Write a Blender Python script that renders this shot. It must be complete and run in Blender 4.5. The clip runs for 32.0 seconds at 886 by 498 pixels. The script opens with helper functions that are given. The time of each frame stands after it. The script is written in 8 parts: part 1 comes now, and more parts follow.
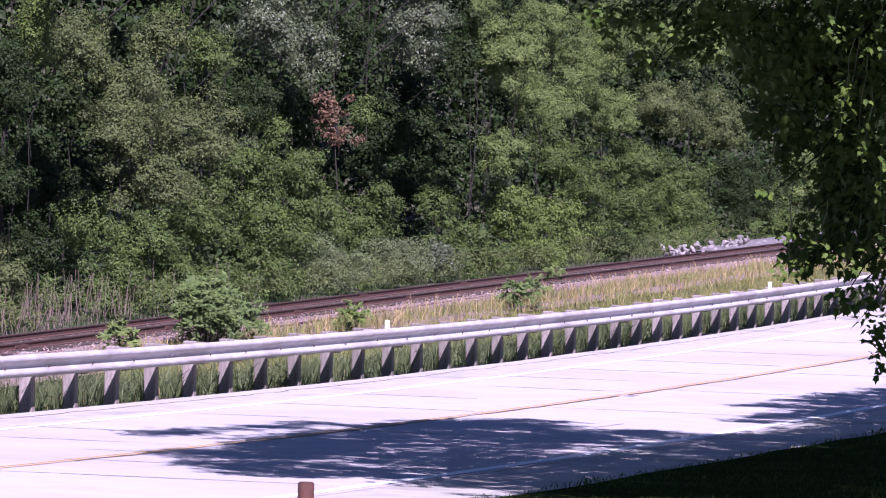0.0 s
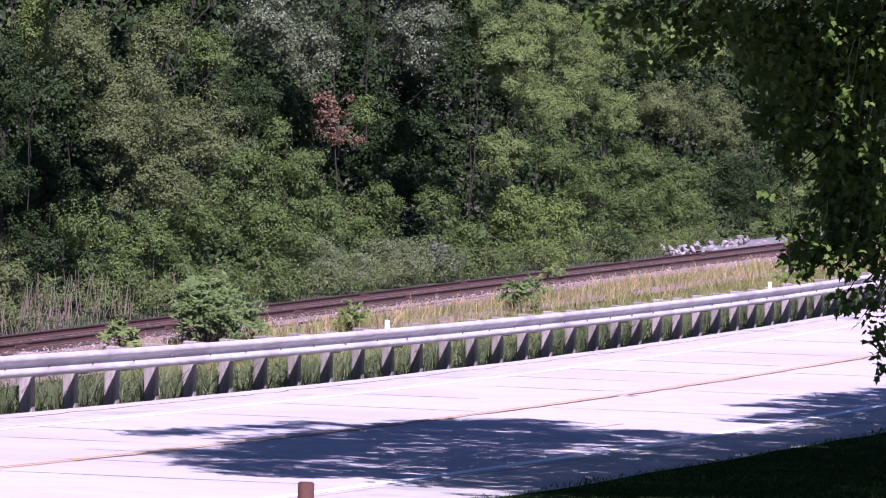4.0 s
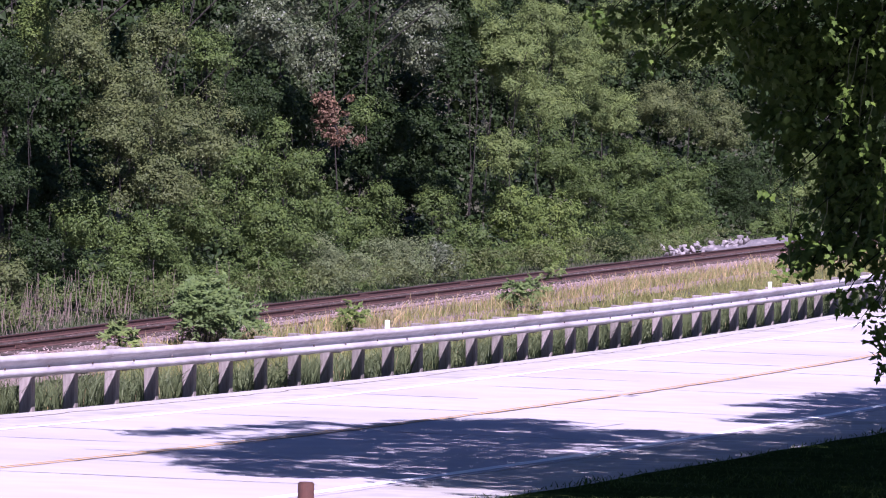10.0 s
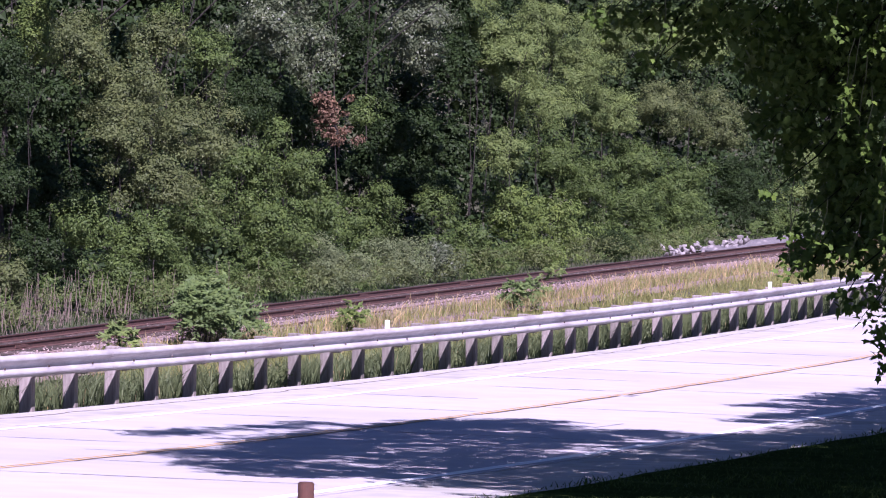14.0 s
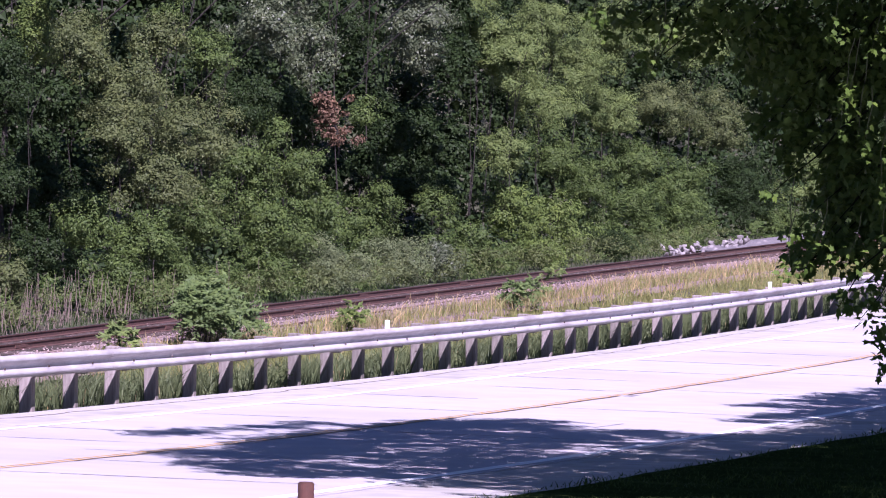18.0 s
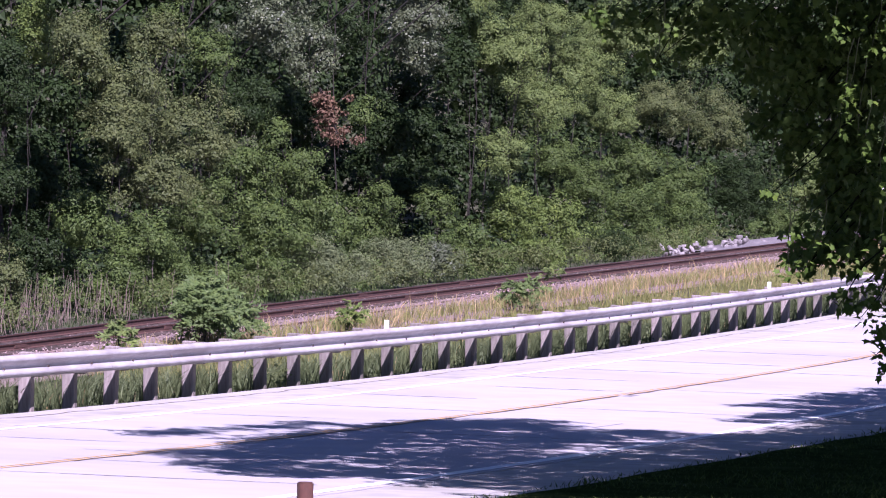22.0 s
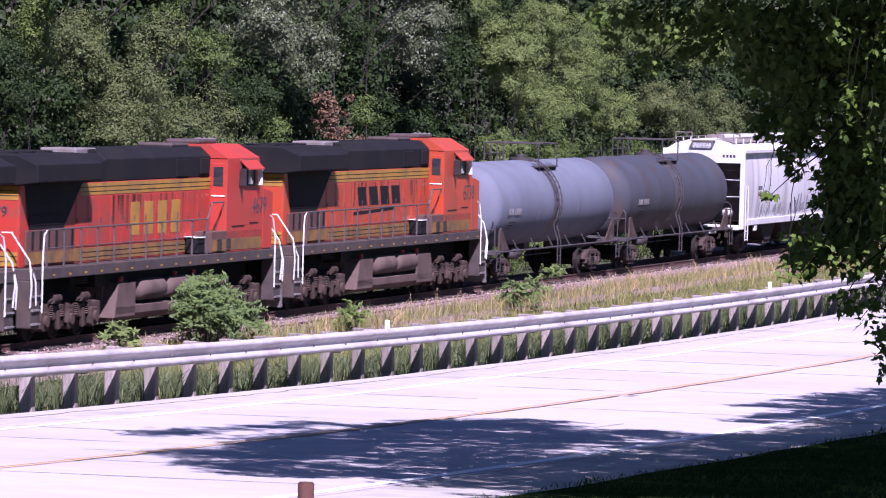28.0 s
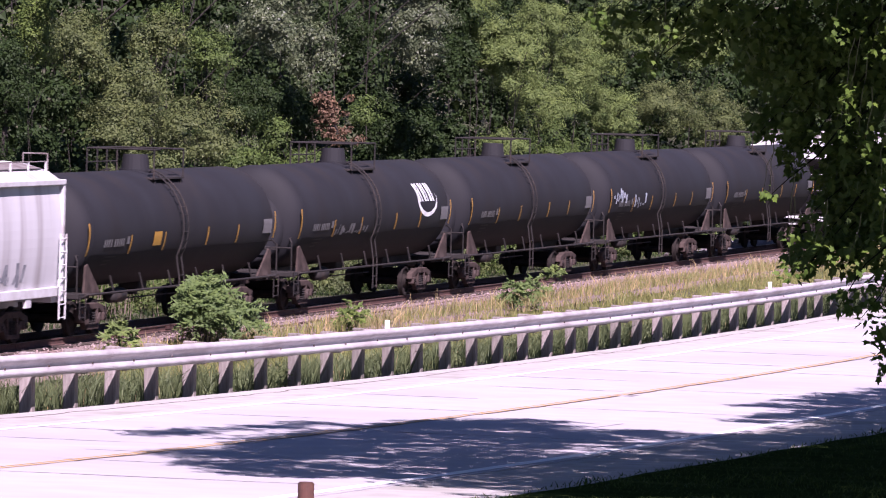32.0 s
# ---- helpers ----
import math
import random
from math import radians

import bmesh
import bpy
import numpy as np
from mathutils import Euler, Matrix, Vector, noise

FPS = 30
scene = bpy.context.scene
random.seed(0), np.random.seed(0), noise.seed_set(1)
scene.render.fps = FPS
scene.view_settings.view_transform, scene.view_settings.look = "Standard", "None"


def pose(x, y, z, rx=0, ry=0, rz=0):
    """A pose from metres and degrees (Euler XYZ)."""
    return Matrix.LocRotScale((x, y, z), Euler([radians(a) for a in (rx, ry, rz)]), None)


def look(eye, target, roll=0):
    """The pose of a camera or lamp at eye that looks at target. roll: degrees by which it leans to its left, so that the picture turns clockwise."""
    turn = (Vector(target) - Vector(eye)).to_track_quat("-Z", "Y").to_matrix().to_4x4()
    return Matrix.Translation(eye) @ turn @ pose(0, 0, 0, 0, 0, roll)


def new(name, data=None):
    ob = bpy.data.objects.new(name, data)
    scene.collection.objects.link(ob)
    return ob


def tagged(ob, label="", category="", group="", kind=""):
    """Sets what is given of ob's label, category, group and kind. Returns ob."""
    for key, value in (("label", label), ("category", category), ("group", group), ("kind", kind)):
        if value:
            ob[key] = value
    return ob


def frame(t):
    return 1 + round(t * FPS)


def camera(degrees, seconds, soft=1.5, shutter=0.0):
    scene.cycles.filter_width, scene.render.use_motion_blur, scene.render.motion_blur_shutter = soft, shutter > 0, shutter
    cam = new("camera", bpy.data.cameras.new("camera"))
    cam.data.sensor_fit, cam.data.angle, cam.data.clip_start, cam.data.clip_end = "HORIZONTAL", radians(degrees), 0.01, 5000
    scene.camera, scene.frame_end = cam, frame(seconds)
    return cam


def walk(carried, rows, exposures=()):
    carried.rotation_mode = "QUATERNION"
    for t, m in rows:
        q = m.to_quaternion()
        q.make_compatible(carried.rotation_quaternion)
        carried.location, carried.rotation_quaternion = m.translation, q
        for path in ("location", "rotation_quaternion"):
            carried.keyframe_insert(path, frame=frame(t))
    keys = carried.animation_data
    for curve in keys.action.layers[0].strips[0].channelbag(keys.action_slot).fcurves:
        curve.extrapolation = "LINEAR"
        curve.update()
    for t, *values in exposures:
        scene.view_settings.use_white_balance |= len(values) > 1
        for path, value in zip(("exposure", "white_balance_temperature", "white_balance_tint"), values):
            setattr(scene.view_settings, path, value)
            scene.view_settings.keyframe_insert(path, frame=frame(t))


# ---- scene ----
# One long lens on a tripod, nudged a little as the train comes into view.
EYE = Vector((0.0, 0.0, 7.477))
TILT = 1.9615
cam = camera(8.9656, 32.0, soft=1.08, shutter=0.15)


def aim(dx, dy):
    """The camera's pose, turned by dx and dy ten-thousandths of a radian."""
    up = -math.tan(radians(TILT) + dy * 1e-4)
    return look(EYE, EYE + Vector((dx * 1e-4, 1.0, up)) * 100, 1.4728)


walk(cam, [(0.0, aim(0, 0)), (21.0, aim(0, 0)), (21.5, aim(1.4, 0)), (22.0, aim(1.3, 0)), (22.5, aim(3, 0)),
           (23.0, aim(3, 1.7)), (23.5, aim(0.3, 0)), (23.8, aim(0, 0.3)), (24.0, aim(0.3, 4.9)), (24.2, aim(2.4, 0.3)),
           (24.5, aim(0.4, 0.6)), (25.0, aim(0.2, 0)), (25.5, aim(0, 0)), (32.0, aim(0, 0))],
     exposures=((0.0, 1.15, 5650, 44), (28.5, 1.15, 5650, 44), (30.0, 1.13, 5760, 44), (31.0, 1.13, 5930, 44), (32.0, 1.18, 6120, 43)))

# Daylight: a high sun from behind the camera and to its right.
SUN_FROM = Vector((0.179, -0.655, 0.734))
sun = new("sun", bpy.data.lights.new("sun", "SUN"))
sun.data.energy, sun.data.angle, sun.data.color = 5.4, radians(0.53), (1.0, 0.955, 0.9)
sun.matrix_world = look(SUN_FROM * 100, (0, 0, 0))
world = bpy.data.worlds.new("sky")
scene.world = world
world.use_nodes = True
sky = world.node_tree.nodes.new("ShaderNodeTexSky")
sky.sky_type, sky.sun_disc = "NISHITA", False
sky.sun_elevation = math.asin(SUN_FROM.z)
sky.sun_rotation = math.atan2(SUN_FROM.x, SUN_FROM.y)
sky.dust_density, sky.ozone_density = 0.1, 6.0
background = world.node_tree.nodes["Background"]
background.inputs["Strength"].default_value = 0.037
world.node_tree.links.new(sky.outputs["Color"], background.inputs["Color"])


# ---- materials ----
def material(name, color, rough=0.6, metal=0.0, second=None, scale=3.0, detail=6.0, amount=0.5, bump=0.0, bump_scale=30.0,
             spec=0.5, per="", vary=0.0, stretch=(1, 1, 1), third=None, third_scale=0.4, third_at=(0.55, 0.7), translucent=0.0, third_detail=8.0):
    """A surface whose colour wanders between two tones at one scale and is stained with a third at a larger one."""
    mat = bpy.data.materials.new(name)
    mat.use_nodes = True
    tree = mat.node_tree
    nodes, links = tree.nodes, tree.links
    shader = nodes["Principled BSDF"]
    shader.inputs["Roughness"].default_value = rough
    shader.inputs["Metallic"].default_value = metal
    shader.inputs["Specular IOR Level"].default_value = spec
    place = nodes.new("ShaderNodeTexCoord")
    mapping = nodes.new("ShaderNodeMapping")
    mapping.inputs["Scale"].default_value = stretch
    mapping.inputs["Rotation"].default_value = (0.4, 0.7, 0.3)
    links.new(place.outputs["Object"], mapping.inputs["Vector"])
    grain = nodes.new("ShaderNodeTexNoise")
    grain.inputs["Scale"].default_value, grain.inputs["Detail"].default_value = scale, detail
    links.new(mapping.outputs["Vector"], grain.inputs["Vector"])
    mix = nodes.new("ShaderNodeMix")
    mix.data_type = "RGBA"
    mix.inputs["A"].default_value = (*color, 1)
    mix.inputs["B"].default_value = (*(second or [c * 0.7 for c in color]), 1)
    ramp = nodes.new("ShaderNodeMapRange")
    ramp.inputs["From Min"].default_value, ramp.inputs["From Max"].default_value = 0.5 - 0.3 * amount, 0.5 + 0.3 * amount
    links.new(grain.outputs["Fac"], ramp.inputs["Value"])
    links.new(ramp.outputs["Result"], mix.inputs["Factor"])
    out = mix.outputs["Result"]
    if third:
        big = nodes.new("ShaderNodeTexNoise")
        big.inputs["Scale"].default_value, big.inputs["Detail"].default_value = third_scale, third_detail
        links.new(mapping.outputs["Vector"], big.inputs["Vector"])
        cut = nodes.new("ShaderNodeMapRange")
        cut.inputs["From Min"].default_value, cut.inputs["From Max"].default_value = third_at
        links.new(big.outputs["Fac"], cut.inputs["Value"])
        stain = nodes.new("ShaderNodeMix")
        stain.data_type = "RGBA"
        stain.inputs["B"].default_value = (*third, 1)
        links.new(out, stain.inputs["A"])
        links.new(cut.outputs["Result"], stain.inputs["Factor"])
        out = stain.outputs["Result"]
    if per:
        if per == "island":
            chance = nodes.new("ShaderNodeNewGeometry").outputs["Random Per Island"]
        else:
            chance = nodes.new("ShaderNodeObjectInfo").outputs["Random"]
        tone = nodes.new("ShaderNodeHueSaturation")
        spread = nodes.new("ShaderNodeMapRange")
        spread.inputs["To Min"].default_value, spread.inputs["To Max"].default_value = 1 - vary, 1 + vary
        links.new(chance, spread.inputs["Value"])
        links.new(spread.outputs["Result"], tone.inputs["Value"])
        hue = nodes.new("ShaderNodeMapRange")
        hue.inputs["To Min"].default_value, hue.inputs["To Max"].default_value = 0.5 + vary * 0.06, 0.5 - vary * 0.06
        links.new(chance, hue.inputs["Value"])
        links.new(hue.outputs["Result"], tone.inputs["Hue"])
        links.new(out, tone.inputs["Color"])
        out = tone.outputs["Color"]
    links.new(out, shader.inputs["Base Color"])
    if bump:
        fine = nodes.new("ShaderNodeTexNoise")
        fine.inputs["Scale"].default_value, fine.inputs["Detail"].default_value = bump_scale, 6
        links.new(mapping.outputs["Vector"], fine.inputs["Vector"])
        relief = nodes.new("ShaderNodeBump")
        relief.inputs["Strength"].default_value, relief.inputs["Distance"].default_value = 1.0, bump
        links.new(fine.outputs["Fac"], relief.inputs["Height"])
        links.new(relief.outputs["Normal"], shader.inputs["Normal"])
    if translucent:
        leaf = nodes.new("ShaderNodeBsdfTranslucent")
        links.new(out, leaf.inputs["Color"])
        both = nodes.new("ShaderNodeMixShader")
        both.inputs["Fac"].default_value = translucent
        links.new(shader.outputs["BSDF"], both.inputs[1])
        links.new(leaf.outputs["BSDF"], both.inputs[2])
        links.new(both.outputs["Shader"], nodes["Material Output"].inputs["Surface"])
    return mat


M_EARTH = material("earth", (0.05, 0.044, 0.026), 0.95, second=(0.04, 0.05, 0.017), scale=0.6, third=(0.038, 0.053, 0.015), third_scale=0.08, bump=0.03, bump_scale=4)
M_CONCRETE = material("concrete_road", (0.392, 0.365, 0.39), 0.9, second=(0.352, 0.33, 0.356), scale=1.2, third=(0.318, 0.297, 0.322), third_scale=0.2, third_at=(0.45, 0.75), spec=0.2)
M_SHOULDER = material("shoulder", (0.376, 0.352, 0.344), 0.9, second=(0.304, 0.288, 0.272), scale=2.5, third=(0.24, 0.224, 0.2), third_scale=0.5, spec=0.2)
M_JOINT = material("joint_sealant", (0.1, 0.09, 0.088), 0.8, second=(0.25, 0.235, 0.23), scale=1.4, amount=0.9)
M_WHITE_LINE = material("white_road_paint", (0.82, 0.82, 0.82), 0.7, second=(0.68, 0.67, 0.66), scale=6, amount=0.9)
M_YELLOW_LINE = material("yellow_road_paint", (0.55, 0.28, 0.025), 0.8, second=(0.45, 0.28, 0.1), scale=3, amount=0.9)
M_BALLAST = material("ballast", (0.24, 0.178, 0.168), 0.95, second=(0.14, 0.096, 0.088), scale=14, amount=0.8, third=(0.176, 0.112, 0.092), third_scale=0.8, bump=0.05, bump_scale=16)
M_ROCK = material("grey_stone", (0.24, 0.218, 0.222), 0.95, second=(0.15, 0.13, 0.13), scale=3, per="object", vary=0.4, bump=0.02, bump_scale=9)
M_STONE = material("ballast_stone", (0.31, 0.235, 0.225), 0.95, second=(0.2, 0.145, 0.135), scale=6, per="island", vary=0.28)
M_RAIL_SIDE = material("rusty_rail", (0.088, 0.037, 0.028), 0.85, second=(0.05, 0.024, 0.02), scale=8, bump=0.002)
M_RAIL_HEAD = material("worn_rail_head", (0.22, 0.19, 0.18), 0.35, metal=0.8, second=(0.12, 0.08, 0.07), scale=6)
M_TIE = material("creosoted_tie", (0.068, 0.044, 0.036), 0.95, second=(0.036, 0.026, 0.022), scale=5, stretch=(1, 6, 6), per="object", vary=0.4, bump=0.006, bump_scale=25)
M_GALV = material("galvanized_steel", (0.47, 0.445, 0.46), 0.55, metal=0.15, second=(0.38, 0.352, 0.365), scale=2.5, third=(0.22, 0.18, 0.172), third_scale=0.5, third_at=(0.52, 0.75), stretch=(1, 1, 3), spec=0.35)
M_POST = material("weathered_timber", (0.29, 0.255, 0.24), 0.95, second=(0.15, 0.122, 0.112), scale=5, amount=0.8, stretch=(6, 6, 0.8), per="object", vary=0.3, bump=0.006, bump_scale=30, spec=0.2)
M_BOLT = material("dark_bolt", (0.12, 0.09, 0.08), 0.6, metal=0.6)
M_REFLECT = material("white_reflector", (0.85, 0.86, 0.88), 0.4)
M_RUSTPOST = material("rusted_post", (0.1, 0.036, 0.025), 0.85, second=(0.06, 0.026, 0.02), scale=9, bump=0.003)
M_BARK = material("bark", (0.032, 0.026, 0.021), 0.95, second=(0.015, 0.012, 0.01), scale=6, stretch=(3, 3, 0.7), bump=0.02, bump_scale=12)
M_TWIG = material("dry_twig", (0.2, 0.15, 0.125), 0.9, second=(0.12, 0.09, 0.075), scale=8)


def leaf_material(name, color, vary=0.15, rough=0.58, translucent=0.16, spec=0.2):
    warm = [min(1.0, c * k) for c, k in zip(color, (1.22, 1.14, 1.02))]
    return material(name, color, rough, second=[c * 0.62 for c in color], scale=1.1, amount=0.8, third=warm, third_scale=2.3, third_at=(0.5, 0.72), third_detail=3.0, per="island", vary=vary, translucent=translucent, spec=spec)


LEAF = {"mid": leaf_material("mid_green_leaf", (0.072, 0.112, 0.028)), "olive": leaf_material("olive_leaf", (0.088, 0.113, 0.039)),
        # darkest leaf: the wood's inner shade is put into its colour
        "shadowed": leaf_material("shade_darkened_leaf", (0.023, 0.042, 0.012), spec=0.14), "grey": leaf_material("grey_green_leaf", (0.125, 0.158, 0.075), spec=0.1),
        "fresh": leaf_material("fresh_green_leaf", (0.1, 0.147, 0.034)), "locust": leaf_material("locust_leaf", (0.118, 0.165, 0.048)),
        "silver": leaf_material("silvery_leaf", (0.088, 0.112, 0.057), rough=0.45, spec=0.38), "maple": leaf_material("maple_leaf", (0.085, 0.138, 0.03), translucent=0.45),
        "dead": leaf_material("dead_brown_leaf", (0.15, 0.094, 0.06)), "straw": leaf_material("straw", (0.4, 0.31, 0.16), translucent=0.25),
        "grass": leaf_material("grass_blade", (0.225, 0.235, 0.082), translucent=0.25), "sumac": leaf_material("sumac_leaf", (0.092, 0.14, 0.042)), "tuft": leaf_material("pale_grass_blade", (0.2, 0.19, 0.085)), "orange": leaf_material("withered_orange_leaf", (0.45, 0.19, 0.12)),
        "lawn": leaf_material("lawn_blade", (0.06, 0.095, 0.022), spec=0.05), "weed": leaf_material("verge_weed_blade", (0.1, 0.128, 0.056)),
        # maple leaves caught by sun: the light is put into a brighter colour
        "bright": leaf_material("sunlit_maple_leaf", (0.1, 0.165, 0.03), translucent=0.45)}



# ---- building tools ----
def part(name, bm, mat, parent=None, label="", smooth=False):
    """Links a bmesh as one mesh object, under a thing or a part."""
    mesh = bpy.data.meshes.new(name)
    bm.to_mesh(mesh)
    bm.free()
    mesh.materials.append(mat)
    if smooth:
        mesh.shade_smooth()
    ob = new(name, mesh)
    if parent:
        ob.parent = parent
    if label:
        tagged(ob, label)
    return ob


def shared(name, mesh, parent, m):
    """One more object on a mesh that several pieces share."""
    ob = new(name, mesh)
    ob.parent = parent
    ob.matrix_basis = m
    return ob


def mesh_of(name, bm, mat):
    mesh = bpy.data.meshes.new(name)
    bm.to_mesh(mesh)
    bm.free()
    mesh.materials.append(mat)
    return mesh


def raw(name, verts, faces, mat, smooth=False):
    """A mesh from arrays; faces all have the same number of corners."""
    mesh = bpy.data.meshes.new(name)
    verts, faces = np.asarray(verts, np.float32), np.asarray(faces, np.int32)
    n, k = faces.shape
    mesh.vertices.add(len(verts))
    mesh.vertices.foreach_set("co", verts.ravel())
    mesh.loops.add(n * k)
    mesh.loops.foreach_set("vertex_index", faces.ravel())
    mesh.polygons.add(n)
    mesh.polygons.foreach_set("loop_start", np.arange(0, n * k, k, dtype=np.int32))
    mesh.update(calc_edges=True)
    mesh.materials.append(mat)
    if smooth:
        mesh.shade_smooth()
    else:
        mesh.shade_flat()
    return mesh


def box(bm, x0, x1, y0, y1, z0, z1, bevel=0.0):
    made = bmesh.ops.create_cube(bm, size=1.0)["verts"]
    for v in made:
        v.co = Vector((x0 + (v.co.x + 0.5) * (x1 - x0), y0 + (v.co.y + 0.5) * (y1 - y0), z0 + (v.co.z + 0.5) * (z1 - z0)))
    if bevel:
        edges = list({e for v in made for e in v.link_edges})
        bmesh.ops.bevel(bm, geom=edges, offset=bevel, segments=2, profile=0.5, affect="EDGES")
    return bm


def rod(bm, a, b, r, seg=8, r2=None):
    """A cylinder or cone between two points."""
    a, b = Vector(a), Vector(b)
    m = Matrix.Translation((a + b) / 2) @ (b - a).to_track_quat("Z", "Y").to_matrix().to_4x4()
    bmesh.ops.create_cone(bm, cap_ends=True, segments=seg, radius1=r, radius2=r if r2 is None else r2, depth=(b - a).length, matrix=m)
    return bm


def bar(bm, points, r, seg=6):
    """A bent round bar through points."""
    for a, b in zip(points, points[1:]):
        rod(bm, a, b, r, seg)
    for p in points[1:-1]:
        bmesh.ops.create_icosphere(bm, subdivisions=1, radius=r * 1.05, matrix=Matrix.Translation(p))
    return bm


def prism(bm, outline, x0, x1, bevel=0.0):
    """An outline in y and z, drawn out from x0 to x1."""
    a = [bm.verts.new((x0, y, z)) for y, z in outline]
    b = [bm.verts.new((x1, y, z)) for y, z in outline]
    n = len(outline)
    faces = [bm.faces.new((a[i], a[(i + 1) % n], b[(i + 1) % n], b[i])) for i in range(n)]
    faces += [bm.faces.new(list(reversed(a))), bm.faces.new(b)]
    bmesh.ops.recalc_face_normals(bm, faces=faces)
    if bevel:
        bmesh.ops.bevel(bm, geom=list({e for f in faces for e in f.edges}), offset=bevel, segments=2, profile=0.5, affect="EDGES")
    return bm


def slab(bm, outline, y0, y1, bevel=0.0):
    """An outline in x and z, drawn out from y0 to y1."""
    a = [bm.verts.new((x, y0, z)) for x, z in outline]
    b = [bm.verts.new((x, y1, z)) for x, z in outline]
    n = len(outline)
    faces = [bm.faces.new((a[i], a[(i + 1) % n], b[(i + 1) % n], b[i])) for i in range(n)]
    faces += [bm.faces.new(list(reversed(a))), bm.faces.new(b)]
    bmesh.ops.recalc_face_normals(bm, faces=faces)
    if bevel:
        bmesh.ops.bevel(bm, geom=list({e for f in faces for e in f.edges}), offset=bevel, segments=2, profile=0.5, affect="EDGES")
    return bm


def lathe_x(bm, profile, seg=40, cy=0.0, cz=0.0, squash=1.0):
    """A profile of (x, radius) turned round the x axis."""
    rings = []
    for x, r in profile:
        rings.append([bm.verts.new((x, cy + r * math.cos(2 * math.pi * k / seg), cz + r * squash * math.sin(2 * math.pi * k / seg))) for k in range(seg)])
    for p, q in zip(rings, rings[1:]):
        for k in range(seg):
            bm.faces.new((p[k], p[(k + 1) % seg], q[(k + 1) % seg], q[k]))
    bm.faces.new(list(reversed(rings[0])))
    bm.faces.new(rings[-1])
    bmesh.ops.recalc_face_normals(bm, faces=bm.faces[:])
    return bm


# ---- the plan: the track and the road are two nearly parallel lines ----
TRACK = pose(0.0, 182.66, 0.0, 0, 0, 90 - 15.4927)
ROAD = pose(-6.134, 81.4725, 2.197, 0, 0, 90 - 15.2488)
ROAD_INV, TRACK_INV = ROAD.inverted(), TRACK.inverted()


def road_z(s):
    """The road's height along the guardrail, level out of sight."""
    s = min(max(s, -60.0), 80.0)
    return -0.02368 * s + 0.00017 * s * s


def on_track(u, n, z=0.0):
    """u metres along the track, n metres to its camera side."""
    return TRACK @ Vector((u, -n, z))


def on_road(s, w, z=0.0):
    """s metres along the guardrail, w metres from it onto the road."""
    return ROAD @ Vector((s, -w, z + road_z(s)))


def smooth_step(a, b, x):
    t = min(max((x - a) / (b - a), 0.0), 1.0)
    return t * t * (3 - 2 * t)


def ground_z(x, y):
    """The height of the ground sheet."""
    r = ROAD_INV @ Vector((x, y, 0.0))
    k = TRACK_INV @ Vector((x, y, 0.0))
    s, w, u, n = r.x, -r.y, k.x, -k.y
    high = 2.197 + road_z(s) - 0.12
    low = -0.85 + 0.15 * noise.noise(Vector((x * 0.15, y * 0.15, 0)))
    if n > 0:
        z = low + (high - low) * smooth_step(-5.5, -0.7, w)
        z = z + (-0.42 - z) * (1 - smooth_step(2.0, 4.2, n))
        if w > 11.4:
            z += 0.05 + 0.1 * smooth_step(11.4, 25, w) + 3.0 * smooth_step(30, 75, w)
    else:
        z = -0.42 + (-0.6 + 0.42) * smooth_step(-2.0, -4.0, n) + 30 * smooth_step(7, 90, -n) + 0.2 * noise.noise(Vector((x * 0.2, y * 0.2, 3)))
    return z



# ---- ground, road, track ----
def build_ground():
    """One sheet that reaches the horizon, finer near the road and the track."""
    us = [-3000, -1500, -700, -400, -250] + list(range(-170, 181, 3)) + [200, 240, 300, 400, 600, 900, 1400, 2200, 3500]
    ns = [-3500, -2000, -1000, -500, -250, -150, -100, -70, -50, -40, -32] + [-26 + 2 * k for k in range(9)] + [-8 + 0.5 * k for k in range(100)] + \
         [42.5, 45, 48, 52, 60, 70, 85, 110, 150, 200, 300, 500, 1000, 2000, 3500]
    verts = []
    for u in us:
        for n in ns:
            p = on_track(u, n)
            verts.append((p.x, p.y, ground_z(p.x, p.y)))
    k = len(ns)
    faces = [(i * k + j, i * k + j + 1, (i + 1) * k + j + 1, (i + 1) * k + j) for i in range(len(us) - 1) for j in range(k - 1)]
    ground = new("ground", raw("ground", verts, faces, M_EARTH, True))
    tagged(ground, "weedy earth ground between road, track and wooded slope", "ground", kind="structure")


def strip(name, s0, s1, w0, w1, lift, mat, step=2.0, drop=0.0, parent=None, wobble=0.0):
    """A ribbon that follows the road, with its own thickness."""
    n = max(1, int((s1 - s0) / step))
    verts, faces = [], []
    for i in range(n + 1):
        s = s0 + (s1 - s0) * i / n
        d = wobble * noise.noise(Vector((s * 0.9, w0, 7.0)))
        for w, z in ((w0 + d, lift - drop), (w0 + d, lift), (w1 + d, lift), (w1 + d, lift - drop)):
            verts.append(on_road(s, w, z))
    for i in range(n):
        for j in range(3 if drop else 0):
            faces.append((i * 4 + j, i * 4 + j + 1, i * 4 + j + 5, i * 4 + j + 4))
        if not drop:
            faces.append((i * 4 + 1, i * 4 + 2, i * 4 + 6, i * 4 + 5))
    ob = new(name, raw(name, verts, faces, mat))
    if parent:
        ob.parent = parent
    return ob


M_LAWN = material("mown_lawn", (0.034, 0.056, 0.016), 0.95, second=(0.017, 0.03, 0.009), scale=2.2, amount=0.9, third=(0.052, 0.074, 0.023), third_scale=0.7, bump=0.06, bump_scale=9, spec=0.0)
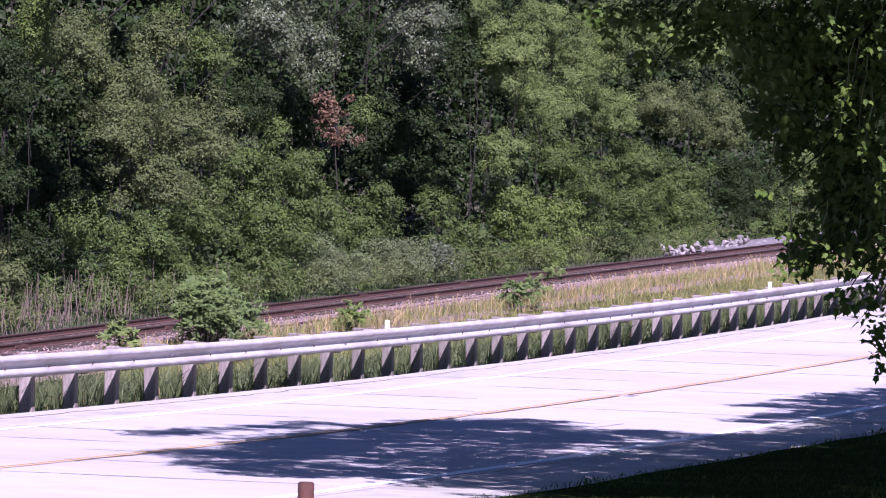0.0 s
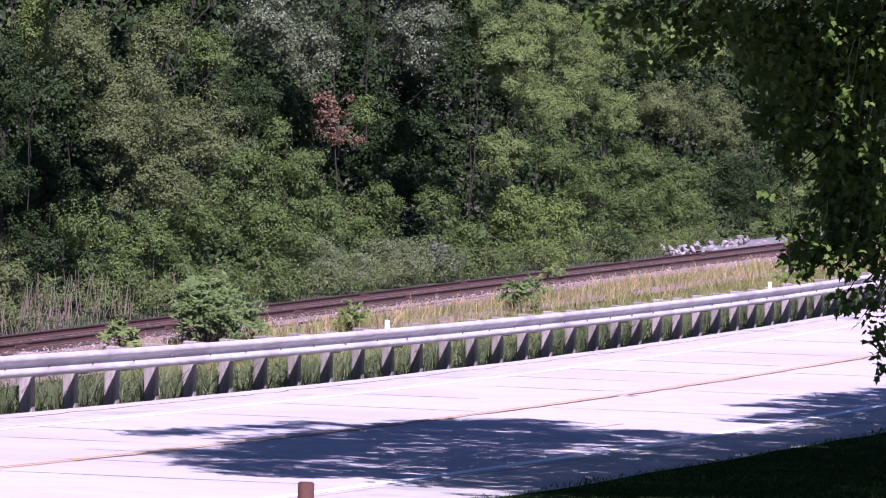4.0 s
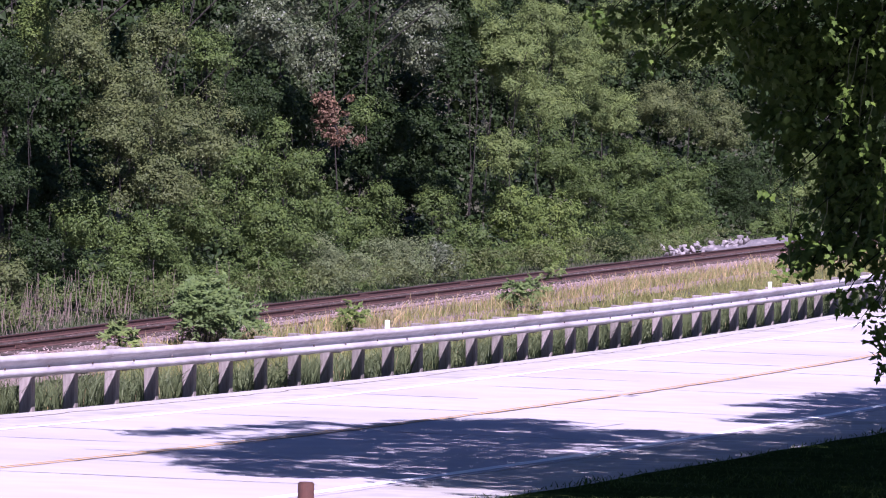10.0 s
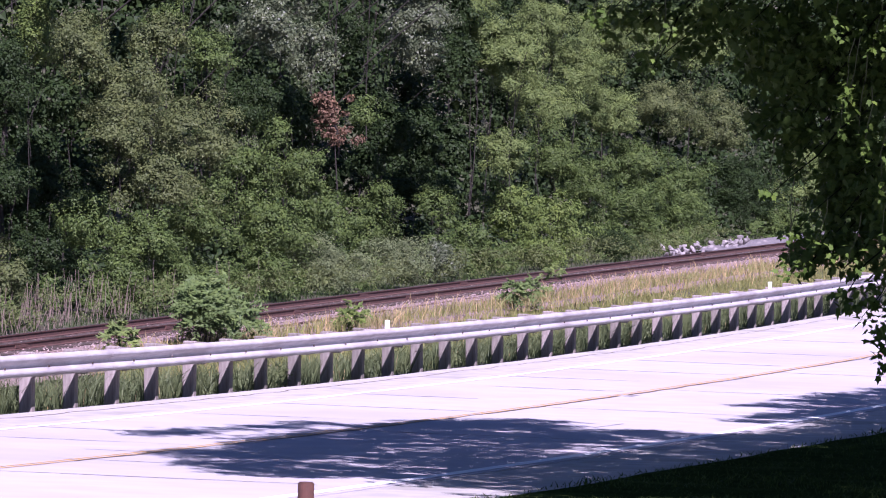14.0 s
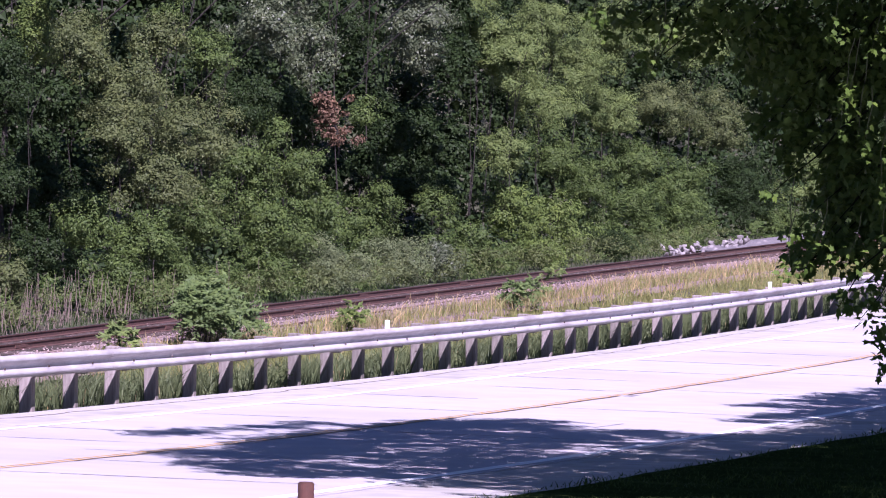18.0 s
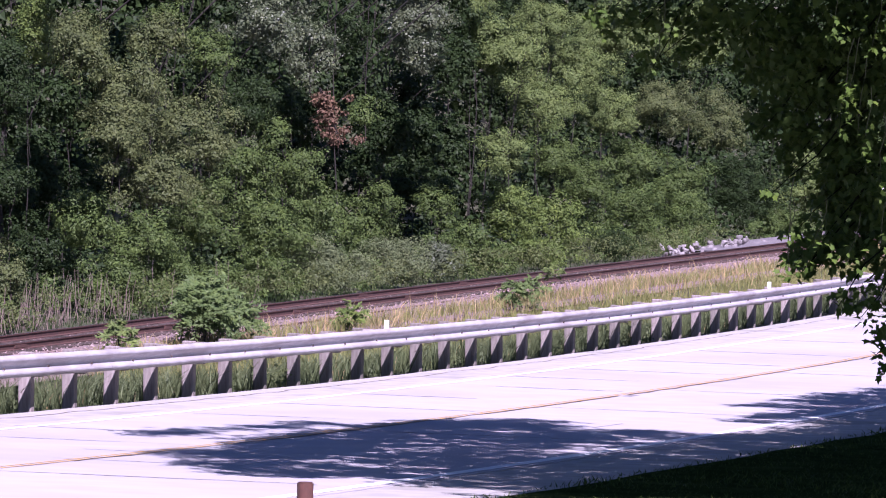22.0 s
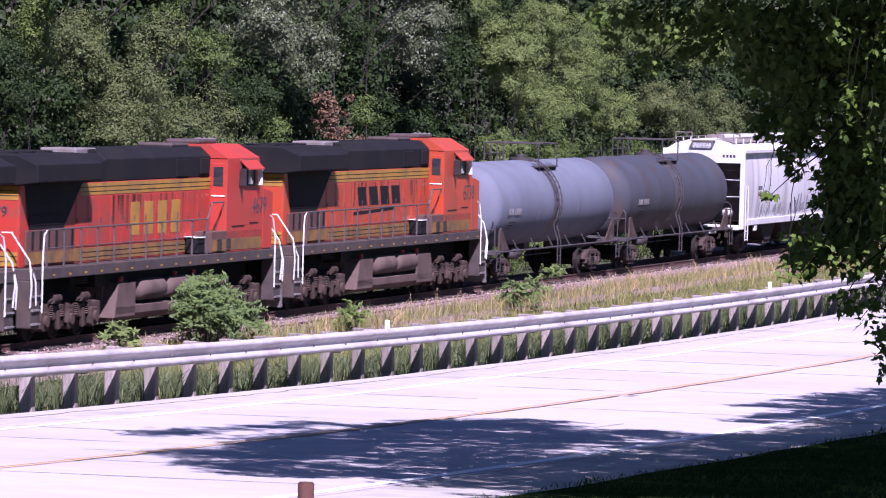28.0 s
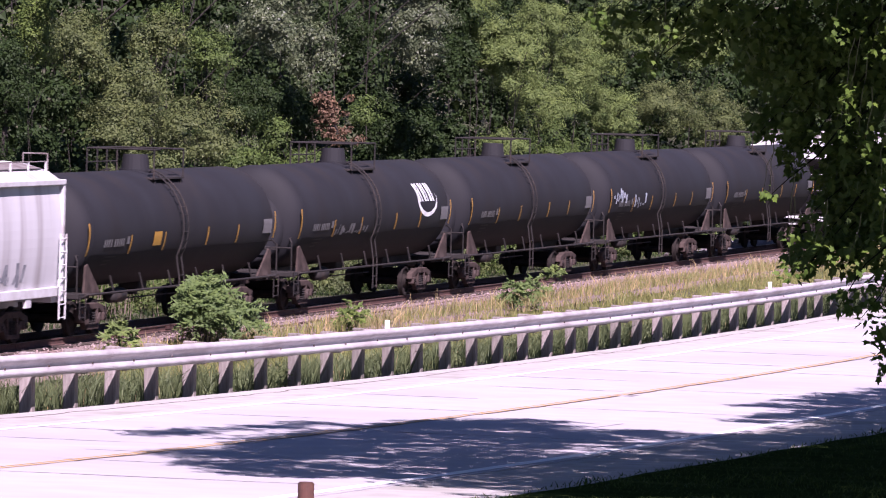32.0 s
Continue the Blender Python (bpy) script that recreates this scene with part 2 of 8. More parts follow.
M_CRACK = material("dark_open_crack", (0.05, 0.036, 0.03), 0.9, second=(0.12, 0.08, 0.06), scale=1.1, amount=0.9)


def build_road():
    road = strip("road", -300, 400, 1.6, 10.1, 0.0, M_CONCRETE, drop=0.3)
    tagged(road, "pale sunlit two-lane concrete road with sealed joints", "road", kind="structure")
    far = strip("shoulder", -300, 400, 0.27, 1.6, -0.012, M_SHOULDER, drop=0.25, wobble=0.06)
    tagged(far, "pale narrow paved shoulder under the guardrail", "shoulder", kind="structure")
    near = strip("shoulder", -300, 400, 10.1, 11.8, -0.012, M_SHOULDER, drop=0.25, wobble=0.08)
    tagged(near, "pale paved shoulder beside the shaded grass", "shoulder", kind="structure")
    for w0, w1, mat, lab in ((1.88, 2.02, M_WHITE_LINE, "white painted edge line"), (9.8, 9.98, M_WHITE_LINE, "white painted edge line"),
                             (5.36, 5.40, M_YELLOW_LINE, "worn yellow centre line"), (5.48, 5.52, M_YELLOW_LINE, "worn yellow centre line")):
        tagged(strip("road_line", -150, 200, w0, w1, 0.004, mat, parent=road, wobble=0.03), lab)

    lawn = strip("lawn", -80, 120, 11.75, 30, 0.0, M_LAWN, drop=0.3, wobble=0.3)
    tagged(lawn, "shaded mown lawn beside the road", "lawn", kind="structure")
    # sealed joints across the slabs and cracks along them
    rng = random.Random(12)
    spots = ((-16.5, 5.6, 9.4), (-12.9, 5.1, 7.2), (-10.3, 4.6, 6.3), (-8.1, 1.7, 5.2), (-4.7, 1.7, 5.2), (-1.6, 5.6, 9.4), (1.6, 2.2, 4.6), (6.3, 1.9, 5.2), (9.0, 5.6, 9.4),
             (11.0, 1.7, 4.0), (16.1, 2.8, 5.2), (17.5, 5.7, 9.3), (20.6, 1.7, 4.4), (25.0, 2.0, 5.2), (27.0, 5.6, 9.4), (30.2, 1.8, 5.0), (36.0, 1.8, 5.2), (38.5, 5.7, 9.4), (43.0, 1.8, 5.2), (50.0, 1.8, 9.4))
    for s, w0, w1 in spots:
        verts, faces = [], []
        wide = rng.uniform(0.05, 0.14)
        skew = rng.uniform(-0.1, 0.35)
        steps = 14
        for i in range(steps + 1):
            w = w0 + (w1 - w0) * i / steps
            d = skew * (w - w0) / 3 + 0.03 * rng.uniform(-1, 1)
            t = wide * (0.35 + 0.65 * math.sin(math.pi * min(max(i / steps, 0.08), 0.92))) * rng.uniform(0.7, 1.2)
            verts += [on_road(s + d - t / 2, w, 0.003), on_road(s + d + t / 2, w, 0.003)]
        faces = [(2 * i, 2 * i + 2, 2 * i + 3, 2 * i + 1) for i in range(steps)]
        new("joint", raw("joint", verts, faces, M_JOINT)).parent = road
    for s0, s1, wide in ((-20, -13.5, 0.03), (-13.5, -10.2, 0.09), (-10.2, -6.0, 0.04), (-6.0, 1.0, 0.1), (1.0, 5.2, 0.05), (5.2, 11.0, 0.08), (11.0, 14.2, 0.1), (14.9, 22, 0.1), (22, 31, 0.07), (31, 60, 0.1)):
        strip("crack", s0, s1, 5.55, 5.55 + wide * 0.55, 0.006, M_CRACK, 0.4, parent=road, wobble=0.06)
    strip("crack", -12, 60, 0.72, 0.75, -0.008, M_CRACK, 0.5, parent=far, wobble=0.12)
    strip("crack", 2.5, 4.3, 8.0, 8.04, 0.003, M_JOINT, 0.3, parent=road, wobble=0.05)
    strip("crack", 14.3, 14.9, 5.62, 5.78, 0.003, M_JOINT, 0.3, parent=road)


build_ground()
build_road()



# ---- the railway track ----
def build_track():
    bed = bmesh.new()
    prism(bed, [(-3.3, -0.62), (4.0, -0.62), (2.6, -0.30), (1.75, -0.21), (-1.75, -0.21), (-2.4, -0.3)], -260, 960)
    bed = part("ballast_bed", bed, M_BALLAST)
    bed.matrix_basis = TRACK
    tagged(bed, "brown-grey crushed stone ballast bed under the track", "ballast", kind="structure")
    profile = [(-0.07, -0.172), (0.07, -0.172), (0.07, -0.16), (0.012, -0.14), (0.012, -0.045), (0.036, -0.032), (0.036, -0.004),
               (-0.036, -0.004), (-0.036, -0.032), (-0.012, -0.045), (-0.012, -0.14), (-0.07, -0.16)]
    for y, lab in ((0.753, "rusty brown steel rail spiked to dark ties"), (-0.753, "rusty brown steel rail among dry grass stems")):
        bm = bmesh.new()
        prism(bm, [(y + a, z) for a, z in profile], -260, 960)
        rail = part("rail", bm, M_RAIL_SIDE)
        rail.matrix_basis = TRACK
        tagged(rail, lab, "rail", "rails of the track", "structure")
        bm = bmesh.new()
        box(bm, -260, 960, y - 0.03, y + 0.03, -0.006, 0.0)
        head = part("rail_head", bm, M_RAIL_HEAD, rail, "worn steel running surface")
        bm = bmesh.new()
        for k in range(18):
            x = -66 + 11.9 * k
            box(bm, x - 0.45, x + 0.45, y - 0.035, y + 0.035, -0.135, -0.05, 0.008)
        part("joint_bar", bm, M_RAIL_SIDE, rail)
    # an old rail left lying along the shoulder
    bm = bmesh.new()
    prism(bm, [(a, z - 0.2) for a, z in profile], -27.0, 12.0)
    old = part("discarded_rail", bm, M_RAIL_SIDE)
    old.matrix_basis = TRACK @ pose(0, -1.68, 0, 0, 0, 1.1)
    tagged(old, "rusty spare rail lying along the ballast shoulder", "rail")
    bm = bmesh.new()
    box(bm, -0.115, 0.115, -1.3, 1.3, -0.18, 0.0, 0.012)
    tie = mesh_of("tie", bm, M_TIE)
    ties = new("crossties")
    tagged(ties, "dark creosoted timber crossties under the rails", "crossties", kind="structure")
    ties.matrix_basis = TRACK
    rng = random.Random(5)
    for k in range(280):
        shared("tie", tie, ties, pose(-58 + 0.53 * k, rng.uniform(-0.05, 0.05), -0.172, 0, 0, rng.uniform(-1, 1)))
    far = bmesh.new()
    for k in range(1, 1500):
        x = -58 + 0.53 * (279 + k)
        if x < 950:
            box(far, x - 0.115, x + 0.115, -1.3, 1.3, -0.352, -0.172)
    part("far_ties", far, M_TIE, ties)["kind"] = "stuff"
    # loose stones of the bed, many too small to count
    gen = np.random.default_rng(3)
    tpl = np.array([(0.5, 0, 0), (-0.5, 0.1, 0), (0, 0.5, 0.1), (0, -0.5, 0), (0.1, 0, 0.45), (0, 0, -0.4)])
    tri = np.array([(0, 2, 4), (2, 1, 4), (1, 3, 4), (3, 0, 4), (2, 0, 5), (1, 2, 5), (3, 1, 5), (0, 3, 5)])
    n = 13000
    u = gen.uniform(-62, 110, n)
    side = np.where(gen.random(n) < 0.62, gen.uniform(0.8, 2.6, n), gen.uniform(-2.9, 0.8, n))
    z = np.interp(side, [-3.3, -2.4, -1.75, 1.75, 2.6, 4.0], [-0.62, -0.3, -0.21, -0.21, -0.3, -0.62]) + gen.uniform(-0.005, 0.03, n)
    size = gen.uniform(0.035, 0.085, n)
    ang = gen.uniform(0, 6.283, n)
    shape = tpl[None] * gen.uniform(0.7, 1.3, (n, 6, 1)) * size[:, None, None]
    c, s = np.cos(ang)[:, None], np.sin(ang)[:, None]
    pts = np.stack([shape[..., 0] * c - shape[..., 1] * s + u[:, None], shape[..., 0] * s + shape[..., 1] * c - side[:, None], shape[..., 2] + z[:, None]], -1)
    faces = (tri[None] + 6 * np.arange(n)[:, None, None]).reshape(-1, 3)
    stones = new("ballast_stones", raw("ballast_stones", pts.reshape(-1, 3), faces, M_STONE))
    stones.matrix_basis = TRACK
    tagged(stones, "loose grey and rust-stained ballast stones", "stones", kind="stuff")


def build_guardrail():
    rail = new("guardrail")
    tagged(rail, "long galvanized steel guardrail on weathered timber posts", "guardrail")
    post = bmesh.new()
    box(post, -0.075, 0.075, -0.1, 0.1, -0.5, 0.80, 0.012)
    post = mesh_of("post", post, M_POST)
    block = bmesh.new()
    box(block, -0.075, 0.075, -0.08, 0.08, 0.44, 0.79, 0.012)
    block = mesh_of("blockout", block, M_POST)
    bolt = bmesh.new()
    rod(bolt, (0, -0.012, 0.6), (0, 0.012, 0.6), 0.018, 8)
    bolt = mesh_of("bolt", bolt, M_BOLT)
    rng = random.Random(8)
    for k in range(-7, 42):
        s = 1.948 * k - 0.4
        tilt = rng.uniform(-1.2, 1.2)
        base = on_road(s, -0.35)
        m = Matrix.Translation(base) @ ROAD.to_3x3().to_4x4() @ pose(0, 0, rng.uniform(-0.02, 0.015), rng.uniform(-1, 1), -1.8 + tilt, rng.uniform(-2, 2))
        shared("post", post, rail, m)
        shared("blockout", block, rail, m @ pose(0, -0.182, 0))
        shared("bolt", bolt, rail, m @ pose(0, -0.348, 0, 0, 0, 0))
    # the beam, in lapped lengths with a folded section
    section = [(-0.085, 0.785), (-0.06, 0.79), (-0.01, 0.755), (0.0, 0.735), (0.0, 0.715), (-0.01, 0.695), (-0.075, 0.655), (-0.08, 0.63), (-0.075, 0.60),
               (-0.01, 0.555), (0.0, 0.535), (0.0, 0.515), (-0.01, 0.495), (-0.06, 0.462), (-0.085, 0.465)]
    n = len(section)
    for j in range(-4, 20):
        s0, s1 = 3.876 * j + 0.57, 3.876 * j + 3.876 + 0.87
        lap = 0.004 * (j % 2)
        verts, faces = [], []
        steps = 6
        for i in range(steps + 1):
            s = s0 + (s1 - s0) * i / steps
            for w, z in section:
                verts.append(on_road(s, w + lap, z))
            for w, z in section:
                verts.append(on_road(s, w + lap - 0.004, z))
        for i in range(steps):
            for q in range(n - 1):
                p = 2 * n * i + q
                faces.append((p, p + 1, p + 2 * n + 1, p + 2 * n))
                p += n
                faces.append((p + 1, p, p + 2 * n, p + 2 * n + 1))
        for i in (0, steps):
            for q in range(n - 1):
                p = 2 * n * i + q
                faces.append((p, p + 1, p + n + 1, p + n))
        beam = new("beam", raw("beam", verts, faces, M_GALV, False))
        beam.parent = rail
    for s in (20.75, 53.9):
        p = on_road(s, -0.3, 0.80)
        bm = bmesh.new()
        m = Matrix.Translation(p) @ ROAD.to_3x3().to_4x4() @ pose(0, 0, 0, 0, 0, 8)
        box(bm, -0.012, 0.012, -0.045, 0.045, -0.05, 0.11, 0.008)
        plate = part("reflector", bm, M_REFLECT, rail, "small white reflector plate on a post top")
        plate.matrix_basis = m


build_track()
build_guardrail()



# ---- plants ----
M_TWIG_DARK = material("green_brown_twig", (0.01, 0.012, 0.006), 0.95, spec=0.05)
RHOMB = (np.array([(0, 0), (0.32, 0.45), (0, 1), (-0.32, 0.45)]), np.array([(0, 1, 2), (0, 2, 3)]))
SLIVER = (np.array([(-0.3, 0.12), (0.34, 0.3), (0, 1.05)]), np.array([(0, 1, 2)]))
MAPLE = (np.array([(0, 0), (0.14, 0.1), (0.32, 0.16), (0.26, 0.36), (0.38, 0.72), (0.17, 0.7), (0.0, 1.15), (-0.17, 0.7), (-0.38, 0.72), (-0.26, 0.36), (-0.32, 0.16), (-0.14, 0.1)]),
         np.array([(0, 1, 11), (1, 2, 3), (1, 3, 11), (11, 3, 9), (11, 9, 10), (3, 4, 5), (3, 5, 9), (9, 5, 7), (9, 7, 8), (5, 6, 7)]))


def unit(v):
    return v / np.maximum(np.linalg.norm(v, axis=-1, keepdims=True), 1e-9)


def leaf_mesh(name, gen, at, outward, size, mat, shape=RHOMB, droop=0.35, flat=0.5, scatter=0.75):
    """Leaves at the points given, each a small blade that faces outward and up."""
    n = len(at)
    normal = unit(outward * 0.8 + np.array([0, 0, flat]) + gen.normal(0, scatter, (n, 3)))
    along = gen.normal(0, 1, (n, 3)) + outward * 0.6 - np.array([0, 0, droop * 2])
    along = unit(along - normal * (along * normal).sum(1, keepdims=True))
    across = np.cross(normal, along)
    flatpts, tris = shape
    k = len(flatpts)
    length = (size * gen.uniform(0.65, 1.3, n))[:, None, None]
    pts = at[:, None] + (flatpts[None, :, :1] * across[:, None] + flatpts[None, :, 1:] * along[:, None]) * length
    # a slight fold along the midrib
    pts += normal[:, None] * (np.abs(flatpts[None, :, :1]) * 0.25) * length
    faces = (tris[None] + k * np.arange(n)[:, None, None]).reshape(-1, 3)
    return raw(name, pts.reshape(-1, 3), faces, mat)


def clump_points(gen, centres, radii, per):
    """Points scattered through leaf clumps, thicker on the outside, and their outward directions."""
    k = len(centres)
    d = unit(gen.normal(0, 1, (k, per, 3)))
    r = gen.uniform(0.15, 1.0, (k, per, 1)) ** 0.6
    at = centres[:, None] + d * r * np.asarray(radii).reshape(-1, 1, 1) * np.array([1.15, 1.15, 0.75])
    return at.reshape(-1, 3), d.reshape(-1, 3)


def limb(bm, a, b, r0, r1, bend, rng, steps=4, seg=6):
    a, b = Vector(a), Vector(b)
    last, lr = a, r0
    for i in range(1, steps + 1):
        f = i / steps
        p = a.lerp(b, f) + Vector((rng.uniform(-1, 1), rng.uniform(-1, 1), rng.uniform(-0.4, 0.4))) * bend * (1 - f)
        r = r0 + (r1 - r0) * f
        rod(bm, last, p, lr, seg, r)
        last, lr = p, r


COUNT = [0]
SWAYING = []
SUNNY = Vector((SUN_FROM.x, SUN_FROM.y, 0)).normalized()


def bough_points(gen, centres, radii, per_area, leaf):
    """Leaves on the upper shells of rounded boughs, with gaps of shade below them."""
    at, out = [], []
    for c, r in zip(centres, radii):
        n = max(12, int(per_area * r * r / (leaf * leaf)))
        d = unit(gen.normal(0, 1, (n, 3)) + np.array([0, 0, 0.5]))
        lump = 1 + 0.2 * np.sin(d @ gen.normal(0, 3.2, 3) + gen.uniform(0, 6)) + 0.14 * np.sin(d @ gen.normal(0, 7, 3))
        reach = gen.uniform(0.82, 1.1, n) * lump
        at.append(c + d * (reach * r)[:, None] * np.array([1.1, 1.1, 0.85]))
        out.append(d)
    return np.concatenate(at), np.concatenate(out)


def crown_mesh(name, gen, centres, radii, middle, leaf, mat, per_area=15.0, scatter=0.3):
    """Boughs of leaves joined into one crown."""
    at, out = bough_points(gen, centres, radii, per_area, leaf)
    return leaf_mesh(name, gen, at, unit(out + (0 if middle is None else unit(at - middle) * 0.3)), leaf, mat, scatter=scatter)


def spray_points(gen, centres, reach, size, leaf, cover, droop):
    """Leaves on flat drooping sprays that fan outward from the crown: points and facing directions."""
    at, out = [], []
    for c, d, r in zip(centres, reach, size):
        n = max(14, int(cover * r * r / (leaf * leaf)))
        flat = unit(np.array([d[0], d[1], 0.0]) + gen.normal(0, 0.3, 3) * np.array([1, 1, 1.1]))
        side = unit(np.cross(flat, np.array([0, 0, 1.0])) + np.array([0, 0, gen.normal(0, 0.3)]))
        f = gen.uniform(-0.8, 1.0, n)
        # three or five twigs to a spray, with the leaves strung along them
        twigs = gen.uniform(-0.9, 0.9, 5)
        w = np.where(gen.random(n) < 0.7, twigs[gen.integers(0, 5, n)] + gen.normal(0, 0.09, n), gen.uniform(-1, 1, n))
        w *= np.sqrt(np.clip(1 - f * f, 0.06, 1)) * 0.85
        sag = -droop * (f + 0.3) ** 2 - 0.22 * w * w + gen.normal(0, 0.09, n)
        p = c + r * (f[:, None] * flat + w[:, None] * side + sag[:, None] * np.array([0, 0, 1.0]))
        at.append(p)
        face = unit(flat * (0.25 + 0.7 * np.clip(f, 0, 1))[:, None] + side * (w * 0.3)[:, None] + np.array([0, 0, 0.8]))
        out.append(face)
    return np.concatenate(at), np.concatenate(out)


def tuft_points(gen, centres, reach, size, leaf, cover, droop):
    """Leaves on the upper and outer shells of small uneven tufts: points and facing directions."""
    k = len(centres)
    count = np.maximum(9, (cover * size * size / (leaf * leaf))).astype(int)
    own = np.repeat(np.arange(k), count)
    n = len(own)
    d = unit(gen.normal(0, 1, (n, 3)) + reach[own] * 0.55 + np.array([0, 0, 0.35]))
    wave = gen.normal(0, 2.6, (k, 3))
    lump = 1 + 0.28 * np.sin((d * wave[own]).sum(1) + gen.uniform(0, 6, k)[own])
    tilt = gen.uniform(0.55, 0.95, k)[own]
    far = (gen.random(n) ** 0.45 * lump * size[own])[:, None]
    p = centres[own] + d * far * np.stack([np.full(n, 1.12), np.full(n, 1.12), tilt], 1)
    flat = (d[:, :2] * reach[own][:, :2]).sum(1)
    p[:, 2] -= droop * size[own] * np.clip(flat, 0, 1) ** 2
    return p, unit(d * 0.75 + reach[own] * 0.35 + np.array([0, 0, 0.15]))


def sprig_points(gen, centres, reach, size, leaf):
    """Leaves along slim shoots that stick out of the crown."""
    pick = gen.random(len(centres)) < 0.3
    base, way = centres[pick], unit(reach[pick] + gen.normal(0, 0.45, (pick.sum(), 3)) + np.array([0, 0, 0.35]))
    n = 13
    f = np.tile(np.linspace(0.5, 2.0, n), (len(base), 1))
    f *= gen.uniform(0.7, 1.25, (len(base), 1)) * size
    p = base[:, None] + way[:, None] * f[..., None] + gen.normal(0, 0.45 * leaf, (len(base), n, 3))
    p[..., 2] -= 0.35 * f * f / (2 * size)
    out = unit(np.repeat(way[:, None], n, 1) * 0.5 + gen.normal(0, 0.45, (len(base), n, 3)) + np.array([0.1, -0.3, 0.5]))
    return p.reshape(-1, 3), out.reshape(-1, 3)


def tree(u, n, z, r, tall, kind, label, leaf=0.085, dense=1.0, name="tree", scatter=0.31, foot=False, spray=0.0, cover=8.5, droop=0.28, lean=0.0, girth=0.0):
    """A broadleaved tree or shrub behind the track: trunk, limbs, and a crown of drooping sprays round (u, n, z)."""
    COUNT[0] += 1
    gen, rng = np.random.default_rng(100 + COUNT[0]), random.Random(COUNT[0])
    base = on_track(u, n - lean, z)
    ground = ground_z(base.x, base.y)
    thing = new(name)
    thing.location = (base.x, base.y, ground)
    h = z - ground
    over = on_track(u, n, z) - base
    bm = bmesh.new()
    thick = girth or 0.007 * r + 0.008
    if lean:
        limb(bm, (0, 0, h * 0.55), (over.x, over.y, h), thick * 1.2, thick * 0.4, 0.3, rng, 5, 6)
    limb(bm, (0, 0, -0.3), (rng.uniform(-0.2, 0.2) * r, rng.uniform(-0.2, 0.2) * r, h + 0.2 * tall), thick * 1.4, thick * 0.4, 0.25, rng, 6, 7)
    for _ in range(6):
        f = rng.uniform(0.5, 0.95)
        a = rng.uniform(0, 6.28)
        limb(bm, (0, 0, h * f), (math.cos(a) * r * 0.6, math.sin(a) * r * 0.6, h + rng.uniform(-0.4, 0.4) * tall), thick * 0.5, 0.012, 0.3, rng, 4, 5)
    part("trunk", bm, M_BARK, thing)
    # tufts of leaves crowd the outside of a lobed crown
    size = 0.5 * spray or (0.2 + 0.09 * min(r, 2.2))
    k = int((8 + 6.0 * r * tall / (size * size)) * dense)
    d = unit(gen.normal(0, 1, (k, 3)) + np.array([0, 0, 0.15]))
    sun_side = d @ np.array([SUNNY.x, SUNNY.y, 0.45])
    d = d[(sun_side > -0.25) | (gen.random(k) < 0.25)]
    k = len(d)
    lobes = unit(gen.normal(0, 1, (11, 3)) + np.array([SUNNY.x, SUNNY.y, 0.3]) * 0.7)
    swell = 0.5 + np.max(np.clip(d @ lobes.T, 0, 1) ** 9 * gen.uniform(0.36, 0.56, 11), axis=1) + gen.normal(0, 0.05, k)
    swell *= np.where(gen.random(k) < 0.12, gen.uniform(0.6, 0.95, k), 1)
    # pockets of shade between the boughs
    hollow = np.array([noise.noise(Vector((p[0] * r, p[1] * r, p[2] * tall)) * 1.5 + Vector((u, z, 0))) for p in d])
    swell *= np.where(hollow < -0.08, 0.6, 1)
    centres = d * swell[:, None] * np.array([r, r, tall]) + np.array([over.x, over.y, h])
    if foot:
        m = int(8 + 9 * r)
        low = np.stack([gen.normal(0, 0.5, m) * r, gen.normal(0, 0.35, m) * r, gen.uniform(0.2, max(0.4, h), m)], 1)
        centres, d = np.concatenate([centres, low]), np.concatenate([d, unit(low * np.array([1, 1, 0]) + np.array([SUNNY.x, SUNNY.y, 0]))])
    centres[:, 2] = np.maximum(centres[:, 2], 0.25)
    at, out = tuft_points(gen, centres, d, size * gen.uniform(0.35, 1.45, len(d)), leaf, cover, droop)
    twigs, aim = sprig_points(gen, centres, d, size, leaf)
    at, out = np.concatenate([at, twigs]), np.concatenate([out, aim])
    at[:, 2] = np.maximum(at[:, 2], 0.08)
    crown = new("crown", leaf_mesh("crown", gen, at, out, leaf, LEAF[kind], SLIVER, flat=0.15, scatter=scatter))
    crown.parent = thing
    tagged(thing, label, "tree" if name == "tree" else "shrub")
    return thing


def blades(name, gen, at, tall, wide, mat, lean=0.35):
    """Grass blades: bent tapering ribbons."""
    n = len(at)
    a = gen.uniform(0, 6.283, n)
    across = np.stack([np.cos(a), np.sin(a), np.zeros(n)], 1) * (wide * gen.uniform(0.6, 1.4, n))[:, None]
    b = gen.uniform(0, 6.283, n)
    bend = np.stack([np.cos(b), np.sin(b), np.zeros(n)], 1) * (lean * gen.uniform(0.1, 1.2, n) * tall)[:, None]
    up = np.stack([np.zeros(n), np.zeros(n), tall], 1)
    pts = np.stack([at - across / 2, at + across / 2, at + up * 0.6 + bend * 0.35 - across * 0.4, at + up * 0.6 + bend * 0.35 + across * 0.4, at + up * 0.95 + bend], 1)
    faces = (np.array([(0, 1, 3), (0, 3, 2), (2, 3, 4)])[None] + 5 * np.arange(n)[:, None, None]).reshape(-1, 3)
    return raw(name, pts.reshape(-1, 3), faces, mat)


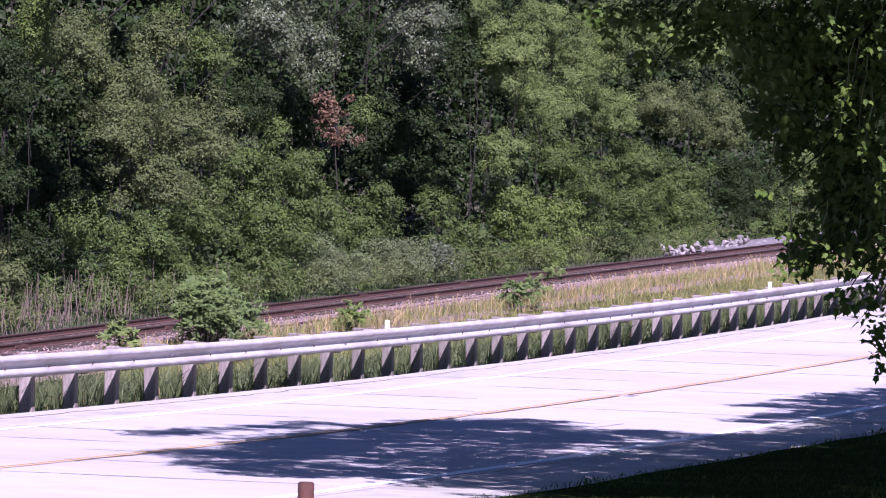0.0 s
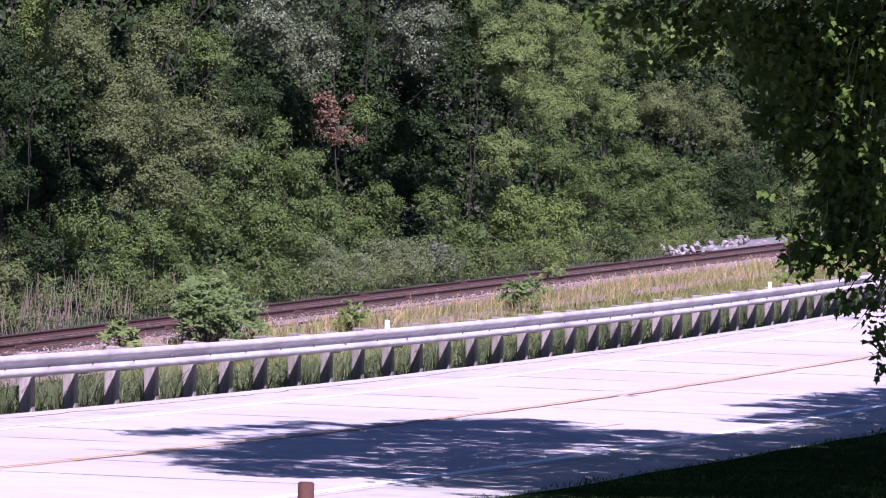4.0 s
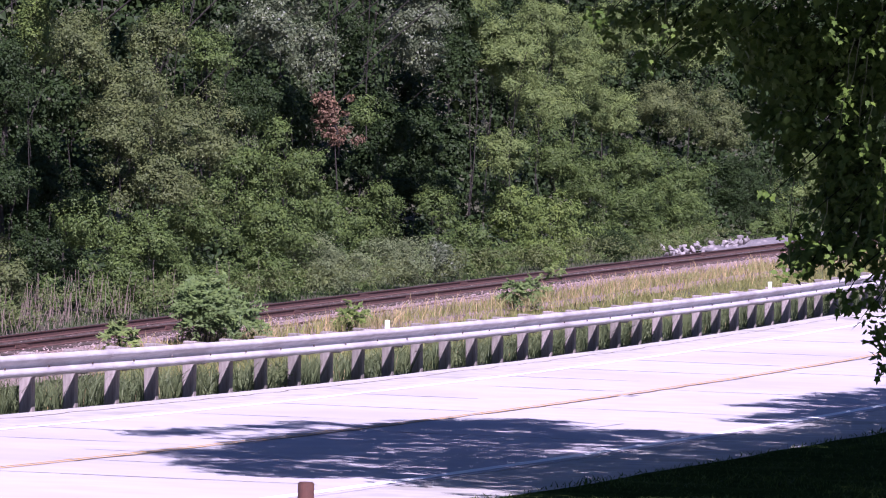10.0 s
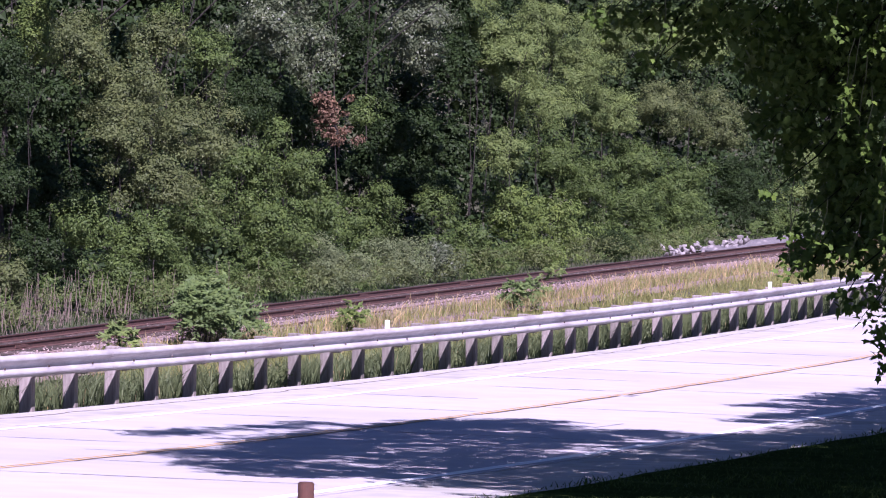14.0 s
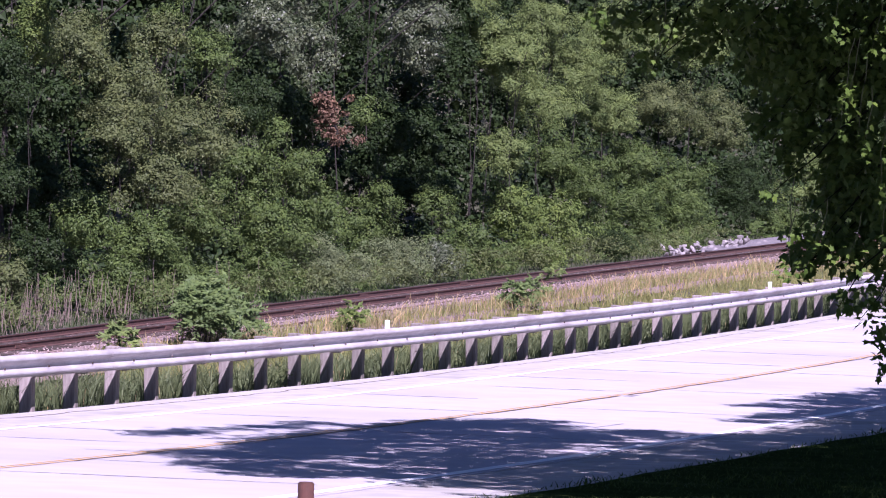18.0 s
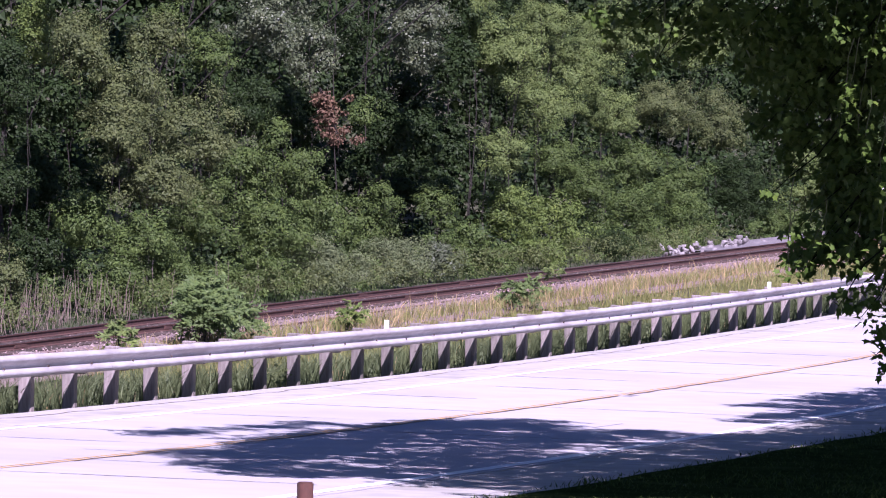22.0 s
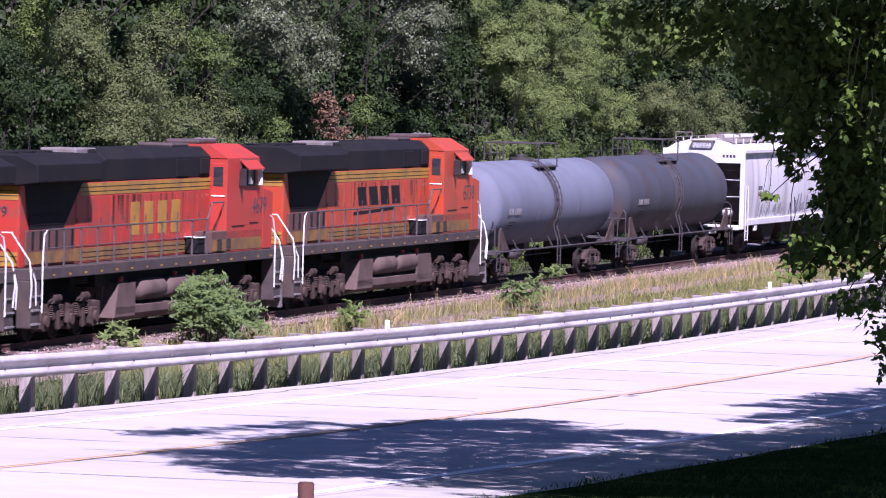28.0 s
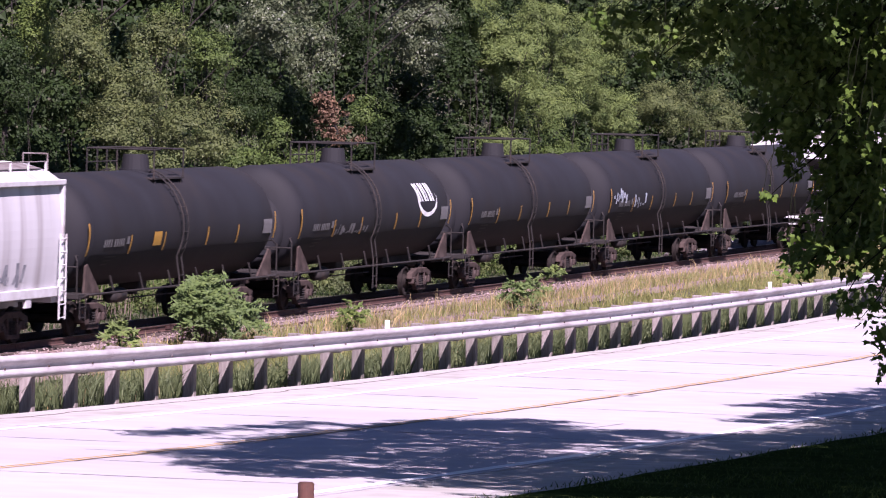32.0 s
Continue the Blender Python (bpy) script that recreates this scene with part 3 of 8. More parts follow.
def scatter_road(gen, n, s0, s1, w0, w1):
    out = np.empty((n, 3))
    for i, (s, w) in enumerate(zip(gen.uniform(s0, s1, n), gen.uniform(w0, w1, n))):
        p = on_road(s, w)
        out[i] = (p.x, p.y, ground_z(p.x, p.y))
    return out


def scatter_track(gen, n, u0, u1, n0, n1, power=1.0):
    out = np.empty((n, 3))
    for i, (u, d) in enumerate(zip(gen.uniform(u0, u1, n), n0 + (n1 - n0) * gen.random(n) ** power)):
        p = on_track(u, d)
        out[i] = (p.x, p.y, max(ground_z(p.x, p.y), -0.45 if d < 3.2 else -9))
    return out


def patch(noise_scale, at, keep):
    """Thins points into uneven patches."""
    return np.array([p for p in at if noise.noise(Vector((p[0] * noise_scale, p[1] * noise_scale, 2.0))) > keep])


def build_grass():
    gen = np.random.default_rng(21)
    for name, at, lo, hi, wide, kind, lean, lab in (
            ("verge_weeds", scatter_road(gen, 42000, -20, 70, -3.0, -0.42), 0.3, 0.8, 0.014, "weed", 0.9, "green weeds growing behind the guardrail posts"),
            ("bank_weeds", scatter_track(gen, 9000, -78, -44, 2.6, 8.5, 1.0), 0.25, 0.6, 0.02, "weed", 0.9, "dark green weeds on the bank below the road"),
            ("tall_grass", scatter_track(gen, 44000, -44, 125, 2.5, 8.0, 1.25), 0.25, 0.62, 0.02, "grass", 0.7, "tall green grass between guardrail and track"),
            ("dry_grass", patch(0.12, scatter_track(gen, 4200, -50, 120, 2.3, 3.4, 1.0), -0.3), 0.3, 0.65, 0.016, "straw", 0.7, "tan seeding grass along the ballast"),
            ("seed_heads", scatter_track(gen, 1100, -50, 120, 3.0, 7.0), 0.5, 0.85, 0.02, "straw", 0.7, "pale seeding stems among the green grass"),
            ("dry_stems", scatter_track(gen, 1300, -40, 60, 2.2, 3.6), 0.45, 0.95, 0.025, "straw", 0.6, "pale dry grass stems in front of the rails"),
            ("dead_stems", scatter_road(gen, 350, -12, 70, -1.6, -0.5), 0.25, 0.5, 0.016, "straw", 0.6, "dry stems between the guardrail posts"),
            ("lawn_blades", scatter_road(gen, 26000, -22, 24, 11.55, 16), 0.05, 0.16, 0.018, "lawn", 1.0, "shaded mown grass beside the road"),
            ("wood_edge_grass", scatter_track(gen, 6000, -62, 90, -6.0, -3.6), 0.1, 0.3, 0.025, "shadowed", 0.5, "green weeds at the foot of the wood")):
        tall = gen.uniform(lo, hi, len(at)) * (0.8 + 0.35 * np.array([noise.noise(Vector((p[0] * 0.4, p[1] * 0.4, 9))) for p in at]))
        ob = new(name, blades(name, gen, at, tall, wide, LEAF[kind], lean))
        tagged(ob, lab, "grass", kind="stuff")
    # leafy weeds along the foot of the wood
    at = scatter_track(gen, 620, -64, 60, -5.4, -3.5) + np.stack([np.zeros(620), np.zeros(620), gen.uniform(0.15, 0.95, 620)], 1)
    pts, out = clump_points(gen, at, gen.uniform(0.16, 0.36, 620), 34)
    pts[:, 2] = np.maximum(pts[:, 2], -0.55)
    ob = new("edge_weeds", leaf_mesh("edge_weeds", gen, pts, out, 0.085, LEAF["olive"], SLIVER))
    tagged(ob, "olive green leafy weeds along the foot of the wood", "weeds", kind="stuff")
    # broad-leaved weeds through the grass
    at = patch(0.5, np.concatenate([scatter_road(gen, 1500, -12, 70, -2.6, -0.5), scatter_track(gen, 300, -50, 100, 3.6, 9)]), 0.1) + np.array([0, 0, 0.16])
    pts, out = clump_points(gen, at, gen.uniform(0.12, 0.3, len(at)), 40)
    ob = new("broadleaf_weeds", leaf_mesh("broadleaf_weeds", gen, pts, out, 0.07, LEAF["weed"]))
    tagged(ob, "low broad-leaved weeds among the grass", "weeds", kind="stuff")


def build_undergrowth():
    """Leaf clumps that fill the foot of the wood and the slope behind it."""
    gen = np.random.default_rng(31)
    def spread(count, n0, n1, lift0, lift1):
        out = []
        for u, d, h in zip(gen.uniform(-75, 190, count), gen.uniform(n0, n1, count), gen.uniform(lift0, lift1, count)):
            p = on_track(u, d)
            out.append((p.x, p.y, ground_z(p.x, p.y) + h))
        return np.array(out)
    for name, at, size, per, leaf, kind, lab in (
            ("undergrowth", spread(520, -7.0, -4.8, 0.15, 1.1), 0.5, 13, 0.1, "mid", "dense leafy undergrowth at the foot of the wood"),
            ("shaded_undergrowth", spread(330, -15, -7.4, 0.1, 1.3), 1.0, 7, 0.27, "shadowed", "dark leafy undergrowth inside the wood"),
            ("hillside_woods", spread(300, -34, -20, 1.0, 8.5), 2.4, 6, 0.5, "shadowed", "deep green woods covering the slope")):
        if name == "undergrowth":
            ahead = unit(np.array([SUNNY.x, SUNNY.y, 0]) + gen.normal(0, 0.6, (len(at), 3)) * np.array([1, 1, 0]))
            pts, out = spray_points(gen, at, ahead, size * gen.uniform(0.5, 1.3, len(at)), leaf, 9, 0.3)
            ob = new(name, leaf_mesh(name, gen, pts, out, leaf, LEAF[kind], SLIVER, flat=0.15, scatter=0.4))
        else:
            ob = new(name, crown_mesh(name, gen, at, size * gen.uniform(0.6, 1.4, len(at)), None, leaf, LEAF[kind], per))
        tagged(ob, lab, "undergrowth" if "under" in name else "woods", kind="stuff")


def frond_bush(name, u, n, z, r, fronds, label, kind="locust", length=0.55):
    """A young shrub with long feathered leaves on a few stems."""
    rng, gen = random.Random(int(u * 10)), np.random.default_rng(abs(int(u * 10)))
    top = on_track(u, n, z)
    g = ground_z(top.x, top.y)
    thing = new(name)
    thing.location = (top.x, top.y, g)
    h = z - g
    bm = bmesh.new()
    at, out = [], []
    for _ in range(fronds):
        d = Vector((rng.gauss(0, 1), rng.gauss(0, 1), rng.gauss(0.15, 0.8))).normalized()
        base = Vector((0, 0, h)) + Vector((d.x * r, d.y * r, d.z * r * 0.95)) * rng.uniform(0.35, 0.85)
        base.z = max(base.z, 0.1)
        way = (d + Vector((0, 0, 0.35))).normalized()
        side = way.cross(Vector((0, 0, 1))).normalized()
        size = length * rng.uniform(0.7, 1.25)
        if rng.random() < 0.15:
            limb(bm, (rng.uniform(-0.3, 0.3) * r, rng.uniform(-0.1, 0.1) * r, -0.1), base, 0.01, 0.004, 0.08, rng, 3, 4)
        for i in range(12):
            f = i / 11
            p = base + way * size * f + Vector((0, 0, -0.5)) * size * f * f
            for k in (-1, 1):
                at.append(p)
                out.append(side * k + way * 0.5 + Vector((0, 0, -0.35)))
    part("stem", bm, M_BARK, thing)
    at, out = np.array(at), unit(np.array(out))
    m = len(at)
    normal = unit(np.array([0.25, -0.6, 0.75]) + gen.normal(0, 0.4, (m, 3)))
    along = unit(out - normal * (out * normal).sum(1, keepdims=True))
    across = np.cross(normal, along)
    flat, tri = RHOMB
    ln = (0.15 * gen.uniform(0.7, 1.2, m))[:, None, None]
    pts = at[:, None] + (flat[None, :, :1] * across[:, None] * 0.5 + flat[None, :, 1:] * along[:, None]) * ln
    leaves = new("foliage", raw("foliage", pts.reshape(-1, 3), (tri[None] + 4 * np.arange(m)[:, None, None]).reshape(-1, 3), LEAF[kind]))
    leaves.parent = thing
    tagged(thing, label, "shrub")


def maple_clump(gen, x, z, y, rx, rz, count, depth=1.2):
    """Points of a hanging spray of leaves."""
    d = unit(gen.normal(0, 1, (count, 3))) * gen.random((count, 1)) ** 0.4
    return np.array([x, y, z]) + d * np.array([rx, depth, rz])


def lawn_shade(c):
    """Whether a clump's shadow falls clear of the road."""
    h = c[2] - 2.2
    r = ROAD_INV @ Vector((c[0] - h * SUN_FROM.x / SUN_FROM.z, c[1] - h * SUN_FROM.y / SUN_FROM.z, 0))
    return -r.y > 11.9 or r.x > 32 or r.x < -30


# boughs that hang over the road, by the stretch that each one shades: from, to, half its breadth
BOUGHS = ((-12.9, 8.6, 1.2, 6.8, 1.75), (-5.4, 3.9, 0.2, 4.5, 0.42), (-10.6, 6.5, -3.0, 5.6, 0.8), (0.0, 5.7, 3.6, 6.7, 0.8), (-13.9, 10.9, 1.6, 10.8, 1.3), (1.5, 11.2, 24.0, 11.5, 0.9), (-2.0, 8.6, 1.7, 9.1, 0.85),
          (2.0, 12.0, 30.0, 12.6, 1.1), (13.0, 8.7, 24.0, 9.4, 0.8), (8.6, 10.2, 24.0, 10.8, 1.05), (7.2, 9.4, 13.0, 9.5, 0.45), (-16.7, 12.0, -13.5, 12.4, 0.6), (-14.3, 13.3, 24.0, 15.5, 2.0))


def road_boughs(thing, base, seed):
    """Leafy boughs high over the road, thinning out into twigs at their edges."""
    gen, rng = np.random.default_rng(seed), random.Random(seed)
    spots = []
    sun = SUN_FROM / SUN_FROM.z
    for s0, w0, s1, w1, half in BOUGHS:
        a, b = np.array((s0, w0)), np.array((s1, w1))
        way = b - a
        span = np.linalg.norm(way)
        n = int(19 * (span + 2 * half + 1) * (2 * half + 1))
        f, q = gen.uniform(-half - 0.5, span + half + 0.5, n), gen.uniform(-half - 0.5, half + 0.5, n)
        for x, y in zip(f, q):
            p = a + way / span * x + np.array((-way[1], way[0])) / span * y
            out = half - math.hypot(x - min(max(x, 0), span), y)
            rough = noise.noise(Vector((p[0] * 0.55, p[1] * 1.2, 4.0))) + 0.5 * noise.noise(Vector((p[0] * 1.6, p[1] * 2.6, 8.0)))
            hole = noise.noise(Vector((p[0] * 0.8, p[1] * 1.7, 15.0)))
            if out + 0.75 * rough > 0 and hole < 0.72 and gen.random() < min(1.0, 0.5 + out):
                spots.append(on_road(p[0], p[1]) + sun * gen.uniform(7.6, 10.4) - base)
        twig = bmesh.new()
        ends = [on_road(*e) + sun * rng.uniform(8.3, 9.8) - base for e in ((s0, w0), (s1, w1))]
        limb(twig, ends[0], ends[1], 0.015, 0.03, 0.25, rng, 5, 5)
        part("bough", twig, M_BARK, thing)
    at, out = clump_points(gen, np.array(spots), gen.uniform(0.16, 0.38, len(spots)), 22)
    leaves = new("road_boughs", leaf_mesh("road_boughs", gen, at, out, 0.22, LEAF["maple"], SLIVER))
    leaves.parent = thing


def maple(x, y, crown_z, r, tall, label, seed, sprays=(), clumps=900, floor=8.6, young=()):
    """A big roadside maple: trunk, limbs, a crown high over the road and some low hanging sprays."""
    gen, rng = np.random.default_rng(seed), random.Random(seed)
    g = ground_z(x, y)
    thing = new("tree")
    thing.location = (x, y, g)
    bm = bmesh.new()
    limb(bm, (0, 0, -0.4), (0.2, 0.1, crown_z - g - 1.5), 0.42, 0.26, 0.12, rng, 5, 12)
    for k in range(11):
        a = 6.283 * k / 11 + rng.uniform(-0.2, 0.2)
        limb(bm, (0, 0, (crown_z - g) * rng.uniform(0.45, 0.8)), (math.cos(a) * r * 0.8, math.sin(a) * r * 0.8, crown_z - g + rng.uniform(-0.3, 0.6) * tall), 0.14, 0.025, 0.4, rng, 5, 6)
    part("trunk", bm, M_BARK, thing)
    d = unit(gen.normal(0, 1, (clumps, 3)))
    lobes = unit(gen.normal(0, 1, (9, 3)))
    swell = 0.75 + 0.32 * np.max(np.clip(d @ lobes.T, 0, 1) ** 3, axis=1)
    swell *= np.where(gen.random(clumps) < 0.45, gen.uniform(0.2, 0.95, clumps), 1)
    centres = d * swell[:, None] * np.array([r, r, tall]) + np.array([x, y, crown_z])
    centres = centres[(centres[:, 2] > floor + 0.4) | (centres[:, 0] > 8.5)]
    centres = np.array([c for c in centres if lawn_shade(c)])
    at, out = clump_points(gen, centres, gen.uniform(0.6, 1.1, len(centres)), 110)
    leaves = leaf_mesh("crown", gen, at - np.array([x, y, g]), out, 0.23, LEAF["maple"])
    crown = new("crown", leaves)
    crown.parent = thing
    if sprays:
        road_boughs(thing, Vector((x, y, g)), seed + 50)
        pts = np.concatenate([maple_clump(gen, *row) for row in sprays]) - np.array([x, y, g])
        low = new("hanging_sprays", leaf_mesh("hanging_sprays", gen, pts, unit(gen.normal(0, 1, pts.shape)), 0.115, LEAF["maple"], MAPLE, 0.8, 0.5, 0.6))
        low.parent = thing
        SWAYING.append((low, 0.7))
        for row in sprays:
            a = Vector((row[0] - x, row[2] - y, row[1] - g))
            twig = bmesh.new()
            limb(twig, a + Vector((rng.uniform(0.6, 1.5), rng.uniform(-0.4, 0.4), rng.uniform(0.7, 1.4))), a - Vector((0, 0, row[4] * 0.7)), 0.014, 0.004, 0.12, rng, 4, 5)
            part("twig", twig, M_TWIG_DARK, thing)
    # sunlit leaves of the same maple, in the brighter copy of its leaf
    if young:
        pts = np.concatenate([maple_clump(gen, *row) for row in young]) - np.array([x, y, g])
        low = new("young_leaves", leaf_mesh("young_leaves", gen, pts, unit(gen.normal(0, 1, pts.shape) * 0.8 + np.array(SUN_FROM)), 0.068, LEAF["bright"], MAPLE, 0.8, 0.3, 0.4))
        low.parent = thing
        SWAYING.append((low, 1.0))
        for row in young:
            a = Vector((row[0] - x, row[2] - y, row[1] - g))
            twig = bmesh.new()
            limb(twig, a + Vector((rng.uniform(0.05, 0.2), rng.uniform(0.5, 0.9), rng.uniform(0.4, 0.7))), a - Vector((0, 0, row[4] * 0.5)), 0.005, 0.002, 0.05, rng, 4, 4)
            part("twig", twig, M_TWIG_DARK, thing)
    tagged(thing, label, "tree")



build_grass()
build_undergrowth()
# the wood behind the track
tree(-7.4, -14.1, 3.18, 2.62, 2.44, "shadowed", "deep green broadleaved tree on the wooded slope", leaf=0.28, dense=0.6, spray=0.9)
tree(4.2, -18.0, 6.32, 3.25, 2.53, "shadowed", "deep green broadleaved tree on the wooded slope", leaf=0.28, dense=0.6, spray=0.9)
tree(13.2, -21.9, 9.80, 2.70, 2.79, "shadowed", "deep green broadleaved tree on the wooded slope", leaf=0.28, dense=0.6, spray=0.9)
tree(6.6, -15.3, 2.13, 2.66, 2.75, "shadowed", "deep green broadleaved tree on the wooded slope", leaf=0.28, dense=0.6, spray=0.9)
tree(14.0, -17.7, 5.68, 2.91, 3.29, "shadowed", "deep green broadleaved tree on the wooded slope", leaf=0.28, dense=0.6, spray=0.9)
tree(23.3, -21.9, 10.00, 3.14, 2.82, "shadowed", "deep green broadleaved tree on the wooded slope", leaf=0.28, dense=0.6, spray=0.9)
tree(13.8, -14.6, 2.98, 2.83, 3.16, "shadowed", "deep green broadleaved tree on the wooded slope", leaf=0.28, dense=0.6, spray=0.9)
tree(18.9, -17.5, 6.21, 2.91, 3.04, "shadowed", "deep green broadleaved tree on the wooded slope", leaf=0.28, dense=0.6, spray=0.9)
tree(31.0, -20.6, 10.36, 2.87, 3.38, "shadowed", "deep green broadleaved tree on the wooded slope", leaf=0.28, dense=0.6, spray=0.9)
tree(21.1, -14.1, 2.03, 2.81, 3.25, "shadowed", "deep green broadleaved tree on the wooded slope", leaf=0.28, dense=0.6, spray=0.9)
tree(33.5, -18.2, 6.21, 3.02, 3.24, "shadowed", "deep green broadleaved tree on the wooded slope", leaf=0.28, dense=0.6, spray=0.9)
tree(40.0, -20.5, 9.38, 3.04, 3.00, "shadowed", "deep green broadleaved tree on the wooded slope", leaf=0.28, dense=0.6, spray=0.9)
tree(34.2, -14.9, 2.39, 3.15, 3.01, "shadowed", "deep green broadleaved tree on the wooded slope", leaf=0.28, dense=0.6, spray=0.9)
tree(43.7, -18.4, 6.72, 3.87, 3.25, "shadowed", "deep green broadleaved tree on the wooded slope", leaf=0.28, dense=0.6, spray=0.9)
tree(49.1, -20.8, 10.39, 3.97, 3.79, "shadowed", "deep green broadleaved tree on the wooded slope", leaf=0.28, dense=0.6, spray=0.9)
tree(45.5, -14.6, 2.45, 3.57, 3.82, "shadowed", "deep green broadleaved tree on the wooded slope", leaf=0.28, dense=0.6, spray=0.9)
tree(51.9, -17.1, 5.53, 3.40, 3.09, "shadowed", "deep green broadleaved tree on the wooded slope", leaf=0.28, dense=0.6, spray=0.9)
tree(64.5, -20.9, 9.91, 4.25, 3.82, "shadowed", "deep green broadleaved tree on the wooded slope", leaf=0.28, dense=0.6, spray=0.9)
tree(55.8, -14.3, 2.13, 3.18, 3.18, "shadowed", "deep green broadleaved tree on the wooded slope", leaf=0.28, dense=0.6, spray=0.9)
tree(71.8, -17.6, 6.05, 3.89, 3.93, "shadowed", "deep green broadleaved tree on the wooded slope", leaf=0.28, dense=0.6, spray=0.9)
tree(80.8, -22.0, 10.60, 4.28, 3.89, "shadowed", "deep green broadleaved tree on the wooded slope", leaf=0.28, dense=0.6, spray=0.9)
tree(70.9, -14.9, 1.53, 3.82, 3.54, "shadowed", "deep green broadleaved tree on the wooded slope", leaf=0.28, dense=0.6, spray=0.9)
tree(86.4, -17.5, 5.71, 4.06, 3.55, "shadowed", "deep green broadleaved tree on the wooded slope", leaf=0.28, dense=0.6, spray=0.9)
tree(95.3, -20.7, 10.48, 4.10, 3.93, "shadowed", "deep green broadleaved tree on the wooded slope", leaf=0.28, dense=0.6, spray=0.9)
tree(92.3, -15.3, 0.27, 4.03, 4.58, "shadowed", "deep green broadleaved tree on the wooded slope", leaf=0.28, dense=0.6, spray=0.9)
tree(107.6, -18.7, 6.27, 3.89, 4.03, "shadowed", "deep green broadleaved tree on the wooded slope", leaf=0.28, dense=0.6, spray=0.9)
tree(115.0, -21.6, 11.00, 4.84, 4.65, "shadowed", "deep green broadleaved tree on the wooded slope", leaf=0.28, dense=0.6, spray=0.9)
tree(105.3, -14.8, 0.36, 4.67, 4.14, "shadowed", "deep green broadleaved tree on the wooded slope", leaf=0.28, dense=0.6, spray=0.9)
tree(113.3, -17.1, 5.47, 4.99, 4.64, "shadowed", "deep green broadleaved tree on the wooded slope", leaf=0.28, dense=0.6, spray=0.9)
tree(127.3, -20.3, 10.66, 4.86, 4.11, "shadowed", "deep green broadleaved tree on the wooded slope", leaf=0.28, dense=0.6, spray=0.9)
tree(133.0, -15.6, 0.45, 4.60, 4.59, "shadowed", "deep green broadleaved tree on the wooded slope", leaf=0.28, dense=0.6, spray=0.9)
tree(152.4, -18.6, 7.32, 5.52, 4.50, "shadowed", "deep green broadleaved tree on the wooded slope", leaf=0.28, dense=0.6, spray=0.9)
tree(164.2, -21.3, 12.08, 5.72, 4.78, "shadowed", "deep green broadleaved tree on the wooded slope", leaf=0.28, dense=0.6, spray=0.9)
tree(159.3, -14.9, -0.14, 5.49, 5.67, "shadowed", "deep green broadleaved tree on the wooded slope", leaf=0.28, dense=0.6, spray=0.9)
tree(164.1, -18.2, 6.18, 5.17, 5.69, "shadowed", "deep green broadleaved tree on the wooded slope", leaf=0.28, dense=0.6, spray=0.9)
tree(175.4, -20.6, 13.30, 5.89, 5.93, "shadowed", "deep green broadleaved tree on the wooded slope", leaf=0.28, dense=0.6, spray=0.9)
# crowns out of view, added only to darken the gaps below them
tree(35.1, -10.6, 13.30, 2.0, 2.0, "shadowed", "unseen tree crown added to shade the wooded slope", leaf=0.3, spray=0.9, dense=1.2, cover=12.0, lean=7.0)
tree(45.4, -11.7, 13.30, 2.6, 2.4, "shadowed", "unseen tree crown added to shade the wooded slope", leaf=0.3, spray=0.9, dense=1.2, cover=12.0, lean=7.0)
tree(-8.6, -10.6, 14.50, 3.4, 2.6, "shadowed", "unseen tree crown added to shade the wooded slope", leaf=0.3, spray=0.9, dense=1.2, cover=12.0, lean=7.0)
tree(-0.8, -10.6, 14.50, 3.4, 2.6, "shadowed", "unseen tree crown added to shade the wooded slope", leaf=0.3, spray=0.9, dense=1.2, cover=12.0, lean=7.0)
tree(7.5, -10.5, 14.50, 3.4, 2.6, "shadowed", "unseen tree crown added to shade the wooded slope", leaf=0.3, spray=0.9, dense=1.2, cover=12.0, lean=7.0)
tree(16.6, -10.5, 14.50, 3.4, 2.6, "shadowed", "unseen tree crown added to shade the wooded slope", leaf=0.3, spray=0.9, dense=1.2, cover=12.0, lean=7.0)
tree(26.6, -10.5, 14.50, 3.4, 2.6, "shadowed", "unseen tree crown added to shade the wooded slope", leaf=0.3, spray=0.9, dense=1.2, cover=12.0, lean=7.0)
# more unseen crowns, set along the sun's path to shade the hollow
for u, n, z in ((17.5, -3.9, 13.2), (20.8, -3.8, 13.6), (24.0, -3.9, 13.4), (26.6, -3.7, 13.0)):
    tree(u, n, z, 1.7, 1.3, "silver", "unseen cottonwood crown added to shade the hollow", leaf=0.26, spray=0.9, dense=2.0, cover=18.0, lean=7.0)
tree(-21.3, -5.2, 10.60, 1.3, 1.1, "shadowed", "unseen tree crown added to shade the wooded slope", leaf=0.3, spray=0.9, dense=1.2, cover=12.0, lean=7.0)
tree(-22.5, -4.0, 10.60, 1.7, 1.3, "shadowed", "unseen tree crown added to shade the wooded slope", leaf=0.3, spray=0.9, dense=1.2, cover=12.0, lean=7.0)
# crowns added to shade the hollow, the higher ones out of view
tree(42.7, -10.9, 9.39, 1.02, 1.13, "locust", "feathery light green locust tree", leaf=0.08)
tree(42.7, -10.6, 11.32, 1.47, 1.25, "locust", "feathery light green locust tree", leaf=0.1)
tree(40.9, -11.5, 11.04, 1.35, 1.35, "shadowed", "tall dark tree behind the cottonwoods", leaf=0.2)
tree(41.3, -11.2, 9.14, 0.95, 1.13, "shadowed", "tall dark tree behind the cottonwoods", leaf=0.13, dense=1.4, lean=3.0)
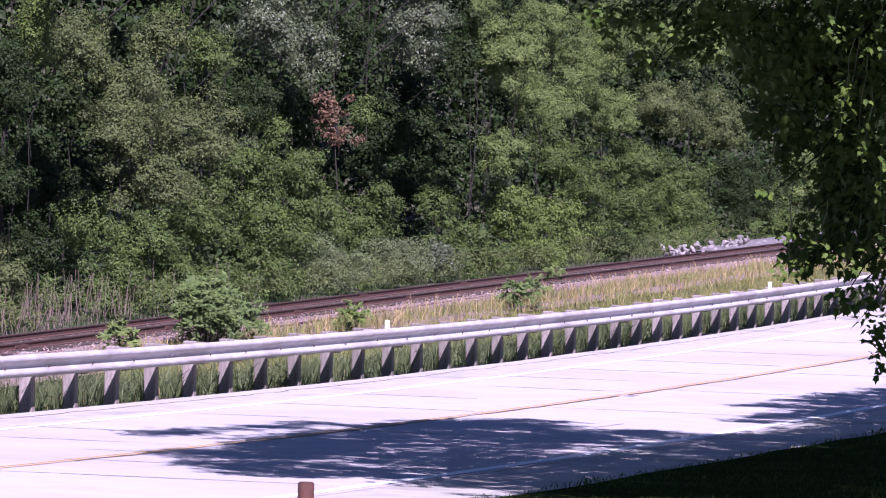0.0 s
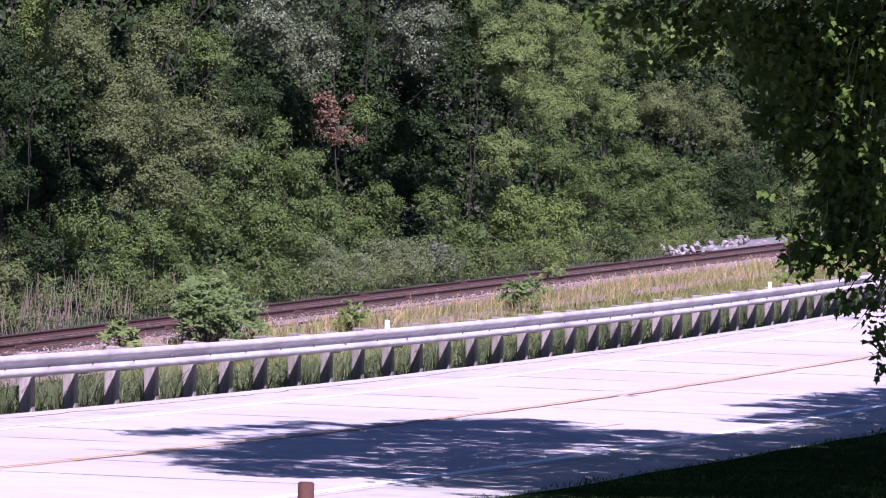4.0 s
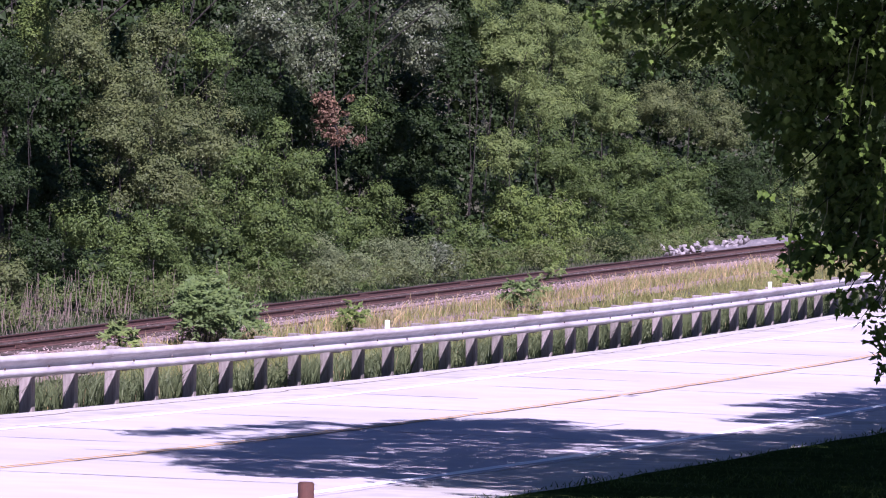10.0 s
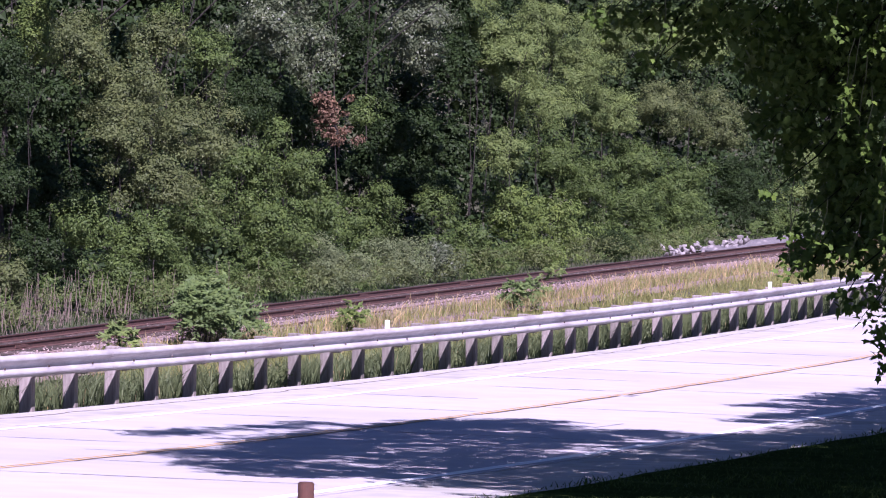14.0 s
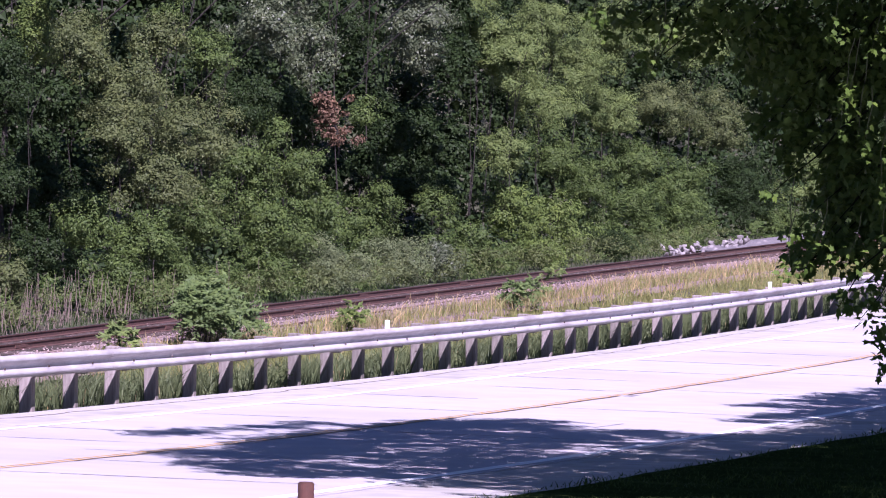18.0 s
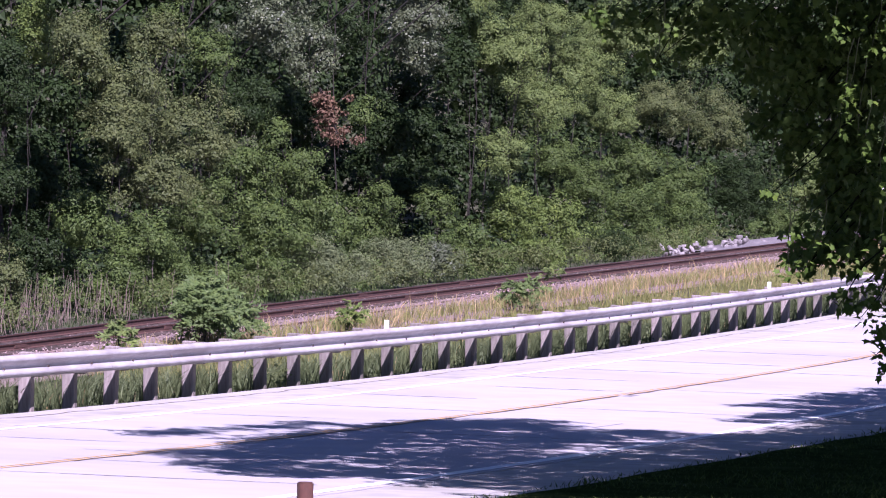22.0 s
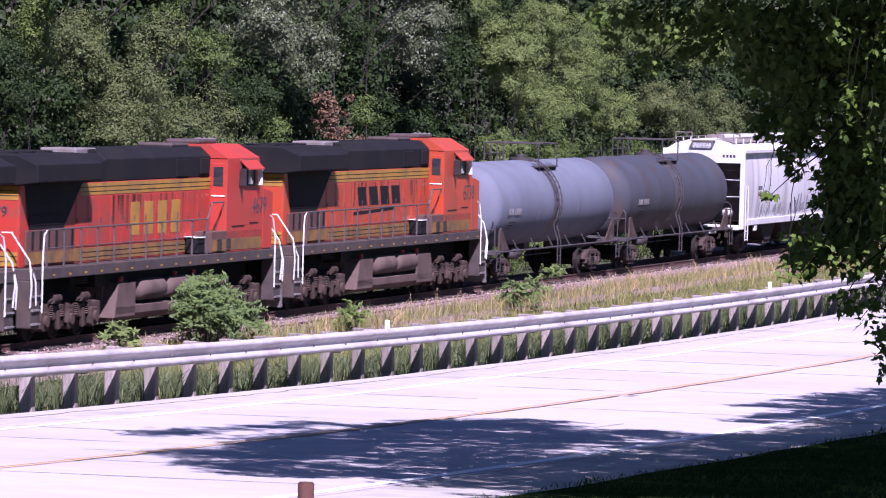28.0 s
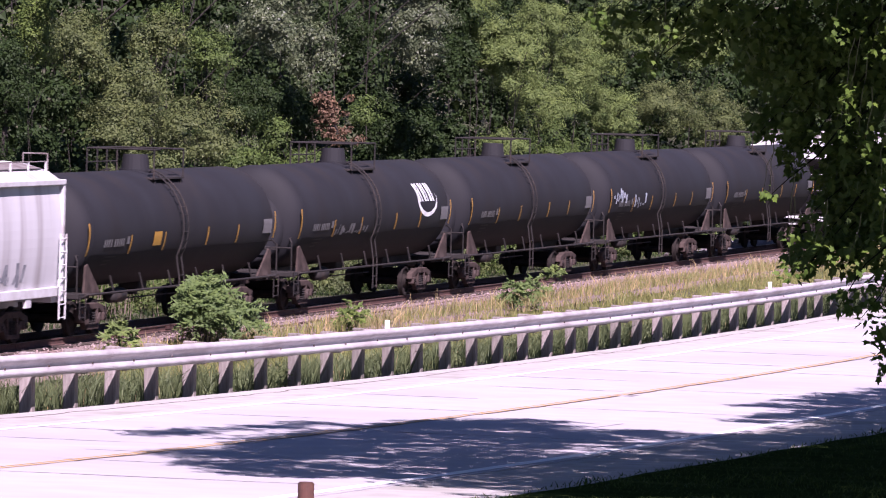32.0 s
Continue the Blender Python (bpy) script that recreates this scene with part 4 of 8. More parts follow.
tree(41.5, -10.9, 7.35, 0.63, 1.08, "shadowed", "tall dark tree behind the cottonwoods", leaf=0.13, dense=1.4, lean=3.0)
tree(35.5, -9.9, 7.12, 0.61, 1.27, "shadowed", "tall dark tree behind the cottonwoods", leaf=0.13, dense=1.4, lean=3.0)
# dark-leaved trees fill the hollow, their colour standing in for its shade
tree(29.4, -10.4, 4.51, 0.93, 1.45, "shadowed", "dark shaded tree inside the hollow of the wood", leaf=0.15, dense=1.3)
tree(33.7, -10.4, 4.06, 1.06, 1.69, "shadowed", "dark shaded tree inside the hollow of the wood", leaf=0.15, dense=1.3)
tree(38.0, -10.4, 3.79, 0.87, 1.51, "shadowed", "dark shaded tree inside the hollow of the wood", leaf=0.15, dense=1.3)
tree(26.7, -10.4, 3.38, 0.70, 0.98, "shadowed", "dark shaded tree inside the hollow of the wood", leaf=0.15, dense=1.3)
tree(30.9, -10.4, 2.15, 1.04, 0.84, "shadowed", "dark shaded tree inside the hollow of the wood", leaf=0.15, dense=1.3)
tree(35.8, -10.4, 2.29, 0.96, 0.96, "shadowed", "dark shaded tree inside the hollow of the wood", leaf=0.15, dense=1.3)
tree(-14.7, -8.8, 3.89, 0.77, 1.28, "shadowed", "dark shaded tree behind the edge of the wood", leaf=0.13, dense=1.4)
tree(-16.5, -8.9, 3.23, 0.76, 1.02, "shadowed", "dark shaded tree behind the edge of the wood", leaf=0.13, dense=1.4)
tree(-8.3, -8.2, 3.04, 0.71, 0.53, "shadowed", "dark shaded tree behind the edge of the wood", leaf=0.12)
tree(-14.1, -8.2, 2.96, 1.0, 0.8, "shadowed", "dark leafy shrub in the shade of the wood", name='shrub', foot=True)
tree(19.2, -10.5, 5.18, 1.4, 1.3, "shadowed", "dark shaded tree inside the hollow of the wood", leaf=0.15, dense=1.3)
tree(14.0, -10.5, 5.50, 1.2, 1.2, "shadowed", "dark shaded tree inside the hollow of the wood", leaf=0.15, dense=1.3)
tree(-10.2, -10.0, 5.56, 1.1, 1.1, "shadowed", "dark shaded tree behind the edge of the wood", leaf=0.15, dense=1.3)
tree(-15.0, -9.5, 2.42, 1.1, 0.9, "shadowed", "dark shaded tree behind the edge of the wood", leaf=0.15, dense=1.3)
tree(-23.1, -6.6, 3.40, 0.75, 0.9, "shadowed", "dark leafy shrub at the edge of the wood", name='shrub', foot=True)
tree(37.0, -11.8, 2.76, 1.5, 1.3, "shadowed", "dark shaded tree inside the hollow of the wood", leaf=0.15, dense=1.3)
tree(-21.2, -6.6, 7.80, 0.82, 1.31, "fresh", "bright green tree top behind the undergrowth")
tree(-22.5, -6.9, 6.32, 0.78, 1.95, "shadowed", "tall dark tree with a thick brown trunk", girth=0.08)
tree(-23.3, -7.5, 4.68, 0.81, 2.76, "shadowed", "tall dark tree at the edge of the wood")
tree(-6.5, -8.6, 6.03, 1.61, 1.34, "olive", "olive green tree with fine dull leaves", leaf=0.085)
tree(-2.2, -7.9, 4.68, 1.74, 1.64, "olive", "olive green tree with fine dull leaves", leaf=0.085)
tree(-9.5, -8.0, 4.73, 1.45, 1.3, "olive", "olive green tree with fine dull leaves", leaf=0.085)
tree(-8.2, -7.2, 3.15, 1.94, 1.15, "olive", "olive green tree with fine dull leaves", leaf=0.085)
tree(-9.4, -9.5, 7.50, 1.50, 1.41, "olive", "olive green tree behind the undergrowth", leaf=0.085)
tree(-2.3, -9.3, 7.85, 1.2, 0.8, "olive", "light green tree top before dark gaps", leaf=0.085)
tree(1.5, -10, 8.33, 1.12, 0.75, "mid", "thin green tree top before dark gaps", dense=0.55)
tree(3.1, -9, 7.34, 1.03, 0.85, "mid", "green tree with hanging leaves before dark gaps", dense=0.8)
tree(-17.1, -6.4, 2.23, 1.26, 1.18, "mid", "leafy green tree edge above dry stalks", foot=True)
tree(-22.4, -6.0, 1.62, 0.81, 0.98, "shadowed", "leafy green tree edge above dry stalks", foot=True)
tree(-11.6, -6.3, 1.50, 1.47, 1.21, "mid", "dense mid-green tree beside the track", foot=True)
tree(-5.4, -6.6, 2.05, 1.43, 1.43, "mid", "dense mid-green tree beside the track", foot=True)
tree(1.4, -7.3, 3.56, 1.40, 1.30, "mid", "dense mid-green tree beside the track")
tree(1.2, -6.4, 1.73, 1.67, 1.48, "mid", "dense mid-green tree beside the track", foot=True)
tree(6.0, -8.8, 5.84, 1.43, 1.14, "shadowed", "dark green tree with glossy leaves")
tree(6.7, -8.0, 4.72, 0.96, 0.86, "mid", "dark green tree with glossy leaves")
tree(7.8, -7.3, 3.29, 1.25, 1.15, "mid", "dense mid-green tree beside the track")
tree(8.9, -6.8, 1.94, 1.16, 1.06, "mid", "dense mid-green tree beside the track", foot=True)
tree(8.3, -8.8, 8.45, 1.54, 1.35, "silver", "grey-green cottonwood with shiny leaves", lean=4.0, leaf=0.1)
tree(12.1, -8.4, 7.52, 1.18, 1.47, "silver", "grey-green cottonwood with shiny leaves", lean=4.0, leaf=0.1)
tree(13.5, -8.6, 10.49, 2.18, 1.78, "silver", "grey-green cottonwood with shiny leaves", lean=4.0, leaf=0.11)
tree(28.8, -9.3, 8.26, 1.60, 2.24, "silver", "grey-green cottonwood with shiny leaves", lean=4.0, leaf=0.1, dense=1.05)
tree(21.3, -9.5, 8.18, 0.82, 1.13, "shadowed", "dark green tree between two cottonwoods", lean=4.0, dense=0.7)
tree(17.4, -7.8, 5.36, 0.6, 0.65, "mid", "small green tree in front of a dark hollow", lean=3.0, dense=0.7)
tree(13.1, -6.4, 1.47, 1.28, 1.38, "mid", "dense mid-green tree beside the track", foot=True)
tree(4.1, -5.2, 0.45, 1.6, 1.15, "grey", "grey-green rounded shrub beside the track", name='shrub', foot=True, leaf=0.065)
tree(11.2, -5.0, 0.4, 1.3, 1.0, "grey", "grey-green rounded shrub beside the track", name='shrub', foot=True, leaf=0.065)
tree(17.4, -5.0, 0.11, 0.90, 0.84, "silver", "pale silvery shrub with dry twigs", name='shrub', foot=True)
tree(24.4, -7, 1.82, 0.79, 1.00, "mid", "young green tree before a dark hollow", foot=True, dense=0.8)
tree(43.8, -9.6, 7.28, 1.93, 1.70, "locust", "feathery light green locust tree", dense=1.25, leaf=0.08, droop=0.4)
tree(53.9, -9.6, 7.34, 2.13, 1.78, "locust", "feathery light green locust tree", dense=1.25, leaf=0.08, droop=0.4)
tree(43.3, -10.2, 8.17, 1.36, 1.13, "locust", "feathery light green locust tree", dense=1.25, leaf=0.08, droop=0.4)
tree(52.1, -10.4, 8.96, 1.88, 1.06, "locust", "feathery light green locust tree", dense=1.25, leaf=0.08, droop=0.4)
tree(47.1, -9.0, 5.59, 1.96, 1.15, "locust", "feathery light green locust tree", dense=1.25, leaf=0.08, droop=0.4)
tree(56.9, -8.8, 5.22, 1.80, 1.56, "locust", "feathery light green locust tree", dense=1.25, leaf=0.08, droop=0.4)
tree(38.0, -8.2, 3.52, 1.11, 1.33, "locust", "feathery light green locust tree", dense=1.25, leaf=0.08)
tree(71.7, -9.6, 5.41, 2.03, 1.65, "olive", "grey-green tree with bare upper twigs", leaf=0.09)
tree(83.1, -9.8, 4.32, 1.59, 1.99, "olive", "grey-green tree with bare upper twigs", leaf=0.09)
tree(64.8, -10.6, 8.62, 2.23, 1.49, "locust", "feathery light green locust tree", dense=1.25, leaf=0.08)
tree(82.2, -10.8, 8.53, 2.65, 1.85, "locust", "feathery light green locust tree", dense=1.25, leaf=0.08)
tree(33.8, -6.8, 1.65, 1.30, 1.41, "fresh", "fresh green leafy tree beside the track", leaf=0.095, foot=True)
tree(38.9, -6.3, 1.12, 1.55, 1.44, "fresh", "fresh green leafy tree beside the track", leaf=0.095, foot=True)
tree(45.7, -8.0, 3.44, 1.49, 1.14, "mid", "dense mid-green tree beside the track")
tree(48.6, -7.4, 2.50, 1.39, 1.27, "mid", "dense mid-green tree beside the track", foot=True)
tree(58.1, -7.8, 3.08, 1.68, 1.44, "mid", "dense mid-green tree beside the track")
tree(52.3, -6.6, 1.30, 1.64, 1.41, "mid", "dense mid-green tree beside the track", foot=True)
tree(64.1, -7.2, 1.79, 1.72, 1.48, "mid", "dense mid-green tree beside the track", foot=True)
tree(60.2, -6, 0.56, 1.45, 1.09, "mid", "leafy green shrub beside the track", name='shrub', foot=True)
tree(43.8, -5.2, 0.15, 1.13, 0.72, "shadowed", "dark green shrub at the edge of the ballast", name='shrub', foot=True)
tree(23.7, -5.6, 0.64, 0.93, 0.93, "mid", "leafy green shrub beside the track", name='shrub', foot=True)
tree(80.8, -8, 1.49, 1.97, 2.10, "shadowed", "dark green tree behind the gravel bank")
tree(92.4, -7.5, 1.87, 1.51, 2.33, "locust", "feathery light green locust tree", leaf=0.09)
tree(109.1, -8.5, 2.18, 2.18, 3.05, "mid", "dense mid-green tree beside the track")
tree(125.3, -9, 3.49, 2.45, 3.67, "shadowed", "dark green tree behind the gravel bank")
tree(82.2, -6.5, -0.06, 1.58, 1.05, "mid", "leafy green shrub beside the track", name='shrub', foot=True)
tree(-26.7, -5.2, 0.81, 0.71, 1.03, "olive", "olive green shrub among dry stalks", name='shrub', foot=True)
tree(-16.5, -5.6, 0.38, 1.01, 0.76, "mid", "low green shrub behind dry stalks", name='shrub', foot=True)
tree(-11.2, -5.4, 0.31, 0.87, 0.69, "mid", "low green shrub beside the track", name='shrub', foot=True)
tree(-7.3, -5.2, 0.10, 0.97, 0.74, "mid", "low green shrub beside the track", name='shrub', foot=True)
tree(-0.6, -5.6, 0.33, 1.10, 0.92, "mid", "low green shrub beside the track", name='shrub', foot=True)
tree(24.4, -4.9, 0.02, 0.93, 0.58, "mid", "low green shrub beside the track", name='shrub', foot=True)
tree(31.5, -4.8, 0.04, 1.18, 0.60, "fresh", "low fresh green shrub beside the track", name='shrub', foot=True)
frond_bush("shrub", -35.6, 3.35, 0.68, 0.5, 130, "bright green sumac shrub beside the ballast", kind='sumac', length=0.55)
frond_bush("shrub", -34.1, 3.3, 0.55, 0.45, 120, "bright green sumac shrub beside the ballast", kind='sumac', length=0.55)
frond_bush("shrub", -35.0, 3.3, 1.1, 0.42, 80, "bright green sumac shrub beside the ballast", kind='sumac', length=0.6)
frond_bush("shrub", -32.0, 3.3, 0.29, 0.39, 60, "small green sumac shrub beside the ballast", kind='sumac')
frond_bush("shrub", -40.7, 2.9, 0.15, 0.43, 30, "low green weed on the ballast shoulder", length=0.3)
frond_bush("shrub", -3.1, 3.2, 0.05, 0.42, 34, "low bright green shrub beside the track", length=0.32, kind='sumac')
frond_bush("shrub", -0.6, 3.2, 0.02, 0.42, 34, "low bright green shrub beside the track", length=0.32, kind='sumac')
frond_bush("shrub", -21.2, 3.2, -0.01, 0.39, 26, "small green weed among dry grass", length=0.3, kind='fresh')
frond_bush("shrub", 3.6, 2.8, 0.35, 0.30, 12, "young yellow-green weed beside the track", length=0.3)
# maples on the near side of the road
SUNLIT_SPRAYS = [
    (1.39, 7.90, 55.5, 0.14, 0.13, 16, 0.3),
    (1.50, 7.76, 55.5, 0.08, 0.10, 7, 0.2),
    (2.11, 7.75, 55.5, 0.11, 0.14, 12, 0.3),
    (1.98, 7.41, 55.5, 0.07, 0.14, 6, 0.2),
    (3.17, 6.19, 55.5, 0.09, 0.08, 8, 0.2),
    (3.93, 7.19, 55.5, 0.11, 0.20, 14, 0.3),
    (3.86, 6.82, 55.5, 0.06, 0.07, 5, 0.2),
    (4.10, 6.64, 55.5, 0.07, 0.14, 9, 0.2),
    (3.40, 5.39, 55.5, 0.09, 0.07, 7, 0.2),
    (4.31, 5.75, 55.5, 0.07, 0.11, 7, 0.2),
    (4.16, 7.80, 55.5, 0.14, 0.33, 20, 0.3),
    (3.77, 7.87, 55.5, 0.17, 0.22, 16, 0.3),
    (4.05, 6.96, 55.5, 0.22, 0.33, 18, 0.3),
    (3.88, 7.13, 55.5, 0.08, 0.22, 12, 0.3),
    (3.37, 5.50, 55.5, 0.25, 0.08, 16, 0.3),
    (3.98, 5.60, 55.5, 0.28, 0.14, 18, 0.3),
    (3.39, 5.79, 55.5, 0.12, 0.05, 8, 0.3),
    (3.13, 6.25, 55.5, 0.09, 0.06, 6, 0.3),
    (1.42, 7.89, 55.5, 0.12, 0.10, 10, 0.3),
    (4.29, 6.41, 55.5, 0.08, 0.33, 14, 0.3),
    (3.64, 5.73, 55.5, 0.11, 0.11, 8, 0.3),
]
HIGH_SPRAYS = [
    (4.57, 7.36, 65, 0.73, 1.12, 950, 1.6),
    (4.85, 6.12, 64, 0.37, 0.82, 430, 1.2),
    (3.94, 7.70, 65, 0.49, 0.62, 330, 1.2),
    (3.28, 7.97, 65, 0.52, 0.29, 170, 0.9),
    (2.74, 7.95, 66, 0.40, 0.25, 110, 0.8),
    (2.08, 7.93, 66, 0.40, 0.24, 100, 0.8),
    (2.32, 7.56, 66, 0.15, 0.25, 36, 0.5),
    (1.72, 7.97, 66, 0.15, 0.16, 16, 0.4),
    (3.93, 6.95, 65, 0.30, 0.45, 190, 0.9),
    (3.99, 6.43, 65, 0.12, 0.27, 44, 0.4),
    (4.50, 6.28, 65, 0.40, 0.64, 300, 1.1),
    (4.73, 7.52, 65.5, 0.52, 0.98, 1000, 1.0),
    (4.73, 6.09, 65, 0.40, 0.71, 900, 0.9),
    (3.98, 7.50, 65.5, 0.56, 0.75, 650, 1.0),
    (4.02, 6.74, 65, 0.25, 0.26, 110, 0.5),
    (3.58, 7.80, 65.5, 0.36, 0.42, 150, 0.7),
    (3.05, 8.03, 66, 0.40, 0.22, 90, 0.6),
    (2.30, 8.03, 66, 0.45, 0.16, 60, 0.5),
    (2.38, 7.50, 66, 0.07, 0.21, 14, 0.2),
    (2.78, 7.57, 66, 0.20, 0.23, 46, 0.4),
    (4.51, 6.22, 65, 0.22, 0.71, 480, 0.6),
    (3.91, 6.46, 65, 0.10, 0.29, 34, 0.3),
    (4.62, 5.39, 64.5, 0.48, 0.27, 170, 0.6),
    (4.14, 5.33, 64.5, 0.32, 0.17, 100, 0.5),
    (3.97, 5.57, 64.5, 0.17, 0.09, 22, 0.2),
    (4.92, 5.00, 64, 0.13, 0.32, 34, 0.3),
    (3.61, 6.81, 65, 0.18, 0.17, 40, 0.3),
]
LOW_SPRAYS = [
    (4.20, 5.53, 64, 0.32, 0.35, 100, 0.7),
    (4.55, 5.41, 64, 0.32, 0.33, 110, 0.7),
    (4.04, 5.20, 64, 0.20, 0.18, 34, 0.5),
    (4.97, 5.48, 64, 0.18, 0.38, 70, 0.6),
    (4.43, 4.88, 63, 0.14, 0.13, 16, 0.3),
    (4.69, 4.85, 63, 0.19, 0.25, 44, 0.4),
    (4.87, 4.50, 63, 0.13, 0.35, 46, 0.3),
    (4.91, 4.13, 63, 0.09, 0.11, 10, 0.2),
    (3.65, 5.99, 64, 0.12, 0.06, 5, 0.2),
    (3.01, 7.71, 66, 0.28, 0.20, 50, 0.6),
    (3.54, 7.49, 66, 0.26, 0.33, 90, 0.6),
]
maple(7.7, 62.8, 12.6, 8.3, 4.6, "big roadside maple with dark shaded hanging leaves", 41, HIGH_SPRAYS + LOW_SPRAYS, young=SUNLIT_SPRAYS)
maple(13.0, 77.0, 11.5, 7.2, 4.6, "roadside maple casting shade on the road", 42, clumps=520, floor=5.0)



# ---- small things along the way ----
def build_rocks():
    """A pile of pale stones and a gravel bank beyond the track."""
    rng = random.Random(9)
    bm = bmesh.new()
    verts, faces = [], []
    for i in range(41):
        u = 52 + 2.0 * i
        rise = 0.15 * noise.noise(Vector((u * 0.3, 0, 0)))
        f = min(1.0, i / 6)
        for n, z in ((-2.3, -0.36), (-2.8, -0.3 + 0.06 * f), (-3.4, -0.3 + 0.12 * f + rise * 0.4), (-4.0, -0.32 + 0.12 * f + rise * 0.4), (-4.9, -0.6)):
            verts.append((u, -n, z))
    faces = [(i * 5 + j, i * 5 + j + 1, (i + 1) * 5 + j + 1, (i + 1) * 5 + j) for i in range(40) for j in range(4)]
    bank = new("gravel_bank", raw("gravel_bank", verts, faces, M_GRAVEL, True))
    bank.matrix_basis = TRACK
    tagged(bank, "low bank of pale grey gravel beyond the track", "gravel", kind="stuff")
    for k in range(90):
        bm = bmesh.new()
        bmesh.ops.create_icosphere(bm, subdivisions=2, radius=1.0)
        sx, sy, sz = (rng.uniform(0.06, 0.17) for _ in range(3))
        seed = rng.uniform(0, 99)
        for v in bm.verts:
            v.co *= 1 + 0.7 * noise.noise(v.co * 1.1 + Vector((seed, 0, 0)))
            v.co = Vector((v.co.x * sx, v.co.y * sy, v.co.z * sz * 0.8))
        rock = part("rock", bm, M_ROCK)
        u = rng.uniform(47, 64)
        f = (u - 47) / 17
        n = -2.9 - rng.uniform(0, 1.1)
        rock.matrix_basis = TRACK @ pose(u, -n, -0.36 + rng.random() ** 2 * 0.3, rng.uniform(0, 60), rng.uniform(0, 60), rng.uniform(0, 360))
        tagged(rock, "pale grey broken rock in a heap beyond the track", "rock", "rock heap")


def build_stalks():
    """Dry upright stalks before the wood, too many to count."""
    rng = random.Random(15)
    bm = bmesh.new()
    for _ in range(230):
        u = rng.gauss(-26, 9)
        n = -rng.uniform(4.2, 5.6)
        p = on_track(u, n)
        g = ground_z(p.x, p.y)
        h = rng.uniform(0.6, 1.6)
        limb(bm, (p.x, p.y, g), (p.x + rng.uniform(-0.3, 0.3), p.y + rng.uniform(-0.2, 0.2), g + h), 0.01, 0.005, 0.06, rng, 3, 4)
    ob = part("dry_stalks", bm, M_TWIG)
    tagged(ob, "tall dry brown stalks at the edge of the wood", "stalks", kind="stuff")


def build_dead_branch():
    """A broken limb with withered brown leaves."""
    rng, gen = random.Random(77), np.random.default_rng(77)
    thing = new("dead_branch")
    thing.location = DEAD_AT
    bm = bmesh.new()
    limb(bm, (-0.35, 0, 1.1), (0.45, 0, -0.75), 0.05, 0.012, 0.1, rng, 5, 6)
    for _ in range(14):
        f = rng.uniform(0, 1)
        a = Vector((-0.3 + 0.8 * f, 0, 1.1 - 2 * f))
        limb(bm, a, a + Vector((rng.uniform(-0.5, 0.5), rng.uniform(-0.4, 0.4), rng.uniform(-0.9, -0.2))), 0.02, 0.006, 0.08, rng, 3, 4)
    part("branch", bm, M_BARK, thing)
    k = 46
    f = gen.random(k)
    c = np.stack([-0.25 + 0.7 * f + gen.normal(-0.1, 0.6, k) * (0.3 + 0.7 * f), gen.normal(0, 0.25, k), 0.9 - 1.6 * f + gen.normal(0, 0.15, k)], 1)
    at, out = clump_points(gen, c, gen.uniform(0.12, 0.24, k), 50)
    leaves = new("withered_leaves", leaf_mesh("withered_leaves", gen, at, out, 0.11, LEAF["dead"], droop=1.2))
    leaves.parent = thing
    tagged(thing, "broken branch hung with withered red-brown leaves", "branch")


def build_post():
    bm = bmesh.new()
    rod(bm, (0, 0, -0.6), (0, 0, 0.56), 0.088, 20)
    bmesh.ops.bevel(bm, geom=[e for e in bm.edges if all(v.co.z > 0.5 for v in e.verts)], offset=0.012, segments=2, affect="EDGES")
    post = part("bollard_post", bm, M_RUSTPOST, smooth=False)
    post.location = (-1.392, 60.0, 2.345)
    tagged(post, "short red-brown round post beside the road", "post")


M_GRAVEL = material("pale_gravel", (0.19, 0.17, 0.18), 0.95, second=(0.1, 0.088, 0.092), scale=5, amount=0.8, bump=0.1, bump_scale=7)
build_rocks()
build_stalks()
DEAD_AT = on_track(12.2, -7.6, 5.15)
build_dead_branch()
build_post()
TUFTS = ((-34.4, 3.3, 0.9, 130), (-31.7, 3.3, 0.5, 50), (-29.9, 3.2, 0.4, 40), (-19.4, 3.0, 0.8, 60), (-1.5, 3.2, 0.7, 70), (-40.7, 2.9, 0.4, 30))
WITHERED = (-37.8, 3.0)


def build_tufts():
    """Arching pale grass round the sumac, and a few withered orange leaves."""
    gen = np.random.default_rng(51)
    at = []
    for u, n, r, k in TUFTS:
        for _ in range(k):
            p = on_track(u + gen.normal(0, r), n + gen.normal(0, r * 0.5))
            at.append((p.x, p.y, max(ground_z(p.x, p.y), -0.45)))
    at = np.array(at)
    ob = new("grass_tufts", blades("grass_tufts", gen, at, gen.uniform(0.35, 0.8, len(at)), 0.022, LEAF["tuft"], 1.1))
    tagged(ob, "arching pale grass tufts round the sumac", "grass", kind="stuff")
    p = on_track(*WITHERED)
    c = np.array([(p.x, p.y, ground_z(p.x, p.y) + 0.22)])
    pts, out = clump_points(gen, np.repeat(c, 5, 0) + gen.normal(0, 0.12, (5, 3)), [0.12] * 5, 30)
    weed = new("withered_weed", leaf_mesh("withered_weed", gen, pts, out, 0.07, LEAF["orange"], droop=1.0))
    tagged(weed, "withered orange-pink weed beside the ballast", "weed")


build_tufts()



# ---- the train ----
M_ORANGE = material("orange_red_paint", (0.36, 0.032, 0.021), 0.5, second=(0.3, 0.037, 0.025), scale=1.6, third=(0.18, 0.055, 0.04), third_scale=1.1, third_at=(0.52, 0.85), stretch=(0.6, 0.6, 1.4), spec=0.3)
